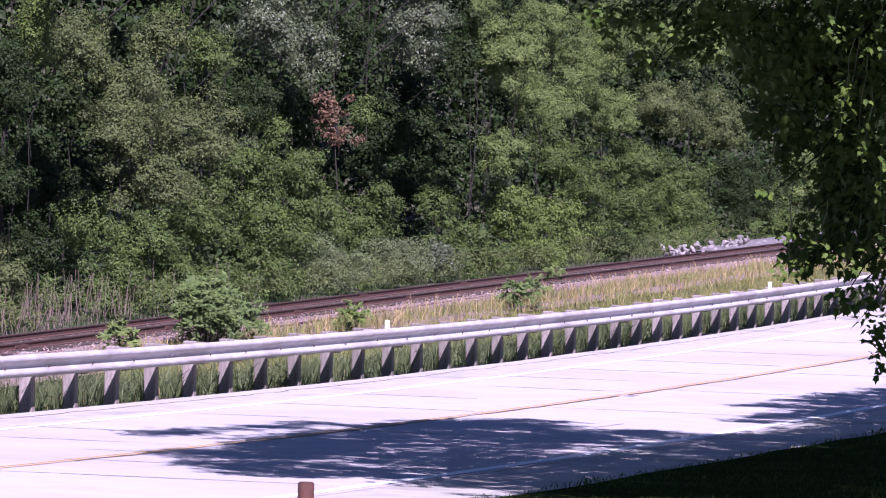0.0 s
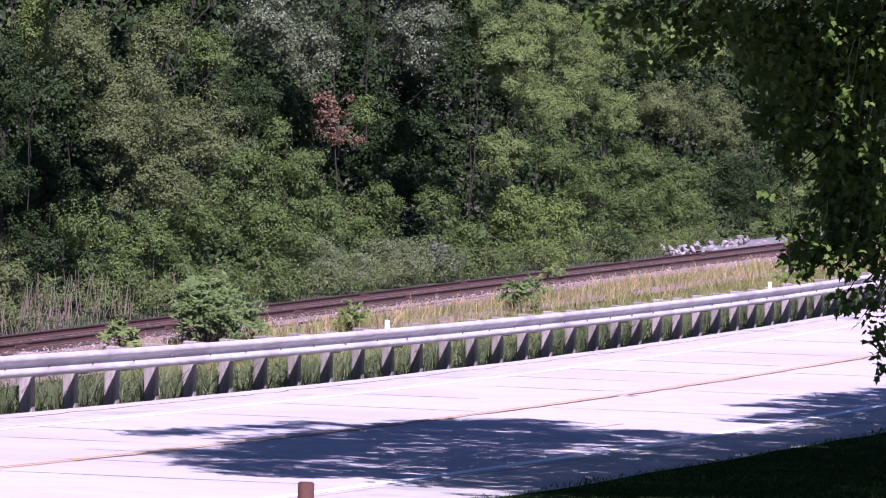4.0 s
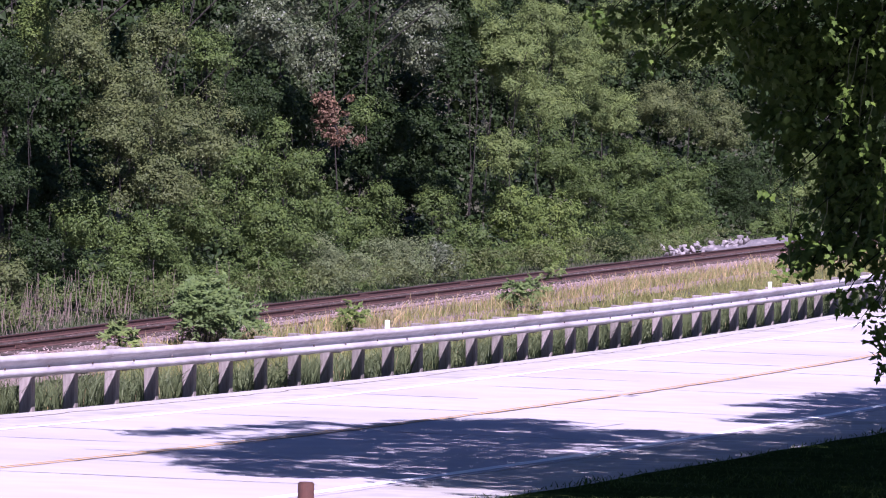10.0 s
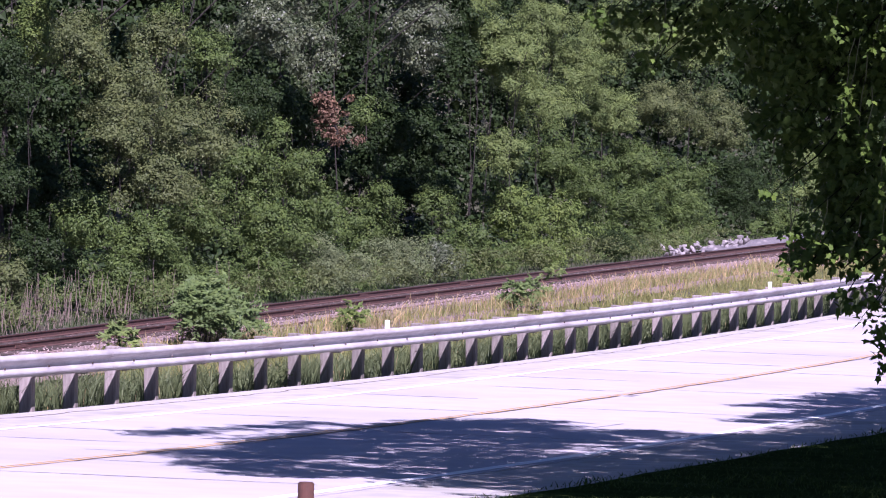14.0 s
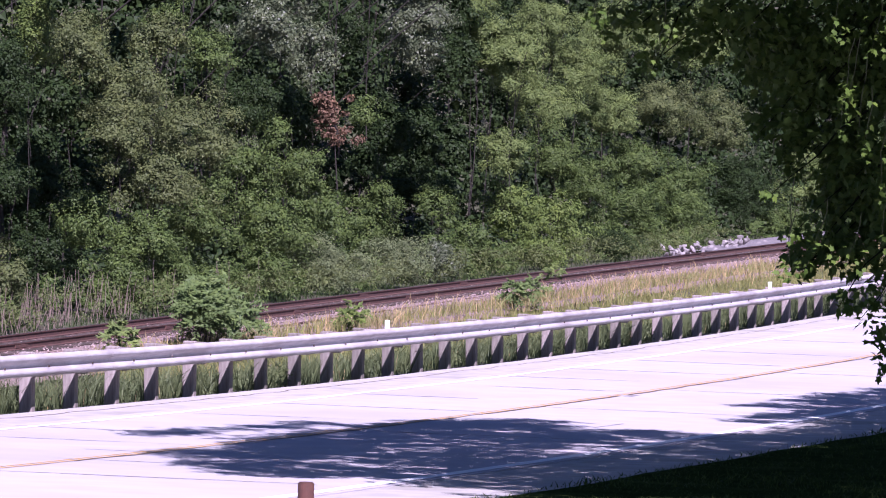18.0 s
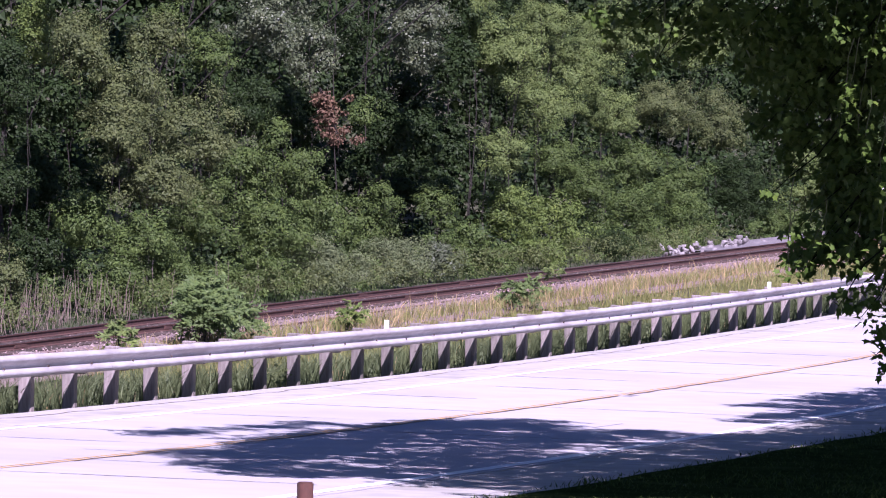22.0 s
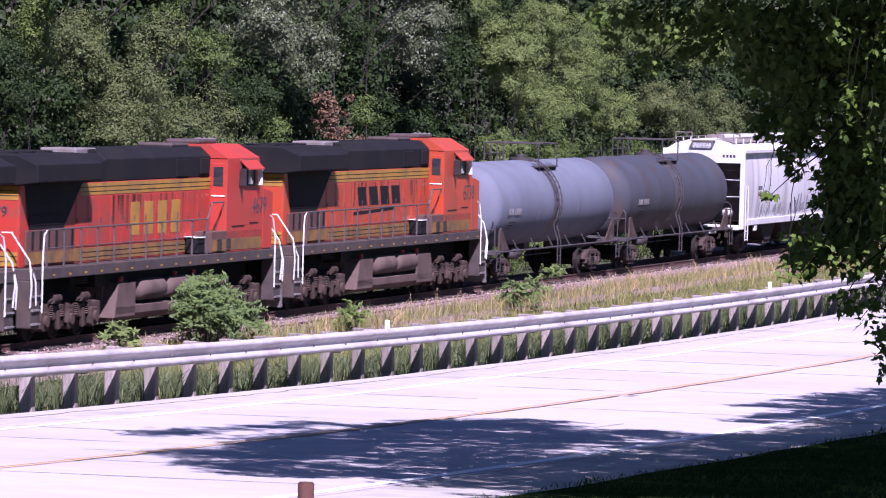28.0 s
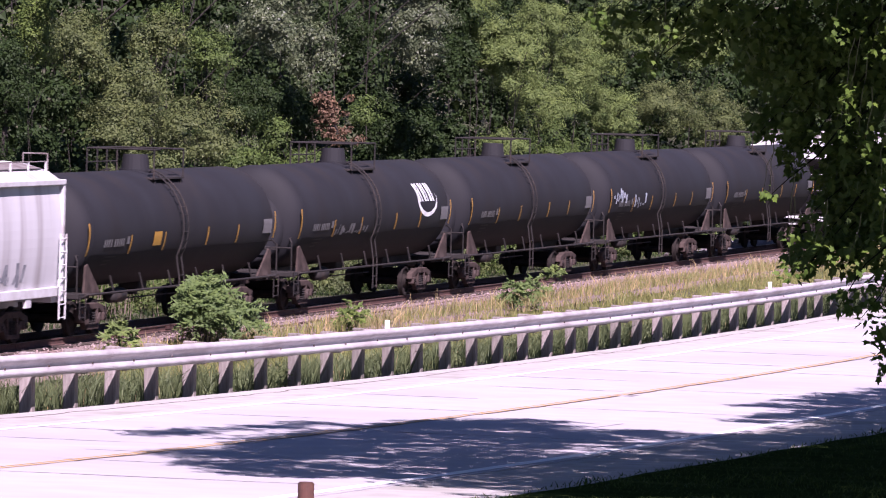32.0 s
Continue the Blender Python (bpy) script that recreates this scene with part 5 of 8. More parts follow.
M_ORANGE_NEW = material("bright_orange_paint", (0.37, 0.046, 0.016), 0.45, second=(0.31, 0.05, 0.023), scale=1.6, third=(0.15, 0.046, 0.03), third_scale=1.0, third_at=(0.5, 0.85), spec=0.35)
M_YELLOW = material("yellow_paint", (0.35, 0.18, 0.022), 0.55, second=(0.25, 0.135, 0.03), scale=2.2, third=(0.13, 0.085, 0.035), third_scale=1.2, third_at=(0.5, 0.85), spec=0.3)
M_BLACK = material("black_paint", (0.008, 0.008, 0.01), 0.75, second=(0.011, 0.0105, 0.011), scale=1.5, third=(0.016, 0.014, 0.014), third_scale=0.7, third_at=(0.5, 0.8), spec=0.14)
M_SILL = material("dark_grey_sill", (0.062, 0.047, 0.045), 0.7, second=(0.04, 0.031, 0.03), scale=3, third=(0.065, 0.045, 0.037), third_scale=0.9, spec=0.3)
M_TRUCK = material("road_dust_brown_steel", (0.07, 0.047, 0.039), 0.9, second=(0.022, 0.016, 0.014), scale=3.2, amount=0.7, third=(0.1, 0.07, 0.06), third_scale=1.9, bump=0.004, bump_scale=30, spec=0.15)
M_CAST = material("cast_steel_truck", (0.072, 0.051, 0.045), 0.9, second=(0.03, 0.022, 0.02), scale=4, amount=0.7, third=(0.11, 0.082, 0.074), third_scale=2.2, third_at=(0.58, 0.75), spec=0.15)
M_UNDER = material("dark_underframe", (0.014, 0.012, 0.012), 0.85, second=(0.022, 0.018, 0.016), scale=4, spec=0.2)
M_PLOW = material("scuffed_grey_plow", (0.175, 0.158, 0.16), 0.7, second=(0.115, 0.098, 0.095), scale=3, third=(0.112, 0.083, 0.075), third_scale=1.4)
M_WHITE_BAR = material("white_handrail", (0.8, 0.8, 0.8), 0.5, second=(0.72, 0.71, 0.7), scale=6)
M_GREY_BAR = material("grey_handrail", (0.075, 0.062, 0.064), 0.65, second=(0.05, 0.04, 0.042), scale=5)
M_LAMP = bpy.data.materials.new("lit_headlight")
M_LAMP.use_nodes = True
M_LAMP.node_tree.nodes["Principled BSDF"].inputs["Emission Color"].default_value = (1.0, 0.93, 0.8, 1)
M_LAMP.node_tree.nodes["Principled BSDF"].inputs["Emission Strength"].default_value = 1.0
M_GLASS = material("dark_cab_glass", (0.015, 0.017, 0.02), 0.06, second=(0.03, 0.033, 0.038), scale=1.5, spec=0.9)
M_RUBBER = material("black_rubber", (0.02, 0.02, 0.02), 0.7)
M_YELLOW_HOSE = material("yellow_cable", (0.75, 0.5, 0.2), 0.6)
M_WHEEL = material("brown_wheel_steel", (0.024, 0.018, 0.016), 0.8, metal=0.1, second=(0.014, 0.011, 0.01), scale=6, spec=0.2)
M_GREY_TANK = material("grey_tank_paint", (0.125, 0.137, 0.175), 0.75, second=(0.11, 0.118, 0.15), scale=0.8, third=(0.075, 0.07, 0.08), third_scale=0.6, third_at=(0.6, 0.85), third_detail=3.0, detail=2.0, stretch=(0.7, 1.0, 0.3), spec=0.15)
M_DARK_TANK = material("weathered_dark_grey_tank", (0.054, 0.057, 0.071), 0.6, second=(0.041, 0.042, 0.051), scale=0.9, third=(0.085, 0.05, 0.038), third_scale=0.9, third_at=(0.58, 0.76), stretch=(1.0, 1.0, 0.35), spec=0.15)
M_BLACK_TANK = material("dusty_black_tank", (0.0185, 0.0185, 0.022), 0.72, second=(0.015, 0.0145, 0.017), scale=0.8, detail=2.0, third=(0.024, 0.02, 0.019), third_scale=0.5, third_at=(0.5, 0.8), third_detail=3.0, stretch=(1.0, 1.0, 0.5), spec=0.18)
M_TANK_STEEL = material("dusty_black_steel", (0.028, 0.024, 0.024), 0.75, second=(0.017, 0.015, 0.014), scale=4, third=(0.052, 0.04, 0.035), third_scale=1.2, spec=0.25)
M_GREY_STEEL = material("grey_frame_steel", (0.055, 0.05, 0.053), 0.7, second=(0.034, 0.03, 0.03), scale=4, third=(0.036, 0.025, 0.02), third_scale=1.0, spec=0.3)
M_HOPPER = material("dirty_white_hopper_paint", (0.5, 0.49, 0.505), 0.6, second=(0.45, 0.435, 0.45), scale=0.9, detail=1.5, third=(0.23, 0.2, 0.195), third_scale=0.9, third_at=(0.53, 0.85), third_detail=2.0, stretch=(1.7, 1.0, 0.1), spec=0.25)
M_HOPPER_TRIM = material("white_hopper_frame", (0.52, 0.515, 0.53), 0.6, second=(0.43, 0.415, 0.42), scale=3, third=(0.25, 0.19, 0.175), third_scale=1.0, third_at=(0.62, 0.8), spec=0.25)
M_ROOF_RUST = material("stained_roof_walk", (0.12, 0.095, 0.09), 0.85, second=(0.19, 0.17, 0.165), scale=2.5)
M_STENCIL = material("pale_stencil_paint", (0.15, 0.148, 0.15), 0.7, second=(0.1, 0.095, 0.095), scale=5)
M_DARK_MARK = material("dark_stencil_paint", (0.04, 0.034, 0.038), 0.6)
M_SCRAWL = material("faded_spray_paint", (0.12, 0.125, 0.15), 0.7, second=(0.25, 0.25, 0.27), scale=4)
M_BLUE_SPRAY = material("pale_blue_spray_paint", (0.294, 0.35, 0.42), 0.6, second=(0.42, 0.434, 0.476), scale=5)
M_REFLECTIVE = material("yellow_reflective_tape", (0.42, 0.22, 0.03), 0.55)
M_LOGO_WHITE = material("white_emblem_paint", (0.8, 0.8, 0.82), 0.5)
M_FADED_WHITE = material("faded_white_stencil", (0.34, 0.33, 0.33), 0.7, second=(0.22, 0.21, 0.21), scale=6)
M_SOOT = material("oily_soot_streak", (0.17, 0.034, 0.022), 0.8, second=(0.08, 0.026, 0.018), scale=3, spec=0.2)
M_DIRTY_ORANGE = material("mud_dulled_orange_paint", (0.115, 0.05, 0.042), 0.75, second=(0.078, 0.044, 0.039), scale=1.8, third=(0.075, 0.048, 0.042), third_scale=0.9, third_at=(0.5, 0.75), spec=0.2)
M_FUEL = material("dusty_fuel_tank", (0.105, 0.074, 0.064), 0.85, second=(0.075, 0.052, 0.045), scale=1.6, third=(0.045, 0.032, 0.028), third_scale=0.8, third_at=(0.55, 0.8), spec=0.2)
# pane colour holds a sky reflection, used on one windshield half
M_SKY_GLASS = material("sky_reflection_glass", (0.17, 0.2, 0.26), 0.12, metal=0.35, second=(0.1, 0.115, 0.15), scale=2.5)
M_DULL_YELLOW = material("mud_dulled_yellow_paint", (0.22, 0.115, 0.032), 0.7, second=(0.14, 0.078, 0.034), scale=2.0, third=(0.085, 0.055, 0.04), third_scale=1.0, third_at=(0.5, 0.75), spec=0.2)
M_RED = material("red_paint", (0.5, 0.04, 0.04), 0.5)


def lathe_y(bm, profile, seg=20):
    """A profile of (y, radius) turned round the y axis."""
    rings = [[bm.verts.new((r * math.cos(2 * math.pi * k / seg), y, r * math.sin(2 * math.pi * k / seg))) for k in range(seg)] for y, r in profile]
    for p, q in zip(rings, rings[1:]):
        for k in range(seg):
            bm.faces.new((p[k], p[(k + 1) % seg], q[(k + 1) % seg], q[k]))
    bm.faces.new(rings[0])
    bm.faces.new(list(reversed(rings[-1])))
    bmesh.ops.recalc_face_normals(bm, faces=bm.faces[:])
    return bm


def wheelset_mesh(r, cap):
    bm = bmesh.new()
    for s in (-1, 1):
        lathe_y(bm, [(s * 0.69, 0.13), (s * 0.69, r + 0.028), (s * 0.72, r + 0.028), (s * 0.725, r), (s * 0.82, r - 0.004), (s * 0.825, r - 0.07), (s * 0.79, r - 0.09),
                     (s * 0.77, 0.22), (s * 0.83, 0.16), (s * 0.86, 0.12)])
        rod(bm, (0, s * 0.8, 0), (0, s * cap, 0), 0.085, 14)
        rod(bm, (0, s * cap, 0), (0, s * (cap + 0.03), 0), 0.07, 14)
        for k in range(3):
            a = 2.094 * k
            rod(bm, (0.045 * math.cos(a), s * (cap + 0.02), 0.045 * math.sin(a)), (0.045 * math.cos(a), s * (cap + 0.055), 0.045 * math.sin(a)), 0.018, 6)
    rod(bm, (0, -0.8, 0), (0, 0.8, 0), 0.09, 12)
    return mesh_of("wheelset", bm, M_WHEEL)


LOCO_WHEEL, CAR_WHEEL = wheelset_mesh(0.533, 1.13), wheelset_mesh(0.457, 1.1)
WHEELS = []


def wheelset(parent, mesh, x, r):
    ob = shared("wheelset", mesh, parent, pose(x, 0, r))
    WHEELS.append((ob, parent, x, r))


def lettering(text, parent, m, size, mat, name="number"):
    """Raised painted figures, in the built-in font."""
    data = bpy.data.curves.new(name, "FONT")
    data.body, data.size, data.extrude, data.align_x, data.align_y = text, size, 0.003, "CENTER", "CENTER"
    data.materials.append(mat)
    ob = new(name, data)
    ob.parent = parent
    ob.matrix_basis = m
    return ob


# side faces: text that reads from the -y side, from the +y side, and on ends
SIDE = {-1: Euler((radians(90), 0, 0)).to_matrix().to_4x4(), 1: Euler((radians(90), 0, radians(180))).to_matrix().to_4x4()}


def coil(bm, z0, z1, r, turns, seg=8):
    """A ridged coil spring standing up along z."""
    rings = []
    for i in range(2 * turns + 1):
        q = r if i % 2 else r * 0.72
        rings.append([bm.verts.new((q * math.cos(6.2832 * k / seg), q * math.sin(6.2832 * k / seg), z0 + (z1 - z0) * i / (2 * turns))) for k in range(seg)])
    for p, q in zip(rings, rings[1:]):
        for k in range(seg):
            bm.faces.new((p[k], p[(k + 1) % seg], q[(k + 1) % seg], q[k]))
    bm.faces.new(rings[0])
    bm.faces.new(rings[-1])
    bmesh.ops.recalc_face_normals(bm, faces=bm.faces[:])


def freight_truck(parent, x, mat=None):
    """A four-wheeled truck: two cast side frames with springs, a bolster and two wheelsets."""
    if "side_frame" not in TRUCK:
        bm = bmesh.new()
        slab(bm, [(-1.12, 0.5), (-1.06, 0.68), (-0.5, 0.82), (0.5, 0.82), (1.06, 0.68), (1.12, 0.5), (0.74, 0.55), (0.5, 0.66), (-0.5, 0.66), (-0.74, 0.55)], -0.09, 0.09, 0.02)
        for k in (-1, 1):
            slab(bm, [(k * 0.8, 0.56), (k * 0.6, 0.56), (k * 0.32, 0.28), (k * 0.3, 0.16), (k * 0.48, 0.18)], -0.08, 0.08, 0.015)
            box(bm, *sorted((k * 0.3, k * 0.4)), -0.09, 0.09, 0.24, 0.7, 0.015)
        box(bm, -0.46, 0.46, -0.1, 0.1, 0.14, 0.25, 0.02)
        TRUCK["side_frame"] = mesh_of("side_frame", bm, M_CAST)
        bm = bmesh.new()
        coil(bm, 0.25, 0.58, 0.075, 5)
        TRUCK["truck_spring"] = mesh_of("truck_spring", bm, M_UNDER)
        bm = bmesh.new()
        box(bm, -0.2, 0.2, -1.02, 1.02, 0.55, 0.8, 0.03)
        TRUCK["bolster"] = mesh_of("bolster", bm, M_UNDER)
        bm = bmesh.new()
        box(bm, -0.14, 0.14, -0.1, 0.1, 0.36, 0.58, 0.04)
        TRUCK["bearing"] = mesh_of("bearing", bm, M_CAST)
        bm = bmesh.new()
        box(bm, -0.07, 0.07, -0.9, 0.9, 0.3, 0.44, 0.02)
        TRUCK["brake_beam"] = mesh_of("brake_beam", bm, M_UNDER)
    for s in (-1, 1):
        shared("side_frame", TRUCK["side_frame"], parent, pose(x, s * 1.0, 0.02))
        for dx in (-0.2, 0.0, 0.2):
            shared("truck_spring", TRUCK["truck_spring"], parent, pose(x + dx, s * 1.02, 0.02))
        for dx in (-0.88, 0.88):
            shared("bearing", TRUCK["bearing"], parent, pose(x + dx, s * 1.02, 0.0))
    shared("bolster", TRUCK["bolster"], parent, pose(x, 0, 0.02))
    for dx in (-0.34, 0.34):
        shared("brake_beam", TRUCK["brake_beam"], parent, pose(x + dx, 0, 0))
    for dx in (-0.88, 0.88):
        wheelset(parent, CAR_WHEEL, x + dx, 0.457)


TRUCK = {}


def coupler(parent, x, way):
    """A knuckle coupler and its hose."""
    bm = bmesh.new()
    box(bm, *sorted((x - way * 1.0, x - way * 0.25)), -0.09, 0.09, 0.78, 0.98, 0.03)
    box(bm, *sorted((x - way * 0.3, x - way * 0.02)), -0.19, 0.13, 0.72, 1.02, 0.06)
    box(bm, *sorted((x - way * 0.14, x + way * 0.02)), 0.06, 0.2, 0.74, 1.0, 0.05)
    part("coupler", bm, M_CAST, parent)
    bm = bmesh.new()
    bar(bm, [(x - way * 0.4, 0.35, 0.9), (x - way * 0.25, 0.42, 0.6), (x - way * 0.08, 0.3, 0.38), (x, 0.1, 0.36)], 0.025)
    part("brake_hose", bm, M_RUBBER, parent)


# dark grey sheet colour, with the recess's shade put into it
M_RECESS = material("shade_grey_hopper_end", (0.10, 0.09, 0.088), 0.8, second=(0.06, 0.052, 0.05), scale=2)
M_SPILL_SHADOW = material("dark_spill_and_shadow", (0.05, 0.045, 0.05), 0.6, second=(0.08, 0.07, 0.075), scale=3)



def loco_truck(parent, x, flip):
    """A six-wheeled locomotive truck."""
    if "loco_frame" not in TRUCK:
        bm = bmesh.new()
        slab(bm, [(-2.55, 0.62), (-2.5, 0.92), (-1.5, 0.98), (-0.95, 0.88), (0.95, 0.88), (1.5, 0.98), (2.5, 0.92), (2.55, 0.62), (2.3, 0.5), (1.6, 0.62), (1.1, 0.52), (0.5, 0.62),
                  (0.0, 0.52), (-0.5, 0.62), (-1.1, 0.52), (-1.6, 0.62), (-2.3, 0.5)], -0.1, 0.1, 0.025)
        TRUCK["loco_frame"] = mesh_of("side_frame", bm, M_TRUCK)
        bm = bmesh.new()
        slab(bm, [(-0.3, 0.34), (-0.22, 0.78), (0.22, 0.78), (0.3, 0.34), (0.12, 0.27), (-0.12, 0.27)], -0.12, 0.12, 0.03)
        rod(bm, (0, -0.2, 0.53), (0, 0.2, 0.53), 0.15, 14)
        TRUCK["axle_box"] = mesh_of("axle_box", bm, M_TRUCK)
        bm = bmesh.new()
        coil(bm, 0.6, 0.92, 0.1, 6, 10)
        TRUCK["coil_spring"] = mesh_of("coil_spring", bm, M_TRUCK)
        bm = bmesh.new()
        rod(bm, (-0.25, 0, 1.08), (0.25, 0, 1.08), 0.13, 14)
        rod(bm, (0.2, 0, 1.08), (0.45, 0, 1.0), 0.04, 8)
        TRUCK["brake_cylinder"] = mesh_of("brake_cylinder", bm, M_TRUCK)
        bm = bmesh.new()
        box(bm, -0.1, 0.1, -0.06, 0.06, 0.3, 0.82, 0.03)
        TRUCK["brake_hanger"] = mesh_of("brake_hanger", bm, M_TRUCK)
        bm = bmesh.new()
        rod(bm, (0, 0, 0.95), (0.05, 0.0, 0.45), 0.07, 10)
        TRUCK["damper"] = mesh_of("damper", bm, M_TRUCK)
        bm = bmesh.new()
        bar(bm, [(0, 0, 1.1), (0.1, 0, 0.85), (0.02, 0, 0.5), (0.12, 0, 0.15)], 0.03, 6)
        TRUCK["sand_pipe"] = mesh_of("sand_pipe", bm, M_UNDER)
        bm = bmesh.new()
        box(bm, -2.2, 2.2, -0.8, 0.8, 0.6, 1.05, 0.05)
        TRUCK["truck_frame"] = mesh_of("truck_frame", bm, M_UNDER)
    for s in (-1, 1):
        shared("side_frame", TRUCK["loco_frame"], parent, pose(x, s * 1.12, 0))
        for dx in (-1.9, 0.0, 1.9):
            shared("axle_box", TRUCK["axle_box"], parent, pose(x + dx, s * 1.16, 0))
            shared("brake_hanger", TRUCK["brake_hanger"], parent, pose(x + dx + 0.62, s * 1.2, 0, 0, 14, 0))
        for dx in (-1.35, -0.55, 0.55, 1.35):
            shared("coil_spring", TRUCK["coil_spring"], parent, pose(x + dx, s * 1.2, 0))
        for dx in (-1.0, 1.15):
            shared("brake_cylinder", TRUCK["brake_cylinder"], parent, pose(x + dx, s * 1.25, 0))
        shared("damper", TRUCK["damper"], parent, pose(x + 0.3, s * 1.3, 0))
        for dx in (-2.45, 2.45):
            shared("sand_pipe", TRUCK["sand_pipe"], parent, pose(x + dx, s * 1.1, 0))
    shared("truck_frame", TRUCK["truck_frame"], parent, pose(x, 0, 0))
    for dx in (-1.9, 0.0, 1.9):
        wheelset(parent, LOCO_WHEEL, x + dx, 0.533)


def quad_side(name, parent, mat, x0, x1, z0, z1, y, thick=0.006, label=""):
    """A flat panel on both flanks."""
    made = []
    for s in (-1, 1):
        bm = bmesh.new()
        box(bm, x0, x1, *sorted((s * (y - 0.002), s * (y + thick))), z0, z1)
        made.append(part(name, bm, mat, parent, label))
    return made


M_RUST = material("rusty_casting", (0.13, 0.05, 0.035), 0.85, second=(0.06, 0.03, 0.024), scale=6)


def locomotive(number, paint, tanks, brand, label):
    """A six-axle road diesel with a wide nose; its cab is towards -x."""
    loco = new("locomotive")
    tagged(loco, label, "locomotive", "locomotives of the train")
    # frame and walkway
    bm = bmesh.new()
    box(bm, -10.3, 10.5, -1.53, 1.53, 1.62, 1.9, 0.02)
    part("walkway_sill", bm, M_SILL, loco)
    bm = bmesh.new()
    box(bm, -10.2, 10.4, -0.55, 0.55, 1.0, 1.62, 0.03)
    box(bm, -4.0, 4.5, -1.1, 1.1, 1.25, 1.62)
    part("underframe", bm, M_UNDER, loco)
    for k in range(16):
        for s in (-1, 1):
            bm = bmesh.new()
            x = -9.4 + 1.22 * k
            box(bm, x - 0.08, x + 0.08, *sorted((s * 1.525, s * 1.537)), 1.69, 1.74)
            part("reflector_strip", bm, M_YELLOW, loco)
    # long hood, in its bands of paint
    bm = bmesh.new()
    box(bm, -5.3, 10.1, -1.0, 1.0, 1.9, 3.97, 0.02)
    part("long_hood", bm, paint, loco)
    bm = bmesh.new()
    prism(bm, [(-1.0, 3.97), (1.0, 3.97), (1.0, 4.55), (0.72, 4.8), (-0.72, 4.8), (-1.0, 4.55)], -5.3, 3.6, 0.03)
    part("hood_roof", bm, M_BLACK, loco)
    bm = bmesh.new()
    prism(bm, [(-1.0, 3.97), (1.0, 3.97), (1.56, 4.05), (1.56, 4.5), (1.0, 4.74), (-1.0, 4.74), (-1.56, 4.5), (-1.56, 4.05)], 5.5, 10.35, 0.03)
    prism(bm, [(-1.0, 3.97), (1.0, 3.97), (1.02, 4.5), (0.8, 4.7), (-0.8, 4.7), (-1.02, 4.5)], 3.6, 5.5, 0.02)
    part("radiator_housing", bm, M_BLACK, loco, "black overhanging radiator housing")
    quad_side("stripe", loco, M_YELLOW, -5.3, 5.5, 3.64, 3.95, 1.0, 0.008)
    quad_side("stripe", loco, M_DULL_YELLOW, -5.3, 5.95, 1.95, 2.28, 1.0, 0.008)
    for z in (3.72, 3.84, 2.03, 2.16):
        quad_side("pinstripe", loco, M_BLACK, -5.3, 5.5, z, z + 0.018, 1.0, 0.012)
    for k in range(12):
        x = -5.1 + 0.915 * k
        for s in (-1, 1):
            bm = bmesh.new()
            box(bm, x, x + 0.88, *sorted((s * 1.0, s * 1.014)), 2.32, 3.6, 0.006)
            door = part("hood_door", bm, paint, loco)
            bm = bmesh.new()
            box(bm, x + 0.8, x + 0.83, *sorted((s * 1.012, s * 1.035)), 2.9, 3.05)
            part("latch", bm, M_SILL, door)
    # radiator intake and grilles; black slanted outline paints the housing's cast shadow
    for s in (-1, 1):
        bm = bmesh.new()
        slab(bm, [(5.4, 3.97), (6.8, 2.85), (9.4, 2.85), (9.75, 3.97)], *sorted((s * 1.0, s * 1.02)))
        intake = part("intake_with_shadow", bm, M_BLACK, loco)
        for k in range(4):
            bm = bmesh.new()
            box(bm, 6.9, 9.4, *sorted((s * 1.02, s * 1.035)), 2.95 + 0.25 * k, 2.98 + 0.25 * k)
            part("grille_bar", bm, M_BLACK, intake)
        bm = bmesh.new()
        box(bm, 6.0, 9.7, *sorted((s * 1.0, s * 1.05)), 1.95, 2.83, 0.02)
        screen = part("side_screen", bm, M_DIRTY_ORANGE, loco, "dirty orange louvred doors below the radiators")
        for k in range(6):
            bm = bmesh.new()
            box(bm, 6.15 + 0.6 * k, 6.3 + 0.6 * k, *sorted((s * 1.05, s * 1.062)), 2.34, 2.8)
            part("door_slot", bm, M_BLACK, screen)
        bm = bmesh.new()
        box(bm, 6.0, 9.7, *sorted((s * 1.05, s * 1.058)), 1.97, 2.28)
        part("stripe", bm, M_DULL_YELLOW, screen)
        bm = bmesh.new()
        box(bm, -5.1, -4.3, *sorted((s * 1.0, s * 1.06)), 4.05, 4.5, 0.03)
        part("roof_grille", bm, M_BLACK, loco)
        bm = bmesh.new()
        box(bm, -3.4, -2.3, *sorted((s * 0.98, s * 1.03)), 4.0, 4.5, 0.03)
        part("roof_grille", bm, M_BLACK, loco)
    # roof things
    bm = bmesh.new()
    box(bm, 2.9, 4.5, -0.5, 0.5, 4.66, 4.83, 0.04)
    part("exhaust_hatch", bm, M_PLOW, loco, "pale roof hatch")
    bm = bmesh.new()
    box(bm, -4.9, -3.4, -0.5, 0.5, 4.78, 4.9, 0.05)
    part("fan_housing", bm, M_SILL, loco)
    for k in range(3):
        bm = bmesh.new()
        rod(bm, (6.4 + 1.3 * k, 0, 4.74), (6.4 + 1.3 * k, 0, 4.79), 0.5, 20)
        part("roof_fan", bm, M_BLACK, loco)
    # rear end
    bm = bmesh.new()
    box(bm, 10.1, 10.15, -0.98, 0.98, 1.92, 3.97, 0.015)
    end = part("rear_panel", bm, paint, loco)
    for z0, z1 in ((3.6, 3.95), (1.95, 2.3)):
        bm = bmesh.new()
        box(bm, 10.15, 10.158, -0.98, 0.98, z0, z1)
        part("stripe", bm, M_YELLOW, end)
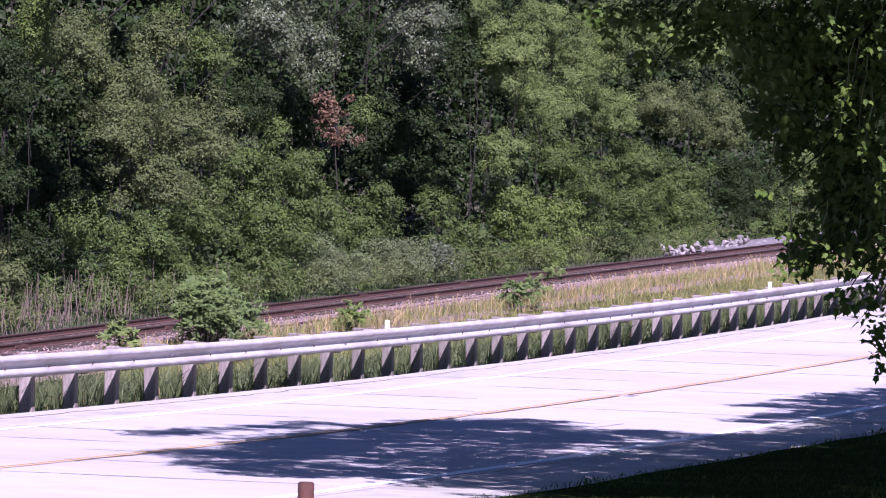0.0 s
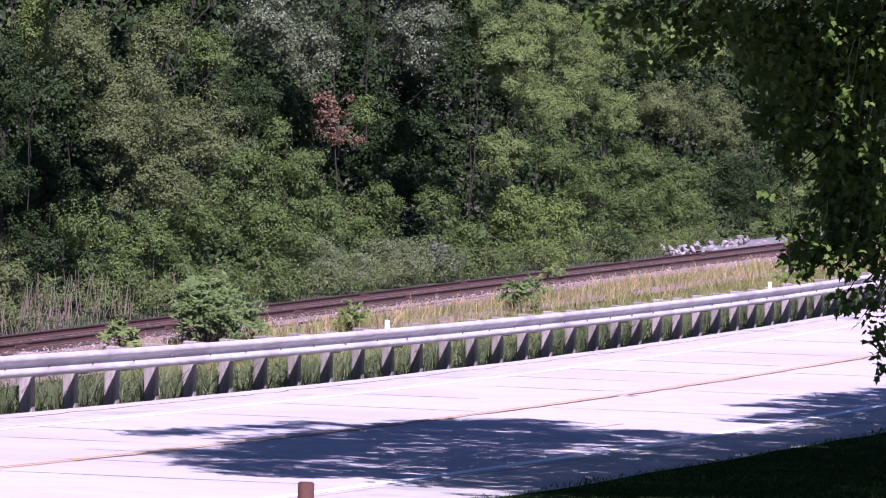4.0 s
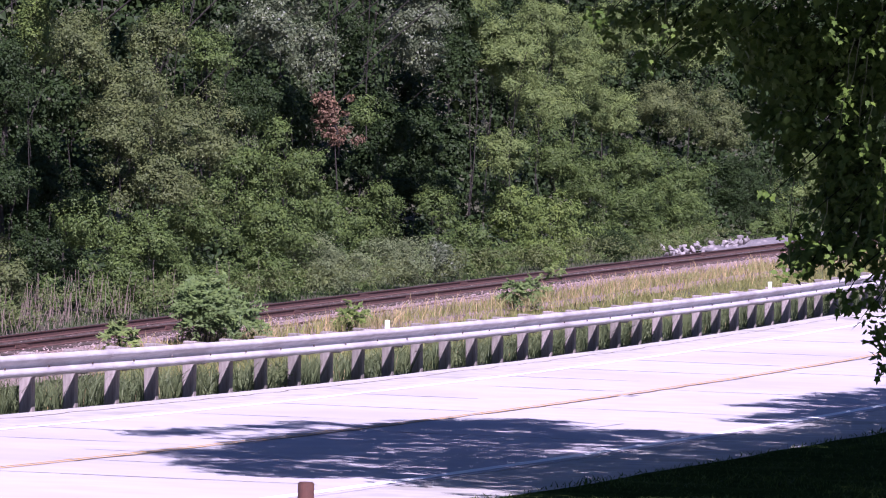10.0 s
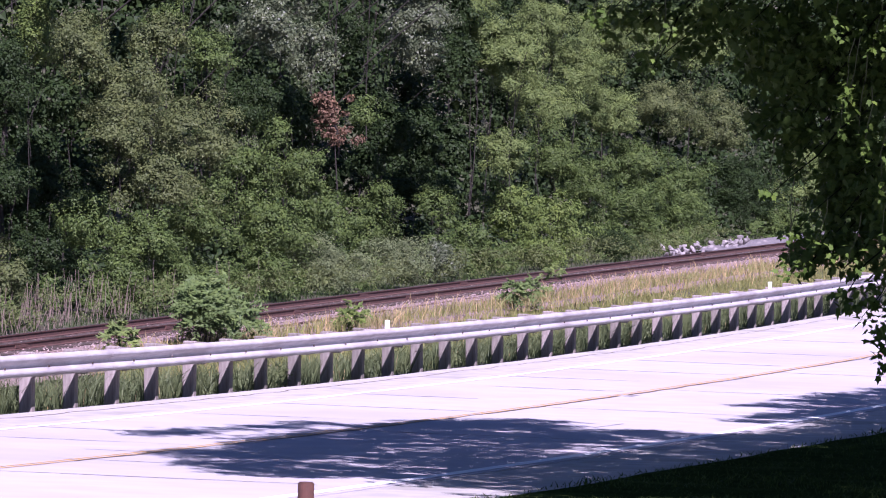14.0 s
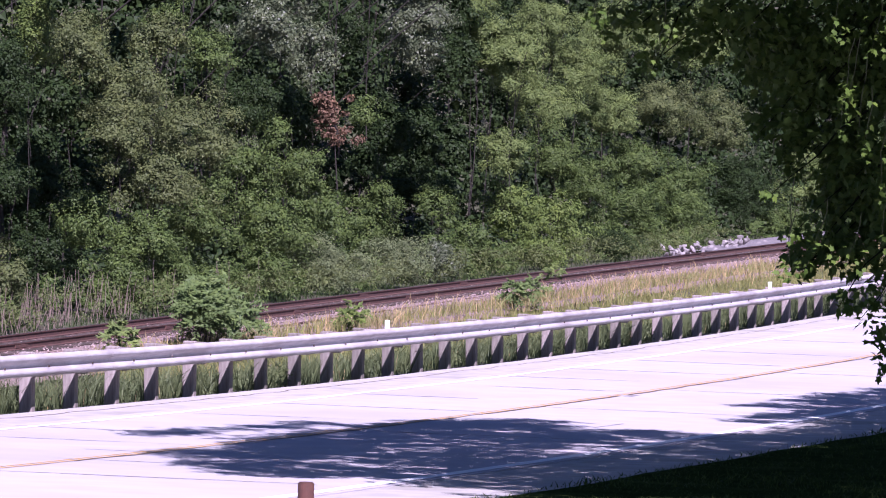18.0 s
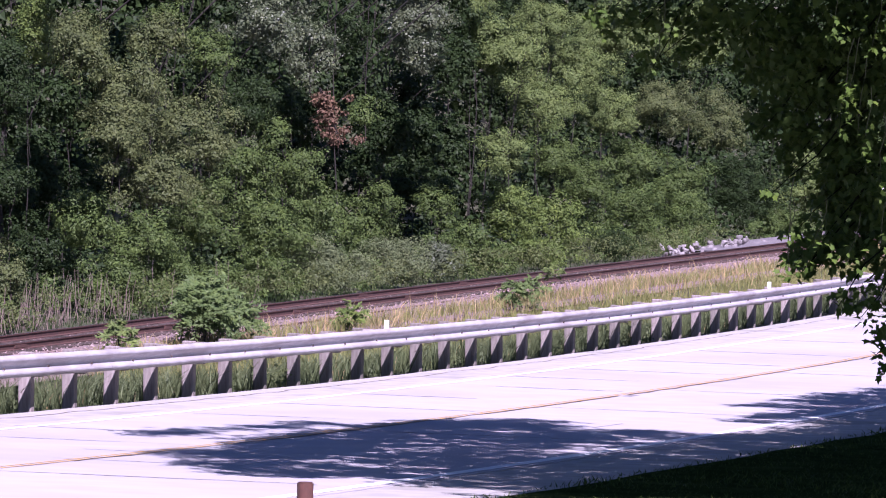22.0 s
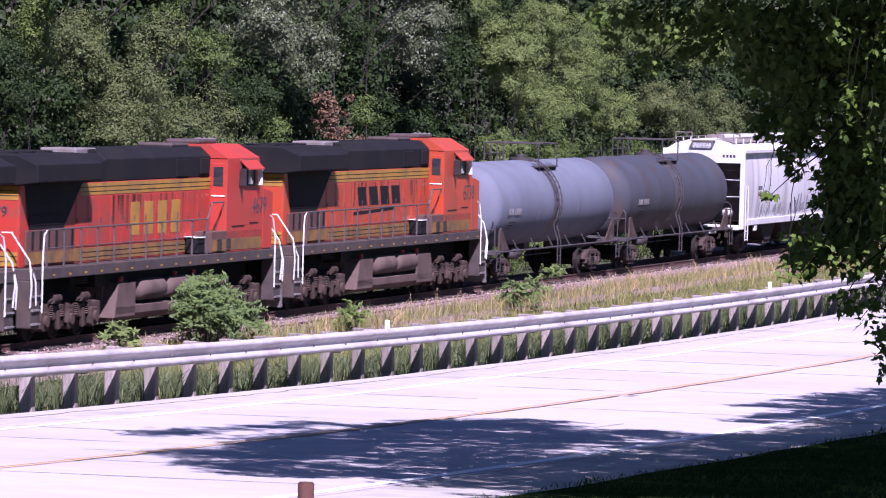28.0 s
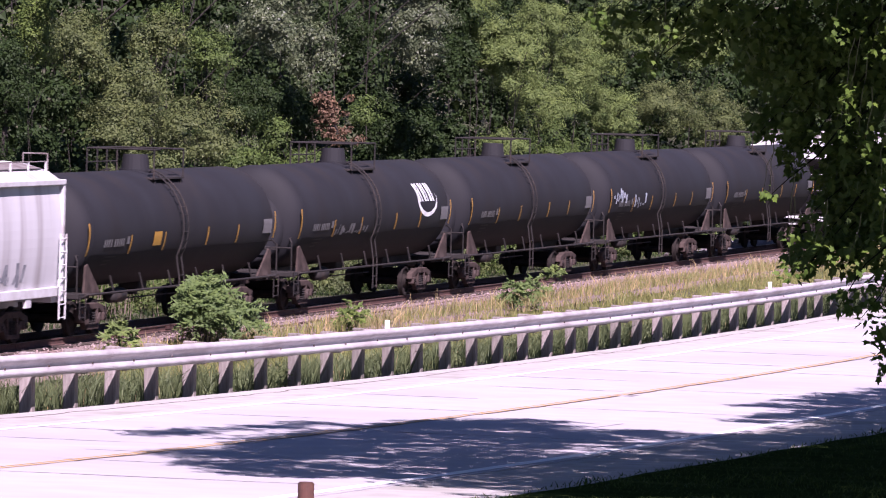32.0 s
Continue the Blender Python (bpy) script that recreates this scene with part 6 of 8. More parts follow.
    for z in (3.7, 3.82, 2.05, 2.18):
        bm = bmesh.new()
        box(bm, 10.156, 10.164, -0.98, 0.98, z, z + 0.018)
        part("pinstripe", bm, M_BLACK, end)
    lettering(number, end, pose(10.165, 0.35, 3.3) @ Euler((radians(90), 0, radians(90))).to_matrix().to_4x4(), 0.36, M_DARK_MARK)
    lettering(number, end, pose(10.165, -0.42, 3.3) @ Euler((radians(90), 0, radians(90))).to_matrix().to_4x4(), 0.36, M_DARK_MARK)
    bm = bmesh.new()
    box(bm, 10.15, 10.21, -0.14, 0.14, 3.62, 4.0, 0.03)
    part("rear_headlight", bm, M_PLOW, loco)
    bm = bmesh.new()
    box(bm, 10.13, 10.3, -0.4, 0.4, 1.92, 2.55, 0.03)
    part("rear_box", bm, M_SILL, loco)
    # cab
    bm = bmesh.new()
    slab(bm, [(-5.3, 1.9), (-5.3, 4.5), (-8.2, 4.5), (-8.65, 3.8), (-8.65, 1.9)], -1.5, 1.5, 0.02)
    cab = part("cab", bm, paint, loco)
    bm = bmesh.new()
    verts = [bm.verts.new(p) for p in ((-5.28, -1.5, 4.49), (-8.25, -1.5, 4.49), (-8.25, 1.5, 4.49), (-5.28, 1.5, 4.49), (-5.28, -0.95, 4.86), (-7.95, -0.95, 4.86), (-7.95, 0.95, 4.86), (-5.28, 0.95, 4.86))]
    for f in ((0, 1, 5, 4), (1, 2, 6, 5), (2, 3, 7, 6), (3, 0, 4, 7), (4, 5, 6, 7), (3, 2, 1, 0)):
        bm.faces.new([verts[i] for i in f])
    bmesh.ops.recalc_face_normals(bm, faces=bm.faces[:])
    part("cab_roof", bm, paint, loco)
    bm = bmesh.new()
    box(bm, -7.4, -5.8, -0.5, 0.5, 4.85, 4.98, 0.05)
    part("air_conditioner", bm, M_SILL, loco)
    bm = bmesh.new()
    for dy in (-0.22, -0.07, 0.08, 0.23):
        rod(bm, (-8.0, dy, 4.95), (-7.5, dy, 4.95), 0.06, 10, 0.03)
    part("horn", bm, M_PLOW, loco)
    for y in (-0.6, 0.6):
        bm = bmesh.new()
        box(bm, -8.22, -7.9, y - 0.34, y + 0.34, 4.59, 4.83, 0.02)
        board = part("number_board", bm, M_BLACK, loco, "black number board with white figures")
        lettering(number, board, pose(-8.226, y, 4.71) @ Euler((radians(90), 0, radians(-90))).to_matrix().to_4x4(), 0.21, M_FADED_WHITE)
    for y0, y1 in ((-1.3, -0.12), (0.12, 1.3)):
        bm = bmesh.new()
        verts = [bm.verts.new(p) for p in ((-8.645, y0, 3.88), (-8.645, y1, 3.88), (-8.285, y1, 4.44), (-8.285, y0, 4.44), (-8.6, y0, 3.88), (-8.6, y1, 3.88), (-8.24, y1, 4.44), (-8.24, y0, 4.44))]
        for f in ((0, 1, 2, 3), (7, 6, 5, 4), (0, 4, 5, 1), (1, 5, 6, 2), (2, 6, 7, 3), (3, 7, 4, 0)):
            bm.faces.new([verts[i] for i in f])
        bmesh.ops.recalc_face_normals(bm, faces=bm.faces[:])
        pane = part("windshield", bm, M_SKY_GLASS if y0 < 0 else M_GLASS, loco, "sloping windshield pane with sky reflection painted in" if y0 < 0 else "dark sloping windshield pane")
        bm = bmesh.new()
        bar(bm, [(-8.66, y0 + 0.2, 3.86), (-8.45, (y0 + y1) / 2, 4.2)], 0.015)
        part("wiper", bm, M_RUBBER, pane)
        bm = bmesh.new()
        bar(bm, [(-8.66, y0, 3.87), (-8.66, y1, 3.87), (-8.3, y1, 4.45), (-8.3, y0, 4.45), (-8.66, y0, 3.87)], 0.03)
        part("gasket", bm, M_RUBBER, pane)
    for s in (-1, 1):
        bm = bmesh.new()
        box(bm, -7.75, -6.5, *sorted((s * 1.495, s * 1.508)), 3.75, 4.4, 0.01)
        window = part("side_window", bm, M_GLASS, loco)
        bm = bmesh.new()
        for x in (-7.78, -7.12, -6.47):
            box(bm, x - 0.03, x + 0.03, *sorted((s * 1.5, s * 1.53)), 3.72, 4.43)
        box(bm, -7.8, -6.45, *sorted((s * 1.5, s * 1.53)), 4.4, 4.45)
        box(bm, -7.8, -6.45, *sorted((s * 1.5, s * 1.53)), 3.7, 3.75)
        part("window_frame", bm, M_SILL, window)
        bm = bmesh.new()
        verts = [bm.verts.new(p) for p in ((-7.85, s * 1.5, 4.46), (-6.4, s * 1.5, 4.46), (-6.4, s * 1.78, 4.2), (-7.85, s * 1.78, 4.2), (-7.85, s * 1.5, 4.43), (-6.4, s * 1.5, 4.43), (-6.4, s * 1.78, 4.17), (-7.85, s * 1.78, 4.17))]
        for f in ((0, 1, 2, 3), (7, 6, 5, 4), (0, 4, 5, 1), (1, 5, 6, 2), (2, 6, 7, 3), (3, 7, 4, 0)):
            bm.faces.new([verts[i] for i in f])
        bmesh.ops.recalc_face_normals(bm, faces=bm.faces[:])
        part("sunshade", bm, paint, loco)
        bm = bmesh.new()
        box(bm, -7.97, -7.93, *sorted((s * 1.56, s * 1.68)), 3.72, 4.25, 0.01)
        part("mirror", bm, M_WHITE_BAR, loco)
        bm = bmesh.new()
        box(bm, -6.38, -6.35, *sorted((s * 1.52, s * 1.72)), 3.72, 4.2, 0.01)
        part("wind_wing", bm, M_GLASS, loco)
        # rear cab door, facing the long hood
        bm = bmesh.new()
        box(bm, -5.305, -5.28, *sorted((s * 1.03, s * 1.44)), 1.95, 4.35, 0.01)
        door = part("cab_door", bm, paint, loco)
        bm = bmesh.new()
        box(bm, -5.285, -5.272, *sorted((s * 1.1, s * 1.38)), 3.72, 4.25, 0.004)
        part("door_window", bm, M_GLASS, door)
        bm = bmesh.new()
        box(bm, -5.285, -5.26, *sorted((s * 1.05, s * 1.45)), 3.44, 3.47)
        part("drip_rail", bm, M_WHITE_BAR, door)
        bm = bmesh.new()
        bar(bm, [(-5.2, s * 1.45, 3.3), (-5.2, s * 1.1, 2.2)], 0.018)
        part("grab_iron", bm, M_SILL, door)
        # lower cab side, with battery boxes and louvres
        lettering(number, cab, pose(-8.3, s * 1.504, 3.12) @ SIDE[s], 0.66, M_DARK_MARK)
        bm = bmesh.new()
        box(bm, -8.6, -4.0, *sorted((s * 1.0, s * 1.5)), 1.92, 2.5, 0.02)
        locker = part("side_locker", bm, M_DIRTY_ORANGE, loco)
        bm = bmesh.new()
        box(bm, -8.5, -4.05, *sorted((s * 1.498, s * 1.508)), 1.96, 2.28)
        part("stripe", bm, M_DULL_YELLOW, locker)
        for x in (-5.7, -4.9):
            bm = bmesh.new()
            for k in range(5):
                box(bm, x, x + 0.42, *sorted((s * 1.5, s * 1.525)), 1.98 + 0.07 * k, 2.02 + 0.07 * k)
            part("louvre", bm, M_SILL, locker)
        bm = bmesh.new()
        box(bm, -8.2, -7.4, *sorted((s * 1.5, s * 1.515)), 2.66, 2.69)
        box(bm, -6.9, -5.8, *sorted((s * 1.5, s * 1.515)), 2.6, 2.63)
        part("panel_seam", bm, M_BLACK, locker)
    # nose
    bm = bmesh.new()
    verts = [bm.verts.new(p) for p in ((-8.64, -1.5, 1.9), (-9.55, -1.5, 1.9), (-9.6, -1.5, 3.5), (-8.64, -1.5, 3.62),
                                       (-8.64, 1.5, 1.9), (-9.55, 1.5, 1.9), (-9.6, 1.5, 3.5), (-8.64, 1.5, 3.62), (-9.62, 0, 3.82), (-8.64, 0, 3.86))]
    for f in ((0, 1, 2, 3), (7, 6, 5, 4), (1, 5, 6, 8, 2), (3, 2, 8, 9), (9, 8, 6, 7), (0, 4, 5, 1), (0, 3, 9, 7, 4)):
        bm.faces.new([verts[i] for i in f])
    bmesh.ops.recalc_face_normals(bm, faces=bm.faces[:])
    bmesh.ops.bevel(bm, geom=bm.edges[:], offset=0.04, segments=2, affect="EDGES")
    nose = part("nose", bm, paint, loco)
    bm = bmesh.new()
    for s in (-1, 1):
        verts = [bm.verts.new(p) for p in ((-9.5, s * 1.3, 3.545), (-9.5, s * 0.2, 3.80), (-8.75, s * 0.2, 3.835), (-8.75, s * 1.35, 3.64))]
        bm.faces.new(verts if s < 0 else list(reversed(verts)))
    bmesh.ops.solidify(bm, geom=bm.faces[:], thickness=-0.012)
    part("antiglare_panel", bm, M_SILL, nose)
    bm = bmesh.new()
    box(bm, -9.65, -9.6, -0.21, 0.13, 3.26, 3.68, 0.03)
    light = part("headlight", bm, M_PLOW, nose)
    for z in (3.37, 3.56):
        bm = bmesh.new()
        rod(bm, (-9.672, -0.04, z), (-9.64, -0.04, z), 0.085, 14)
        part("lens", bm, M_LAMP, light)
    bm = bmesh.new()
    box(bm, -9.635, -9.6, 0.36, 0.66, 3.2, 3.52, 0.05)
    part("nose_window", bm, M_GLASS, nose)
    # a bow-shaped yellow emblem edged in black, with plain dark bars
    def bow(y, edge):
        swell = math.exp(-(y / 0.85) ** 2)
        return (2.97 + 0.27 * swell) if edge > 0 else (2.62 - 0.26 * swell)
    steps = [-1.46 + 2.92 * i / 40 for i in range(41)]
    for name, lo, hi, mat, x in (("emblem", lambda y: bow(y, -1), lambda y: bow(y, 1), M_YELLOW, -9.606), ("emblem_band", lambda y: 2.06 - 0.1 * math.exp(-(y / 0.7) ** 2), lambda y: 2.24 - 0.1 * math.exp(-(y / 0.7) ** 2), M_YELLOW, -9.606),
                                 ("emblem_edge", lambda y: bow(y, 1), lambda y: bow(y, 1) + 0.02, M_BLACK, -9.609), ("emblem_edge", lambda y: bow(y, -1) - 0.009, lambda y: bow(y, -1), M_BLACK, -9.609),
                                 ("emblem_edge", lambda y: 2.24 - 0.1 * math.exp(-(y / 0.7) ** 2), lambda y: 2.265 - 0.1 * math.exp(-(y / 0.7) ** 2), M_BLACK, -9.609)):
        bm = bmesh.new()
        rows = [[bm.verts.new((x - 0.012 * k, y, z)) for k in (0, 1) for z in (lo(y), hi(y))] for y in steps]
        for p, q in zip(rows, rows[1:]):
            bm.faces.new((p[2], p[3], q[3], q[2]))
            bm.faces.new((p[3], p[1], q[1], q[3]))
            bm.faces.new((p[0], p[2], q[2], q[0]))
        bmesh.ops.recalc_face_normals(bm, faces=bm.faces[:])
        part(name, bm, mat, nose)
    for y0, y1 in ((-1.44, -1.0), (1.0, 1.44)):
        for z in (2.73, 2.84):
            bm = bmesh.new()
            box(bm, -9.625, -9.6, y0, y1, z, z + 0.022)
            part("emblem_line", bm, M_BLACK, nose)
    for y in (-0.74, -0.27, 0.25, 0.72):
        bm = bmesh.new()
        slab(bm, [(-9.632, 2.68), (-9.6, 2.68), (-9.6, 3.0), (-9.632, 3.0)], y - 0.16, y + 0.16)
        part("emblem_block", bm, M_BLACK, nose)
    bm = bmesh.new()
    box(bm, -9.62, -9.6, -0.75, 0.75, 1.95, 2.0)
    part("emblem_line", bm, M_BLACK, nose)
    # soot washed down the hood from the roof
    rng = random.Random(int(number))
    for s in (-1, 1):
        for k in range(26):
            x = rng.uniform(-5.0, 3.3) if k < 14 else rng.gauss(2.6, 0.9)
            if x > 3.3:
                continue
            w, z0 = rng.uniform(0.04, 0.2), rng.uniform(2.35, 3.3)
            bm = bmesh.new()
            slab(bm, [(x, 3.6), (x + w, 3.6), (x + w * 0.8, (3.6 + z0) / 2), (x + w * 0.55, z0), (x + w * 0.3, z0 + 0.1), (x + w * 0.1, (3.6 + z0) / 2)], *sorted((s * 1.013, s * 1.017)))
            part("soot_streak", bm, M_SOOT, loco)
    # front platform, steps, plow
    bm = bmesh.new()
    box(bm, -10.75, -10.25, -1.2, 1.2, 1.55, 1.72, 0.03)
    box(bm, -10.72, -10.6, -0.8, 0.8, 1.72, 1.95, 0.02)
    part("anticlimber", bm, M_UNDER, loco)
    bm = bmesh.new()
    box(bm, -10.7, -10.3, -1.5, 1.5, 0.9, 1.55, 0.04)
    part("pilot", bm, M_UNDER, loco)
    bm = bmesh.new()
    outline = [(-10.65, -1.5), (-10.98, -0.55), (-10.98, 0.55), (-10.65, 1.5), (-10.45, 1.5), (-10.7, 0.5), (-10.7, -0.5), (-10.45, -1.5)]
    lo = [bm.verts.new((x - 0.06, y, 0.2)) for x, y in outline]
    hi = [bm.verts.new((x, y, 0.82)) for x, y in outline]
    for i in range(8):
        bm.faces.new((lo[i], lo[(i + 1) % 8], hi[(i + 1) % 8], hi[i]))
    for i in ((0, 1, 6, 7), (1, 2, 5, 6), (2, 3, 4, 5)):
        bm.faces.new([hi[k] for k in i])
        bm.faces.new([lo[k] for k in reversed(i)])
    bmesh.ops.recalc_face_normals(bm, faces=bm.faces[:])
    part("plow", bm, M_PLOW, loco, "scuffed grey snow plow")
    for y in (-0.8, 0.8):
        bm = bmesh.new()
        rod(bm, (-10.5, y, 2.06), (-10.36, y, 2.06), 0.14, 16)
        pod = part("ditch_light", bm, M_PLOW, loco)
        bm = bmesh.new()
        rod(bm, (-10.515, y, 2.06), (-10.49, y, 2.06), 0.1, 16)
        part("lens", bm, M_LAMP, pod)
        bm = bmesh.new()
        box(bm, -10.48, -10.38, y - 0.05, y + 0.05, 1.72, 1.95)
        part("bracket", bm, M_SILL, pod)
        # grey corner panels with a pale edge, and hose brackets
        bm = bmesh.new()
        slab(bm, [(-10.74, 0.95), (-10.7, 0.95), (-10.7, 1.5), (-10.74, 1.42)], *sorted((y * 0.75, y * 1.75)), 0.01)
        panel = part("pilot_panel", bm, M_SILL, loco)
        bm = bmesh.new()
        box(bm, -10.78, -10.74, *sorted((y * 0.8, y * 1.3)), 0.98, 1.01)
        part("panel_edge", bm, M_PLOW, panel)
        bm = bmesh.new()
        for k in range(3):
            box(bm, -10.77, -10.74, y * 1.1 + 0.09 * k - 0.12, y * 1.1 + 0.09 * k - 0.07, 1.15, 1.25)
        part("hose_fitting", bm, M_PLOW, panel)["kind"] = "stuff"
    bm = bmesh.new()
    bar(bm, [(-10.74, 0.44, 1.66), (-10.82, 0.42, 1.42), (-10.84, 0.3, 1.36), (-10.84, 0.05, 1.52), (-10.82, -0.1, 1.54), (-10.84, -0.2, 1.3), (-10.84, -0.32, 1.12), (-10.84, -0.4, 1.2), (-10.82, -0.34, 1.42), (-10.74, -0.3, 1.64)], 0.028)
    part("jumper_cable", bm, M_YELLOW_HOSE, loco, "yellow jumper cable")
    for y in (-0.3, 0.44):
        bm = bmesh.new()
        box(bm, -10.8, -10.72, y - 0.1, y + 0.1, 1.62, 1.72, 0.02)
        part("cable_plug", bm, M_WHITE_BAR, loco)
    bm = bmesh.new()
    rod(bm, (-10.74, -0.55, 1.6), (-10.84, -0.55, 1.6), 0.1, 12)
    part("red_signal", bm, M_RED, loco, "round red marker")
    bm = bmesh.new()
    box(bm, -10.8, -10.7, -0.28, 0.28, 0.78, 1.2, 0.04)
    part("coupler_pocket", bm, M_RUST, loco)
    bm = bmesh.new()
    for y in (-1.05, -0.95, -0.85, 0.85, 0.95, 1.05):
        bar(bm, [(-10.72, y, 1.2), (-10.86, y, 0.85), (-10.84, y, 0.5)], 0.022)
    part("air_hose", bm, M_RUBBER, loco)["kind"] = "stuff"
    for y0, y1, low in ((0.5, -0.1, 0.42), (-0.42, -0.75, 0.5), (0.62, 0.95, 0.55)):
        bm = bmesh.new()
        bar(bm, [(-10.74, y0, 1.15), (-10.98, y0 * 0.9, 0.85), (-11.08, (y0 + y1) / 2, low), (-11.06, y1, low + 0.12), (-11.0, y1, low + 0.35)], 0.032, 7)
        part("brake_hose", bm, M_RUBBER, loco, "black rubber brake hose")
    for y in (-0.36, 0.36):
        bm = bmesh.new()
        box(bm, -10.8, -10.7, y - 0.08, y + 0.08, 0.95, 1.45, 0.02)
        part("buffer_bracket", bm, M_UNDER, loco)
    for s in (-1, 1):
        bm = bmesh.new()
        for y in (0.55, 0.75):
            bar(bm, [(-10.45, s * y, 1.72), (-10.45, s * y, 2.86)], 0.022)
        bar(bm, [(-10.45, s * 1.0, 2.86), (-10.45, s * 0.5, 2.86)], 0.022)
        part("platform_rail", bm, M_YELLOW, loco)
    bm = bmesh.new()
    box(bm, -9.75, -9.62, -0.62, 0.62, 1.92, 2.12, 0.02)
    part("nose_step", bm, paint, loco)
    # corner steps with white handrails, and walkway rails
    for x, way in ((-10.15, -1), (10.2, 1)):
        for s in (-1, 1):
            bm = bmesh.new()
            box(bm, x - 0.35, x + 0.35, *sorted((s * 1.12, s * 1.5)), 0.42, 1.62, 0.03)
            steps = part("step_well", bm, M_SILL, loco)
            for z in (0.5, 0.85, 1.2):
                bm = bmesh.new()
                box(bm, x - 0.28, x + 0.28, *sorted((s * 1.48, s * 1.55)), z, z + 0.05)
                part("step", bm, M_PLOW, steps)
            bm = bmesh.new()
            bar(bm, [(x + way * 0.42, s * 1.52, 0.95), (x + way * 0.42, s * 1.55, 1.5), (x + way * 0.3, s * 1.45, 2.1), (x + way * 0.3, s * 0.95, 2.8), (x + way * 0.3, s * 0.7, 2.8)], 0.015)
            part("handrail", bm, M_WHITE_BAR, loco, "white bent step handrail")
            bm = bmesh.new()
            bar(bm, [(x - way * 0.4, s * 1.54, 0.8), (x - way * 0.4, s * 1.54, 2.2), (x - way * 0.55, s * 1.52, 2.75), (x - way * 0.8, s * 1.5, 2.85)], 0.015)
            part("handrail", bm, M_WHITE_BAR, loco, "white bent step handrail")
            bm = bmesh.new()
            bar(bm, [(x + way * 0.1, s * 1.56, 1.0), (x + way * 0.2, s * 1.58, 1.6), (x + way * 0.3, s * 1.5, 1.9)], 0.014)
            part("handrail", bm, M_WHITE_BAR, loco)
    for s in (-1, 1):
        bm = bmesh.new()
        bar(bm, [(-5.0, s * 1.5, 3.3), (-4.0, s * 1.5, 3.3), (-3.6, s * 1.5, 2.86), (9.4, s * 1.5, 2.86)], 0.022)
        part("walkway_rail", bm, M_GREY_BAR, loco)
        bm = bmesh.new()
        bar(bm, [(-3.6, s * 1.5, 2.4), (9.4, s * 1.5, 2.4)], 0.012, 4)
        part("chain_rail", bm, M_GREY_BAR, loco)
        for k in range(11):
            bm = bmesh.new()
            x = -3.6 + 1.3 * k
            box(bm, x - 0.022, x + 0.022, s * 1.5 - 0.02, s * 1.5 + 0.02, 1.9, 2.86)
            part("stanchion", bm, M_GREY_BAR, loco)
        bm = bmesh.new()
        box(bm, -3.75, -3.1, *sorted((s * 1.05, s * 1.4)), 1.92, 2.35, 0.03)
        box_ = part("equipment_box", bm, M_BLACK, loco)
        bm = bmesh.new()
        box(bm, -3.78, -3.07, *sorted((s * 1.03, s * 1.43)), 2.35, 2.38)
        part("box_lid", bm, M_WHITE_BAR, box_)
    # fuel tank
    bm = bmesh.new()
    if tanks:
        prism(bm, [(-1.0, 0.3), (1.0, 0.3), (1.38, 0.5), (1.38, 0.72), (1.0, 0.74), (1.0, 1.35), (-1.0, 1.35), (-1.0, 0.74), (-1.38, 0.72), (-1.38, 0.5)], -4.6, 3.6, 0.02)
        for x0, x1 in ((-4.75, -2.9), (2.0, 3.75)):
            slab(bm, [(x0 if x0 < 0 else x0, 0.42), (x1, 0.42), (x1 - (0.35 if x0 > 0 else 0), 1.34), (x0 + (0.35 if x0 < 0 else 0), 1.34)], -1.38, 1.38, 0.03)
        part("fuel_tank", bm, M_FUEL, loco)
        for s in (-1, 1):
            for x0, x1 in ((-2.75, -0.65), (-0.45, 1.7)):
                bm = bmesh.new()
                lathe_x(bm, [(x0, 0.1), (x0 + 0.06, 0.24), (x0 + 0.18, 0.29), (x1 - 0.18, 0.29), (x1 - 0.06, 0.24), (x1, 0.1)], 20, s * 1.22, 1.1)
                part("air_reservoir", bm, M_FUEL, loco, smooth=True)
    else:
        prism(bm, [(-1.0, 0.3), (1.0, 0.3), (1.42, 0.62), (1.42, 1.12), (1.3, 1.3), (-1.3, 1.3), (-1.42, 1.12), (-1.42, 0.62)], -3.9, 4.5, 0.03)
        part("fuel_tank", bm, M_FUEL, loco)
    for s in (-1, 1):
        for x in (-3.2, -1.6, 2.9):
            bm = bmesh.new()
            rod(bm, (x, s * 1.25, 1.3), (x, s * 1.25, 1.48), 0.07, 10)
            part("filler_cap", bm, M_RED, loco)
        bm = bmesh.new()
        rod(bm, (-4.5, s * 1.2, 1.05), (-3.4, s * 1.2, 1.05), 0.16, 14)
        part("air_filter", bm, M_TRUCK, loco)
        bm = bmesh.new()
        for k in range(3):
            bar(bm, [(4.7, s * 0.95, 1.5 - 0.06 * k), (6.2, s * 1.0, 1.5 - 0.06 * k), (6.6, s * 1.0, 1.15), (8.6, s * 0.9, 1.25)], 0.025, 5)
        part("pipework", bm, M_UNDER, loco)["kind"] = "stuff"
    # the maker's big side mark as plain blocks
    for s in (-1, 1):
        if brand == "old":
            for k in range(4):
                bm = bmesh.new()
                x = -2.65 + 1.14 * k
                box(bm, x, x + 0.72, *sorted((s * 1.012, s * 1.02)), 2.52, 3.4, 0.004)
                part("side_mark", bm, M_YELLOW, loco)
        else:
            for k in range(4):
                bm = bmesh.new()
                x = -2.1 + 1.22 * k
                tilt = 0.2 * s
                slab(bm, [(x, 2.9), (x + 0.9, 2.9), (x + 0.9 + tilt, 3.46), (x + tilt, 3.46)], *sorted((s * 1.012, s * 1.02)))
                part("side_mark", bm, M_BLACK, loco)
            bm = bmesh.new()
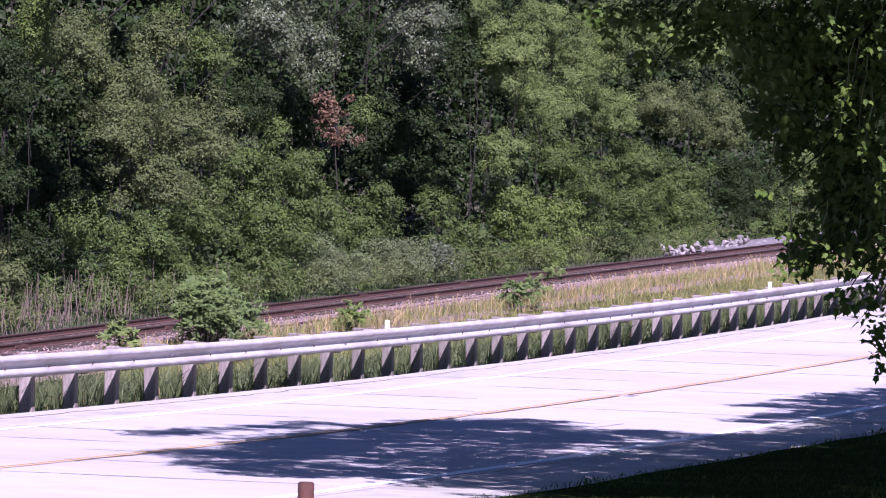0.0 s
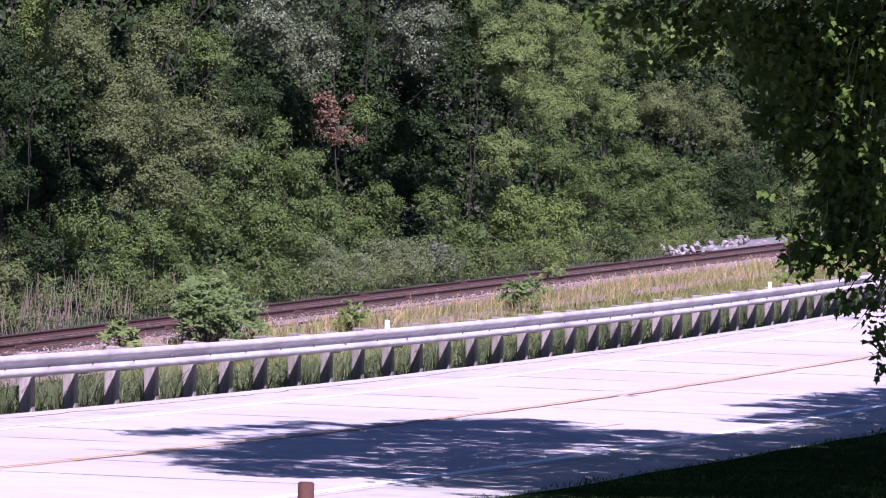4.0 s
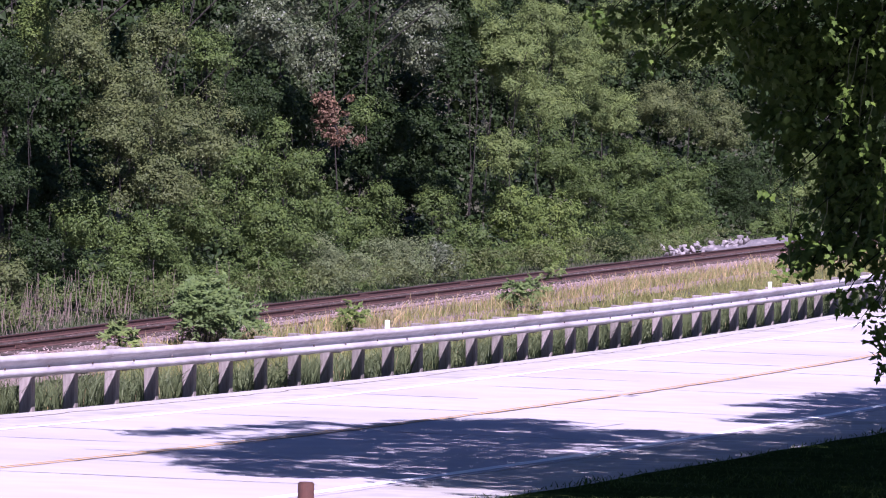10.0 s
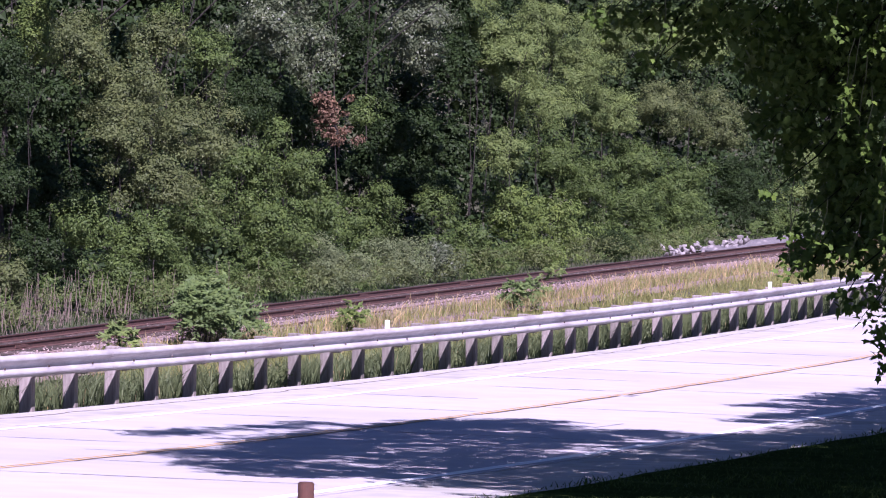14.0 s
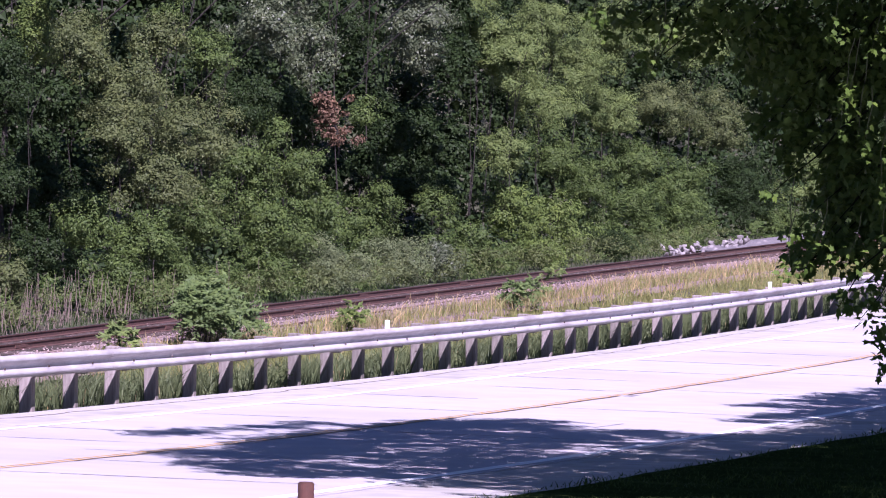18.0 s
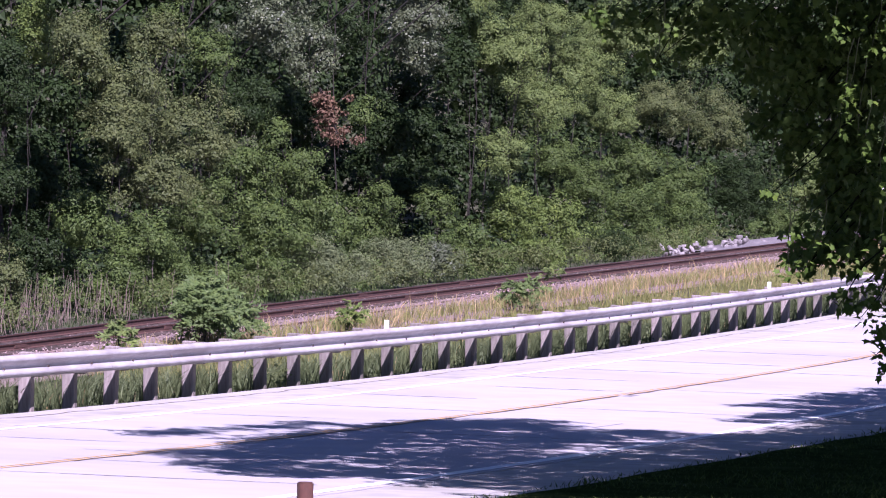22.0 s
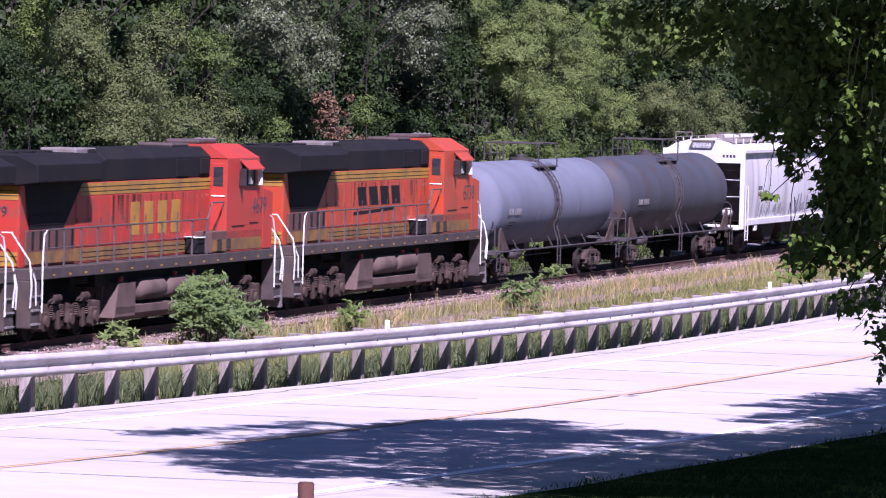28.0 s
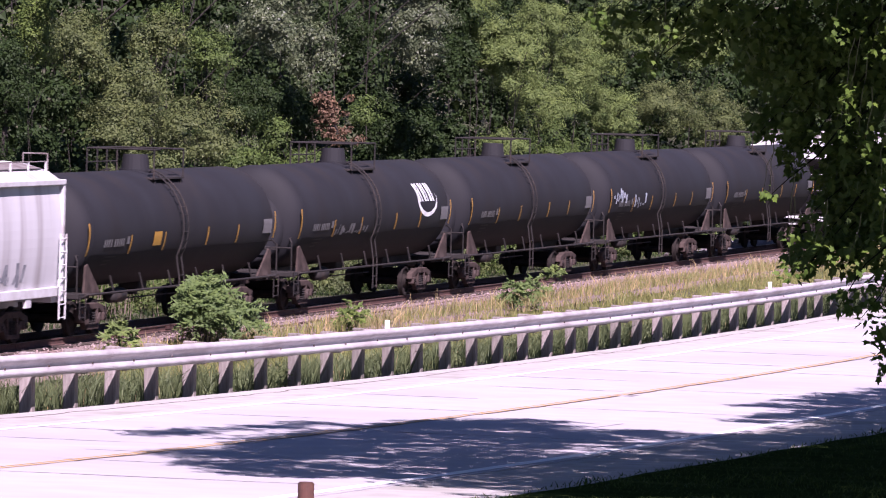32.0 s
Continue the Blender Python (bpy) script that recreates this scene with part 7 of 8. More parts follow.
            slab(bm, [(-1.6, 2.72), (3.0, 2.62), (3.0, 2.72), (-1.2, 2.8)], *sorted((s * 1.012, s * 1.02)))
            part("side_mark", bm, M_BLACK, loco)
    loco_truck(loco, -6.9, 1)
    loco_truck(loco, 6.9, 1)
    coupler(loco, -11.15, -1)
    coupler(loco, 11.15, 1)
    return loco



def on_shell(x, z, R, cz, s, lift=0.006):
    """A point on the flank of a round tank."""
    d = max(0.01, (R + lift) ** 2 - (z - cz) ** 2)
    return Vector((x, s * math.sqrt(d), z))


def shell_patch(name, parent, mat, x0, x1, z0, z1, R, cz, s, slant=0.0, label="", lift=0.024):
    """A painted patch that follows the tank's curve."""
    bm = bmesh.new()
    rows = []
    steps = max(2, int((z1 - z0) / 0.12))
    for i in range(steps + 1):
        f = i / steps
        z = z0 + (z1 - z0) * f
        rows.append((bm.verts.new(on_shell(x0 + slant * f, z, R, cz, s, lift)), bm.verts.new(on_shell(x1 + slant * f, z, R, cz, s, lift))))
    for p, q in zip(rows, rows[1:]):
        bm.faces.new((p[0], p[1], q[1], q[0]))
    bmesh.ops.recalc_face_normals(bm, faces=bm.faces[:])
    return part(name, bm, mat, parent, label)


def grime_shade_coats(name, paint):
    """Coats graded from a thin film to thick brown grime, carrying belly shade too."""
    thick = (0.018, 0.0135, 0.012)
    return [material(f"{name}_grime_shade_film", [a + (b - a) * f for a, b in zip(paint, thick)], 0.8, second=[(a + (b - a) * f) * 0.85 for a, b in zip(paint, thick)], scale=1.2, spec=0.2) for f in (0.08, 0.2, 0.36, 0.55)]


GRIME_SHADE = grime_shade_coats("black", (0.018, 0.0175, 0.02))


def tank_car(length, R, cz, paint, steel, label, black, style=""):
    """A tank car: shell, end pads, running bars, top fittings, ladders, trucks."""
    car = new("tank_car")
    tagged(car, label, "tank car", "freight cars of the train")
    half = length / 2 - 0.95
    prof = [(-half, 0.02)] + [(-half + 0.62 * (1 - math.cos(a)), R * math.sin(a) ** 0.8) for a in [math.pi / 2 * k / 7 for k in range(1, 8)]]
    bm = bmesh.new()
    lathe_x(bm, prof + [(x, R) for x in (-half * 0.5, 0.0, half * 0.5)] + [(-x, r) for x, r in reversed(prof)], 56, 0, cz)
    part("tank_shell", bm, paint, car, smooth=True)
    for x in (-half + 0.66, half - 0.66) + ((-2.6, 2.6) if not black else ()):
        bm = bmesh.new()
        lathe_x(bm, [(x - 0.03, R - 0.01), (x - 0.025, R + 0.004), (x + 0.025, R + 0.004), (x + 0.03, R - 0.01)], 56, 0, cz)
        part("weld_seam", bm, paint, car, smooth=True)
    if black:
        for s in (-1, 1):
            bm = bmesh.new()
            lathe_x(bm, [(s * half - s * 0.02, 0.3), (s * half + s * 0.02, R * 0.55), (s * half, R * 0.72), (s * (half - 0.1), R * 0.55)], 40, 0, cz - 0.35)
            part("head_shield", bm, paint, car, smooth=True)
    # road grime thickening towards the middle, graded to paint the belly's shade too
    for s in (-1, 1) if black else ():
        for mat, base, wob, lift in zip(GRIME_SHADE, (-22, -29, -36, -43), (1.5, 2, 2, 3), (0.008, 0.012, 0.016, 0.02)):
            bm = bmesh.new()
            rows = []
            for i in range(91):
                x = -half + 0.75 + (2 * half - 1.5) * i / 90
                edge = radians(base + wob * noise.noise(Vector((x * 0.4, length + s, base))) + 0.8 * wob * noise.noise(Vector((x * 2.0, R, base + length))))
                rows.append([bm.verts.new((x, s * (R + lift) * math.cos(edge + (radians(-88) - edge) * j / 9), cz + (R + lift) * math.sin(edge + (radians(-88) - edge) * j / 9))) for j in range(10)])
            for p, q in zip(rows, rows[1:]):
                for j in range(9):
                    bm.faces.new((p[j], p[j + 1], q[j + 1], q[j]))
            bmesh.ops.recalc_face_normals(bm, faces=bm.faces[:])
            part("grime_and_shade", bm, mat, car, "brown road grime and painted shade on the belly", smooth=True)
    # underframe: stub sills, saddles, end plates
    for s in (-1, 1):
        end = s * (length / 2)
        bm = bmesh.new()
        box(bm, *sorted((s * 4.6, end - s * 0.85)), -0.32, 0.32, 0.86, 1.2, 0.02)
        box(bm, *sorted((end - s * 1.6, end - s * 0.7)), -1.45, 1.45, 1.02, 1.16, 0.02)
        part("end_sill", bm, steel, car)
        for y in (-1, 1):
            bm = bmesh.new()
            slab(bm, [(end - s * 2.55, 1.14), (end - s * 1.25, 1.14), (end - s * 1.35, 1.85), (end - s * 1.5, 1.9)], *sorted((y * 1.36, y * 1.42)), 0.01)
            part("saddle_plate", bm, M_CAST, car, "dusty triangular saddle plate")
            # end ladders and the looped end rail
            bm = bmesh.new()
            bar(bm, [(end - s * 0.75, y * 1.48, 0.5), (end - s * 0.75, y * 1.48, 1.16)], 0.018)
            bar(bm, [(end - s * 1.2, y * 1.48, 0.5), (end - s * 1.2, y * 1.48, 1.16)], 0.018)
            for z in (0.55, 0.82, 1.08):
                bar(bm, [(end - s * 0.75, y * 1.48, z), (end - s * 1.2, y * 1.48, z)], 0.015)
            part("sill_step", bm, steel, car)
            bm = bmesh.new()
            bar(bm, [(end - s * 0.72, y * 1.4, 1.14), (end - s * 0.72, y * 1.4, 2.0), (end - s * 0.85, y * 1.3, 2.12), (end - s * 1.3, y * 1.2, 2.12)], 0.022)
            part("end_rail", bm, steel, car)
        bm = bmesh.new()
        bar(bm, [(end - s * 0.72, -1.4, 1.85), (end - s * 0.72, 1.4, 1.85)], 0.022)
        part("end_rail", bm, steel, car)
        coupler(car, end, s)
        freight_truck(car, s * (length / 2 - 2.95))
    # running bars with struts, belly outlet, brake gear
    for y in (-1, 1):
        bm = bmesh.new()
        bar(bm, [(-half + 0.2, y * 1.5, 1.12), (half - 0.2, y * 1.5, 1.12)], 0.032, 8)
        part("running_bar", bm, steel, car)
        for k in range(6):
            x = -half + 2.4 + (2 * half - 4.8) * k / 5
            bm = bmesh.new()
            bar(bm, [(x, y * 1.5, 1.12), (x - 0.16, y * (R - 0.06), cz - 1.12)], 0.028, 6)
            part("strut", bm, steel, car)
        # side ladder that follows the shell
        xs = (-0.62, -0.22)
        bm = bmesh.new()
        angles = [radians(a) for a in range(-28, 76, 8)]
        for x in xs:
            pts = [(x, y * 1.53, 0.45), (x, y * 1.53, 1.3)] + [(x, y * (R + 0.13) * math.cos(a), cz + (R + 0.13) * math.sin(a)) for a in angles]
            bar(bm, pts, 0.022, 6)
        for z in (0.5, 0.8, 1.1, 1.4):
            bar(bm, [(xs[0], y * 1.53, z), (xs[1], y * 1.53, z)], 0.014, 5)
        for a in angles[1:]:
            bar(bm, [(xs[0], y * (R + 0.13) * math.cos(a), cz + (R + 0.13) * math.sin(a)), (xs[1], y * (R + 0.13) * math.cos(a), cz + (R + 0.13) * math.sin(a))], 0.014, 5)
        part("side_ladder", bm, steel, car)
    bm = bmesh.new()
    box(bm, -0.35, 0.35, -0.3, 0.3, cz - R - 0.22, cz - R + 0.1, 0.05)
    rod(bm, (0, 0, cz - R - 0.35), (0, 0, cz - R), 0.14, 14)
    part("bottom_outlet", bm, steel, car)
    bm = bmesh.new()
    lathe_x(bm, [(-4.2, 0.08), (-4.1, 0.2), (-3.2, 0.2), (-3.1, 0.08)], 16, -0.75, 0.95)
    part("brake_reservoir", bm, steel, car, smooth=True)
    bm = bmesh.new()
    bar(bm, [(-5.6, 0.5, 0.85), (5.6, 0.5, 0.85)], 0.02, 5)
    bar(bm, [(-5.6, -0.45, 0.8), (2.6, -0.45, 0.8)], 0.02, 5)
    part("brake_rod", bm, steel, car)
    # top platform, dome and rails
    top = cz + R
    bm = bmesh.new()
    for s in (-1, 1):
        box(bm, -1.25, 1.25, *sorted((s * 0.55, s * 0.98)), top - 0.22, top - 0.17)
        for x in (-1.1, 0.0, 1.1):
            box(bm, x - 0.04, x + 0.04, *sorted((s * 0.5, s * 0.95)), top - 0.4, top - 0.22)
    part("top_platform", bm, steel, car)
    bm = bmesh.new()
    if black:
        rod(bm, (0, 0, top - 0.06), (0, 0, top + 0.42), 0.4, 22, 0.34)
        rod(bm, (0, 0, top - 0.04), (0, 0, top + 0.03), 0.46, 22)
    else:
        rod(bm, (0, 0, top - 0.06), (0, 0, top + 0.08), 0.4, 20)
        rod(bm, (-0.1, 0, top + 0.08), (-0.1, 0, top + 0.2), 0.16, 12)
        box(bm, 0.1, 0.35, -0.1, 0.1, top + 0.05, top + 0.18, 0.02)
    part("manway_housing", bm, paint if black else steel, car)
    bm = bmesh.new()
    for x in (-1.25, -0.4, 0.4, 1.25):
        bar(bm, [(x, 0.95, top - 0.2), (x, 0.95, top + 0.58)], 0.024, 6)
    bar(bm, [(-1.25, 0.95, top + 0.58), (1.25, 0.95, top + 0.58)], 0.024, 6)
    bar(bm, [(-1.25, 0.95, top + 0.2), (1.25, 0.95, top + 0.2)], 0.018, 6)
    part("platform_rail", bm, steel, car)
    for x0, x1 in ((-1.25, -0.75), (1.25, 0.35)):
        bm = bmesh.new()
        bar(bm, [(x0, -0.95, top - 0.2), (x0, -0.95, top + 0.58), (x1, -0.95, top + 0.58)], 0.024, 6)
        part("platform_rail", bm, steel, car)
    for x in (-1.25, 1.25):
        bm = bmesh.new()
        bar(bm, [(x, -0.95, top + 0.58), (x, 0.95, top + 0.58)], 0.024, 6)
        part("platform_rail", bm, steel, car)
    # dark band by the ladder: its painted shadow, and spill where wider
    if not black:
        for s in (-1, 1):
            shell_patch("spill_and_ladder_shadow", car, M_SPILL_SHADOW, -0.95 if style else -0.75, 0.15 if style else -0.1, 1.6, top - 0.25, R, cz, s, lift=0.004)
    # markings
    for s in (-1, 1):
        if black:
            for x, z0, z1 in ((-8.0, 2.1, 2.95), (-4.6, 2.08, 2.58), (-1.8, 2.1, 2.6), (1.9, 2.15, 2.65), (4.6, 2.15, 2.65), (8.0, 2.2, 2.95)):
                shell_patch("reflective_strip", car, M_REFLECTIVE, x - 0.05, x + 0.05, z0, z1, R, cz, s, label="yellow reflective strip")
        for k in range(9):
            x = -6.75 + 0.17 * k + (0.12 if k > 3 else 0)
            shell_patch("stencil_bar", car, M_STENCIL if black else M_FADED_WHITE, x, x + 0.11, 2.3, 2.5, R, cz, s)
        for k in range(3):
            shell_patch("stencil_bar", car, M_TANK_STEEL, -6.4, -5.5 - 0.2 * k, 2.02 - 0.1 * k, 2.06 - 0.1 * k, R, cz, s)
        if not black:
            continue
        shell_patch("data_panel", car, M_STENCIL, 6.9, 7.7, 2.35, 2.75, R, cz, s)
        shell_patch("data_panel", car, M_STENCIL, -4.95, -4.75, 2.35, 2.55, R, cz, s)
    return car


def emblem(car, R, cz, s=-1):
    """A plain white crescent under three slanted bars."""
    bm = bmesh.new()
    rows = []
    for i in range(25):
        a = radians(150 + 230 * i / 24)
        thick = 0.16 * math.sin(math.pi * i / 24)
        pts = []
        for r in (0.62 - thick, 0.62):
            pts.append(bm.verts.new(on_shell(5.45 + r * 1.75 * math.cos(a), 3.0 + r * 0.85 * math.sin(a), R, cz, s, 0.008)))
        rows.append(pts)
    for p, q in zip(rows, rows[1:]):
        bm.faces.new((p[0], p[1], q[1], q[0]))
    bmesh.ops.recalc_face_normals(bm, faces=bm.faces[:])
    part("emblem", bm, M_LOGO_WHITE, car, "white crescent emblem")
    for k in range(3):
        x = 4.55 + 0.62 * k
        shell_patch("emblem_bar", car, M_LOGO_WHITE, x, x + 0.2, 2.95, 3.5, R, cz, s, slant=-0.35, lift=0.008)
        shell_patch("emblem_bar", car, M_LOGO_WHITE, x + 0.3, x + 0.42, 2.95, 3.5, R, cz, s, slant=-0.35, lift=0.008)


def scrawl(car, mat, x0, x1, z0, z1, R, cz, seed, s=-1, flat=None):
    """Faded spray-painted strokes that say nothing."""
    rng = random.Random(seed)
    n = int((x1 - x0) / 0.28)
    for k in range(n):
        x = x0 + (x1 - x0) * k / n
        a, b = z0 + rng.uniform(0, 0.3) * (z1 - z0), z1 - rng.uniform(0, 0.75) * (z1 - z0)
        w = rng.uniform(0.05, 0.24)
        if flat is None:
            shell_patch("sprayed_stroke", car, mat, x, x + w, a, b, R, cz, s, slant=rng.uniform(-0.1, 0.25), lift=0.025)
        else:
            bm = bmesh.new()
            d = rng.uniform(-0.1, 0.25)
            rows = []
            for i in range(5):
                f = i / 4
                z = a + (b - a) * f
                rows.append((bm.verts.new((x + d * f, s * (flat(z) + 0.006), z)), bm.verts.new((x + d * f + w, s * (flat(z) + 0.006), z))))
            for p, q in zip(rows, rows[1:]):
                bm.faces.new((p[0], p[1], q[1], q[0]))
            bmesh.ops.recalc_face_normals(bm, faces=bm.faces[:])
            part("sprayed_stroke", bm, mat, car)


def hopper_side(z):
    """The half width of the hopper's bulged side at height z."""
    return 1.5 + 0.12 * math.sin(math.pi * min(max((z - 1.3) / 2.75, 0), 1))


def hopper_car(label):
    """A covered hopper: bulged sides, arched roof with a hatch trough, end cages, ladders, bays, trucks."""
    car = new("hopper_car")
    tagged(car, label, "hopper car", "freight cars of the train")
    L = 9.35
    bm = bmesh.new()
    zs = [1.3 + 2.75 * k / 12 for k in range(13)]
    outline = [(-hopper_side(z), z) for z in reversed(zs)] + [(hopper_side(z), z) for z in zs]
    roof = [(1.5, 4.1), (1.15, 4.32), (0.6, 4.48), (0.0, 4.54), (-0.6, 4.48), (-1.15, 4.32), (-1.5, 4.1)]
    prism(bm, outline + roof, -7.2, 7.2)
    part("car_body", bm, M_HOPPER, car)
    for s in (-1, 1):
        # sides and roof run on past the sloped ends
        for y in (-1, 1):
            bm = bmesh.new()
            pts = [(hopper_side(z) * y, z) for z in zs]
            a = [bm.verts.new((s * 7.2, p, z)) for p, z in pts]
            b = [bm.verts.new((s * (L - 0.06), p, z)) for p, z in pts]
            c = [bm.verts.new((s * (L - 0.06), p - y * 0.02, z)) for p, z in pts]
            d = [bm.verts.new((s * 7.2, p - y * 0.02, z)) for p, z in pts]
            for i in range(12):
                bm.faces.new((a[i], b[i], b[i + 1], a[i + 1]))
                bm.faces.new((d[i + 1], c[i + 1], c[i], d[i]))
                bm.faces.new((b[i], c[i], c[i + 1], b[i + 1]))
            bmesh.ops.recalc_face_normals(bm, faces=bm.faces[:])
            part("side_sheet", bm, M_HOPPER, car)
        bm = bmesh.new()
        a = [bm.verts.new((s * 7.2, y, z)) for y, z in roof]
        b = [bm.verts.new((s * L, y, z)) for y, z in roof]
        for i in range(6):
            bm.faces.new((a[i], b[i], b[i + 1], a[i + 1]))
        bmesh.ops.recalc_face_normals(bm, faces=bm.faces[:])
        part("roof_sheet", bm, M_HOPPER, car)
    for s in (-1, 1):
        # end bulkhead: arched white head over slope sheet coloured dark for its shade
        bm = bmesh.new()
        prism(bm, [(-1.5, 3.6), (1.5, 3.6)] + roof, *sorted((s * (L - 0.04), s * L)))
        head = part("end_head", bm, M_HOPPER_TRIM, car)
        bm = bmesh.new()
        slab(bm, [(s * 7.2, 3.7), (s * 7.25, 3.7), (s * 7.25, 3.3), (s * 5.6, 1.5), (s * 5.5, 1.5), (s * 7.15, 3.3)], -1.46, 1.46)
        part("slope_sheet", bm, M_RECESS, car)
        # dark plate over the white end wall, painting in the recess's shade
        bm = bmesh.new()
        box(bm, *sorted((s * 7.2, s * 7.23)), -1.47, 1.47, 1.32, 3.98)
        part("end_bulkhead", bm, M_RECESS, car, "end wall plate in dark recess-shade grey")
        bm = bmesh.new()
        for z in (2.3, 2.95):
            bar(bm, [(s * (L - 0.03), -1.5, z), (s * (L - 0.03), 1.5, z)], 0.014, 5)
        part("end_rung", bm, M_HOPPER_TRIM, car)
        for y in (-1, 1):
            bm = bmesh.new()
            box(bm, *sorted((s * (L - 0.14), s * (L + 0.02))), *sorted((y * 1.46, y * 1.64)), 1.05, 4.1, 0.015)
            part("corner_post", bm, M_HOPPER_TRIM, car)
            bm = bmesh.new()
            for x in (L - 0.02, L - 0.48):
                bar(bm, [(s * x, y * 1.7, 0.6), (s * x, y * 1.7, 2.75)], 0.022, 5)
            for z in (0.65, 0.98, 1.31, 1.64, 1.97, 2.3, 2.63):
                bar(bm, [(s * (L - 0.02), y * 1.7, z), (s * (L - 0.48), y * 1.7, z)], 0.018, 5)
            part("side_ladder", bm, M_HOPPER_TRIM, car)
        bm = bmesh.new()
        box(bm, *sorted((s * 8.2, s * (L + 0.25))), -0.35, 0.35, 0.84, 1.2, 0.03)
        box(bm, *sorted((s * (L - 0.5), s * (L + 0.12))), -1.5, 1.5, 1.02, 1.2, 0.02)
        part("end_sill", bm, M_HOPPER_TRIM, car)
        bm = bmesh.new()
        box(bm, *sorted((s * (L - 0.6), s * (L + 0.05))), 0.25, 0.95, 1.75, 2.35, 0.08)
        part("brake_housing", bm, M_HOPPER_TRIM, car)
        bm = bmesh.new()
        rod(bm, (s * (L + 0.03), -0.5, 2.3), (s * (L + 0.1), -0.5, 2.3), 0.28, 18)
        part("brake_wheel", bm, M_SILL, car)
        bm = bmesh.new()
        for f in (0.0, 1.0):
            box(bm, *sorted((s * (L + 0.01 + 0.24 * f), s * (L + 0.04 + 0.24 * f))), -0.45, 0.45, 4.42, 4.47)
            box(bm, *sorted((s * (L + 0.01), s * (L + 0.28))), -0.45 + 0.86 * f, -0.41 + 0.86 * f, 4.42, 4.47)
        for k in range(7):
            bar(bm, [(s * (L + 0.02), -0.42 + 0.12 * k, 4.45), (s * (L + 0.27), -0.3 + 0.12 * k, 4.45)], 0.014, 4)
            bar(bm, [(s * (L + 0.02), -0.3 + 0.12 * k, 4.45), (s * (L + 0.27), -0.42 + 0.12 * k, 4.45)], 0.014, 4)
        part("crossover_walk", bm, M_ROOF_RUST, car)
        for y0, y1 in ((-1.15, -0.5), (0.5, 1.15)):
            bm = bmesh.new()
            bar(bm, [(s * (L - 0.05), y0, 4.3), (s * (L - 0.05), y0, 4.75), (s * (L - 0.05), y1, 4.75), (s * (L - 0.05), y1, 4.3)], 0.02, 5)
            part("roof_rail", bm, M_ROOF_RUST, car)
        coupler(car, s * 10.33, s)
        bm = bmesh.new()
        lathe_x(bm, [(s * 8.3, 0.06), (s * 8.35, 0.14), (s * 8.42, 0.17), (s * 8.95, 0.17), (s * 9.03, 0.14), (s * 9.08, 0.06)], 18, -0.85, 1.68)
        tank = part("air_reservoir", bm, M_HOPPER_TRIM, car, "white air reservoir on the end platform", smooth=True)
        for x in (8.45, 9.0):
            bm = bmesh.new()
            box(bm, *sorted((s * (x - 0.04), s * (x + 0.04))), -0.95, -0.75, 1.25, 1.56, 0.01)
            part("bracket", bm, M_TRUCK, tank)
        freight_truck(car, s * 7.2)
        for k in range(4):
            bm = bmesh.new()
            box(bm, s * (L + 0.01) - 0.004, s * (L + 0.01) + 0.004, -1.25 + 0.14 * k, -1.17 + 0.14 * k, 3.82, 3.92)
            part("stencil_bar", bm, M_DARK_MARK, head)
    for y in (-1, 1):
        bm = bmesh.new()
        box(bm, -L, L, *sorted((y * 1.48, y * 1.66)), 3.98, 4.12, 0.02)
        part("top_chord", bm, M_HOPPER_TRIM, car)
        bm = bmesh.new()
        box(bm, -L, L, *sorted((y * 1.46, y * 1.62)), 1.18, 1.42, 0.02)
        part("side_sill", bm, M_HOPPER_TRIM, car)
        bm = bmesh.new()
        slab_pts = [(y * 0.42, 4.53), (y * 1.12, 4.38), (y * 1.12, 4.36), (y * 0.42, 4.51)]
        prism(bm, slab_pts if y > 0 else slab_pts[::-1], -L + 0.3, L - 0.3)
        part("roof_walk", bm, M_ROOF_RUST, car, "rust-brown roof walk")
        for k in range(15):
            x = -L + 0.3 + (2 * L - 0.6) * k / 14
            bm = bmesh.new()
            box(bm, x - 0.025, x + 0.025, *sorted((y * 1.18, y * 1.22)), 4.2, 4.56)
            part("walk_bracket", bm, M_HOPPER_TRIM, car)
        bm = bmesh.new()
        bar(bm, [(-L + 0.3, y * 1.2, 4.56), (L - 0.3, y * 1.2, 4.56)], 0.016, 5)
        part("walk_rail", bm, M_ROOF_RUST, car)
        for x in (-6.9, 6.9):
            bm = bmesh.new()
            box(bm, x - 0.2, x + 0.2, *sorted((y * 1.5, y * 1.6)), 0.95, 1.2, 0.02)
            part("jacking_pad", bm, M_HOPPER_TRIM, car)
        for k in range(4):
            for z, w in ((2.55, 0.1), (2.3, 0.1)):
                bm = bmesh.new()
                x = (-6.7 + 0.18 * k) * -y
                box(bm, x, x + w, *sorted((y * (hopper_side(z) - 0.002), y * (hopper_side(z) + 0.012))), z, z + 0.14)
                part("stencil_bar", bm, M_DARK_MARK, car)
        scrawl(car, M_SCRAWL, -6.4, 6.6, 1.45, 2.1, 0, 0, 5 + y, s=y, flat=hopper_side)
        scrawl(car, M_SCRAWL, *sorted((-y * 0.5, -y * 4.5)), 1.5, 2.45, 0, 0, 15 + y, s=y, flat=hopper_side)
    for k in range(5):
        bm = bmesh.new()
        x = -5.9 + 2.95 * k
        prism(bm, [(-0.3, 4.54), (0.3, 4.54), (0.28, 4.62), (0.1, 4.66), (-0.1, 4.66), (-0.28, 4.62)], x - 1.38, x + 1.38, 0.015)
        hatch = part("roof_hatch", bm, M_HOPPER_TRIM, car)
        bm = bmesh.new()
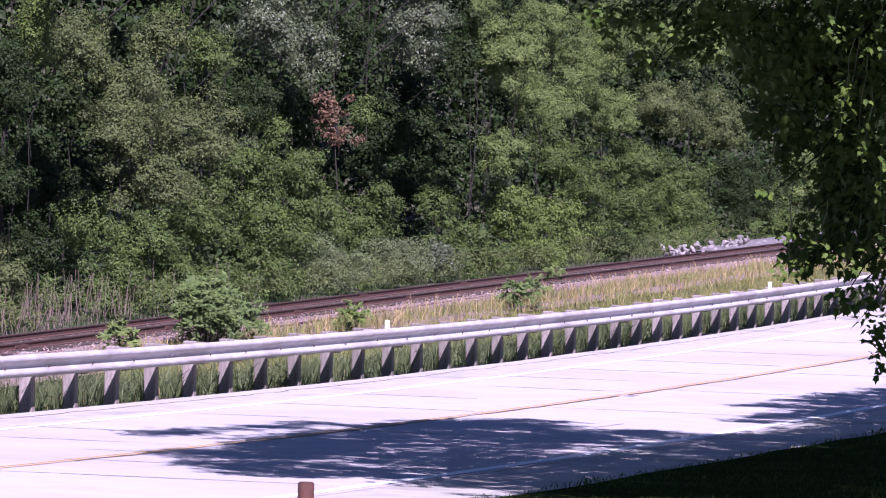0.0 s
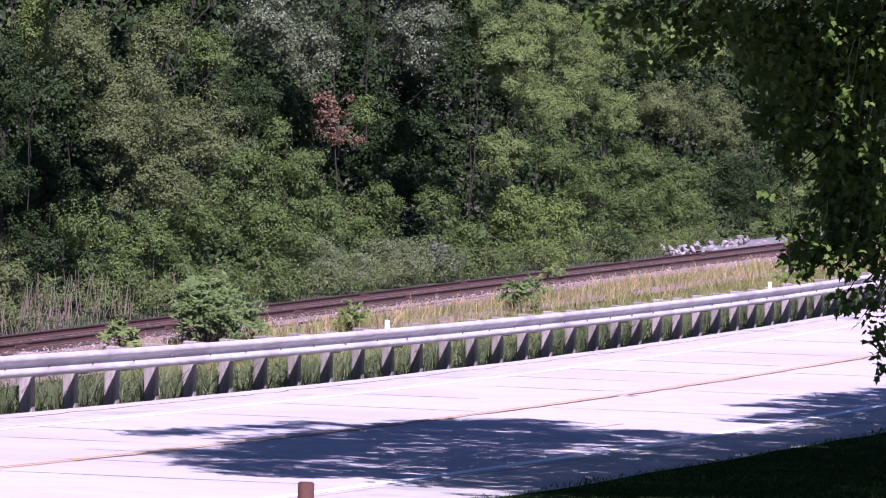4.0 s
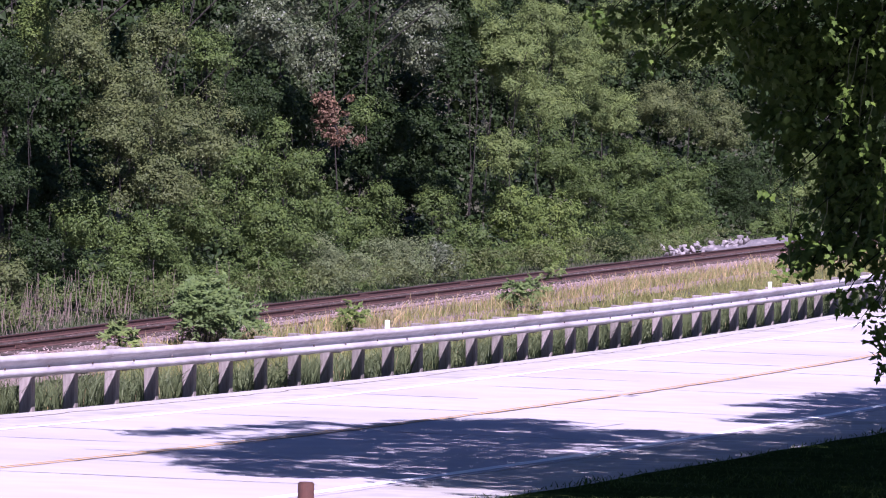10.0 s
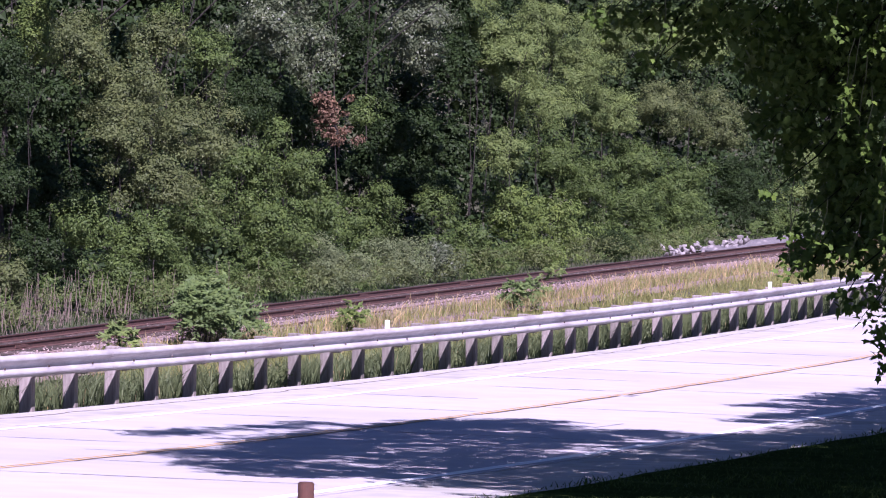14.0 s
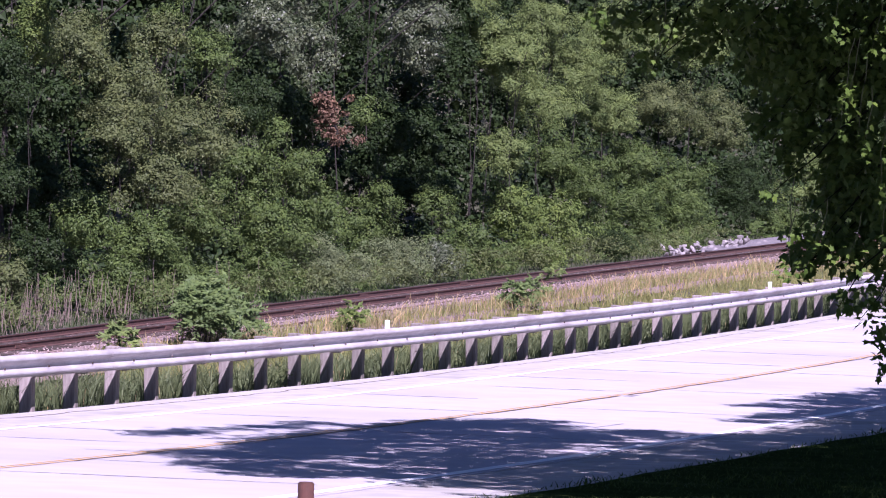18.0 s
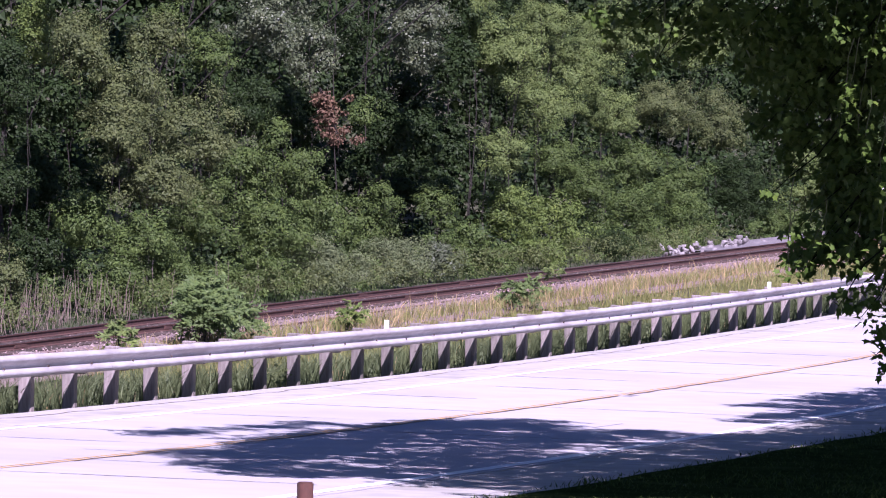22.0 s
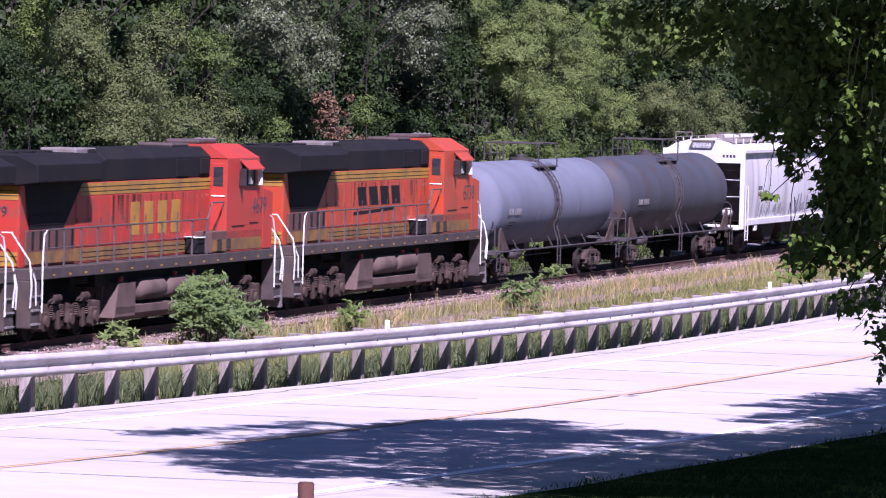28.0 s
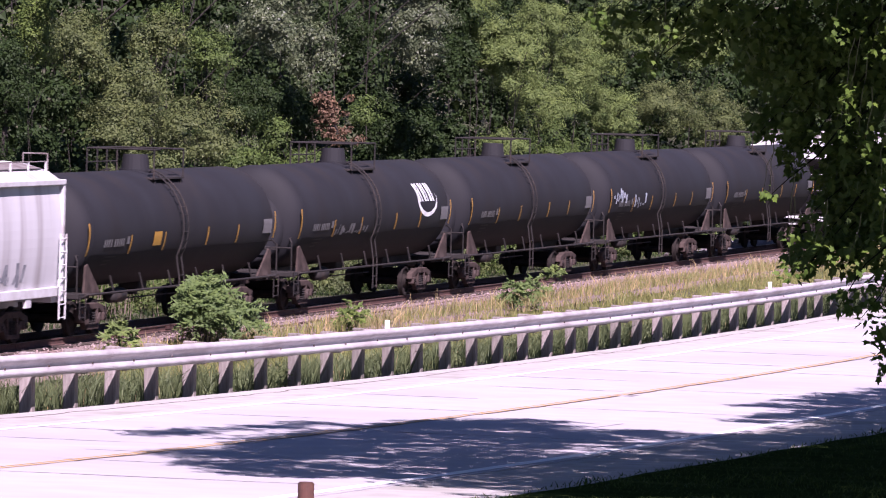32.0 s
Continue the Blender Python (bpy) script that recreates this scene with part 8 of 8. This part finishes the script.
        box(bm, x - 1.45, x - 1.4, -0.34, 0.34, 4.52, 4.67, 0.01)
        part("hatch_clamp", bm, M_ROOF_RUST, hatch)
    for x in (-3.6, 0.0, 3.6):
        bm = bmesh.new()
        slab(bm, [(x - 1.7, 1.3), (x + 1.7, 1.3), (x + 0.5, 0.5), (x - 0.5, 0.5)], -1.35, 1.35, 0.03)
        part("hopper_bay", bm, M_UNDER, car)
        bm = bmesh.new()
        box(bm, x - 0.55, x + 0.55, -1.3, 1.3, 0.36, 0.5, 0.02)
        part("outlet_gate", bm, M_TRUCK, car)
    bm = bmesh.new()
    box(bm, -8.4, 8.4, -0.3, 0.3, 0.9, 1.25, 0.02)
    part("centre_sill", bm, M_UNDER, car)
    return car


def build_train():
    """Three locomotives, two grey tanks, a white hopper, five black tanks and another hopper."""
    made = []
    def couple(car, a, turned=False):
        car["a"] = a
        if turned:
            car["turned"] = 1
        made.append(car)
    couple(locomotive("5432", M_ORANGE, False, "old", "orange diesel locomotive with yellow stripes leading nose first"), -44.63)
    couple(locomotive("4679", M_ORANGE, True, "old", "faded orange diesel locomotive coupled hood first"), -22.33, True)
    couple(locomotive("6738", M_ORANGE_NEW, True, "new", "bright orange diesel locomotive with dark side mark"), -0.03, True)
    couple(tank_car(18.2, 1.42, 2.58, M_GREY_TANK, M_GREY_STEEL, "pale grey tank car with brown grime below", False), 20.35)
    couple(tank_car(18.55, 1.42, 2.58, M_DARK_TANK, M_GREY_STEEL, "weathered dark grey tank car with rust streaks", False, "stained"), 38.45)
    couple(hopper_car("dirty white covered hopper car with faded spray paint"), 57.57)
    first = tank_car(18.6, 1.5, 2.68, M_BLACK_TANK, M_TANK_STEEL, "dusty black tank car with yellow reflective strips", True)
    for s in (-1, 1):
        shell_patch("placard", first, M_REFLECTIVE, -2.75, -2.1, 2.25, 2.62, 1.5, 2.68, s, label="orange warning panel")
    couple(first, 77.2)
    second = tank_car(18.6, 1.5, 2.68, M_BLACK_TANK, M_TANK_STEEL, "dusty black tank car with a white emblem", True)
    emblem(second, 1.5, 2.68)
    scrawl(second, M_STENCIL, -4.5, -1.0, 2.1, 2.45, 1.5, 2.68, 3)
    couple(second, 95.8)
    for a, lab in ((114.4, "dusty black tank car with brown dirt below"), (133.0, "black tank car with pale blue spray paint"), (151.6, "dusty black tank car with faded stencils")):
        car = tank_car(18.6, 1.5, 2.68, M_BLACK_TANK, M_TANK_STEEL, lab, True)
        if a == 133.0:
            scrawl(car, M_BLUE_SPRAY, -7.6, -5.6, 2.4, 3.2, 1.5, 2.68, 6)
            scrawl(car, M_BLUE_SPRAY, -4.4, -2.6, 2.2, 2.75, 1.5, 2.68, 7)
        couple(car, a)
    couple(hopper_car("white covered hopper car behind the tank cars"), 171.25)
    return made


CARS = build_train()



# ---- what moves ----
SPEED = 24.525
DRIFT = ((0.0, -0.1), (11.0, -0.1), (22.0, -0.1), (23.0, -0.1), (23.5, -0.13), (24.0, -0.36), (24.5, -0.44), (25.0, -0.46), (25.5, -0.46), (26.5, -0.44), (27.5, -0.38),
         (28.0, -0.36), (28.5, 0.02), (29.0, 0.13), (29.5, 0.2), (30.0, 0.18), (30.5, 0.13), (31.0, 0.25), (31.5, 0.02), (32.0, 0.0))


def along(car, t, drift=0.0):
    """How far up the track a car's middle is at a time."""
    return car["a"] - 10.41 + drift - SPEED * (t - 28.0)


AIR = ((0.0, -0.012, 0.006), (1.5, -0.004, 0.0), (3.0, 0.0, -0.006), (6.0, 0.004, -0.006), (8.0, 0.0, 0.0), (10.0, 0.008, -0.004), (12.0, 0.016, 0.0), (14.0, 0.022, 0.004), (17.0, 0.028, -0.008),
       (19.0, 0.034, -0.006), (21.0, 0.05, 0.004), (23.0, 0.032, 0.0), (25.0, 0.046, -0.01), (28.0, 0.042, -0.012), (30.0, 0.042, -0.012), (32.0, 0.03, -0.012))


def motions():
    """The train runs down the straight track, all its cars together, on turning wheels; leaves stir."""
    for car in CARS:
        rows = []
        for t, drift in DRIFT:
            m = TRACK @ Matrix.Translation((along(car, t, drift), 0, 0))
            rows.append((t, m @ pose(0, 0, 0, 0, 0, 180) if car.get("turned") else m))
        walk(car, rows)
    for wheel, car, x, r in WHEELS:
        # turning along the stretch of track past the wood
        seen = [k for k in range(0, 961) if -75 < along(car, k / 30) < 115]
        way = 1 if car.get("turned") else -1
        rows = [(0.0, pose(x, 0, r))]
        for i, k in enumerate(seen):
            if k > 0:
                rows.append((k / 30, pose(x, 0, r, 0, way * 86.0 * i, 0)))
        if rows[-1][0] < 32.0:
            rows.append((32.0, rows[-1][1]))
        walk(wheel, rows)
    # a light air stirs the maple's hanging sprays
    for ob, f in SWAYING:
        at = ob.matrix_basis.copy()
        walk(ob, [(t, Matrix.Translation((x * f, 0, z * f)) @ at) for t, x, z in AIR])


motions()
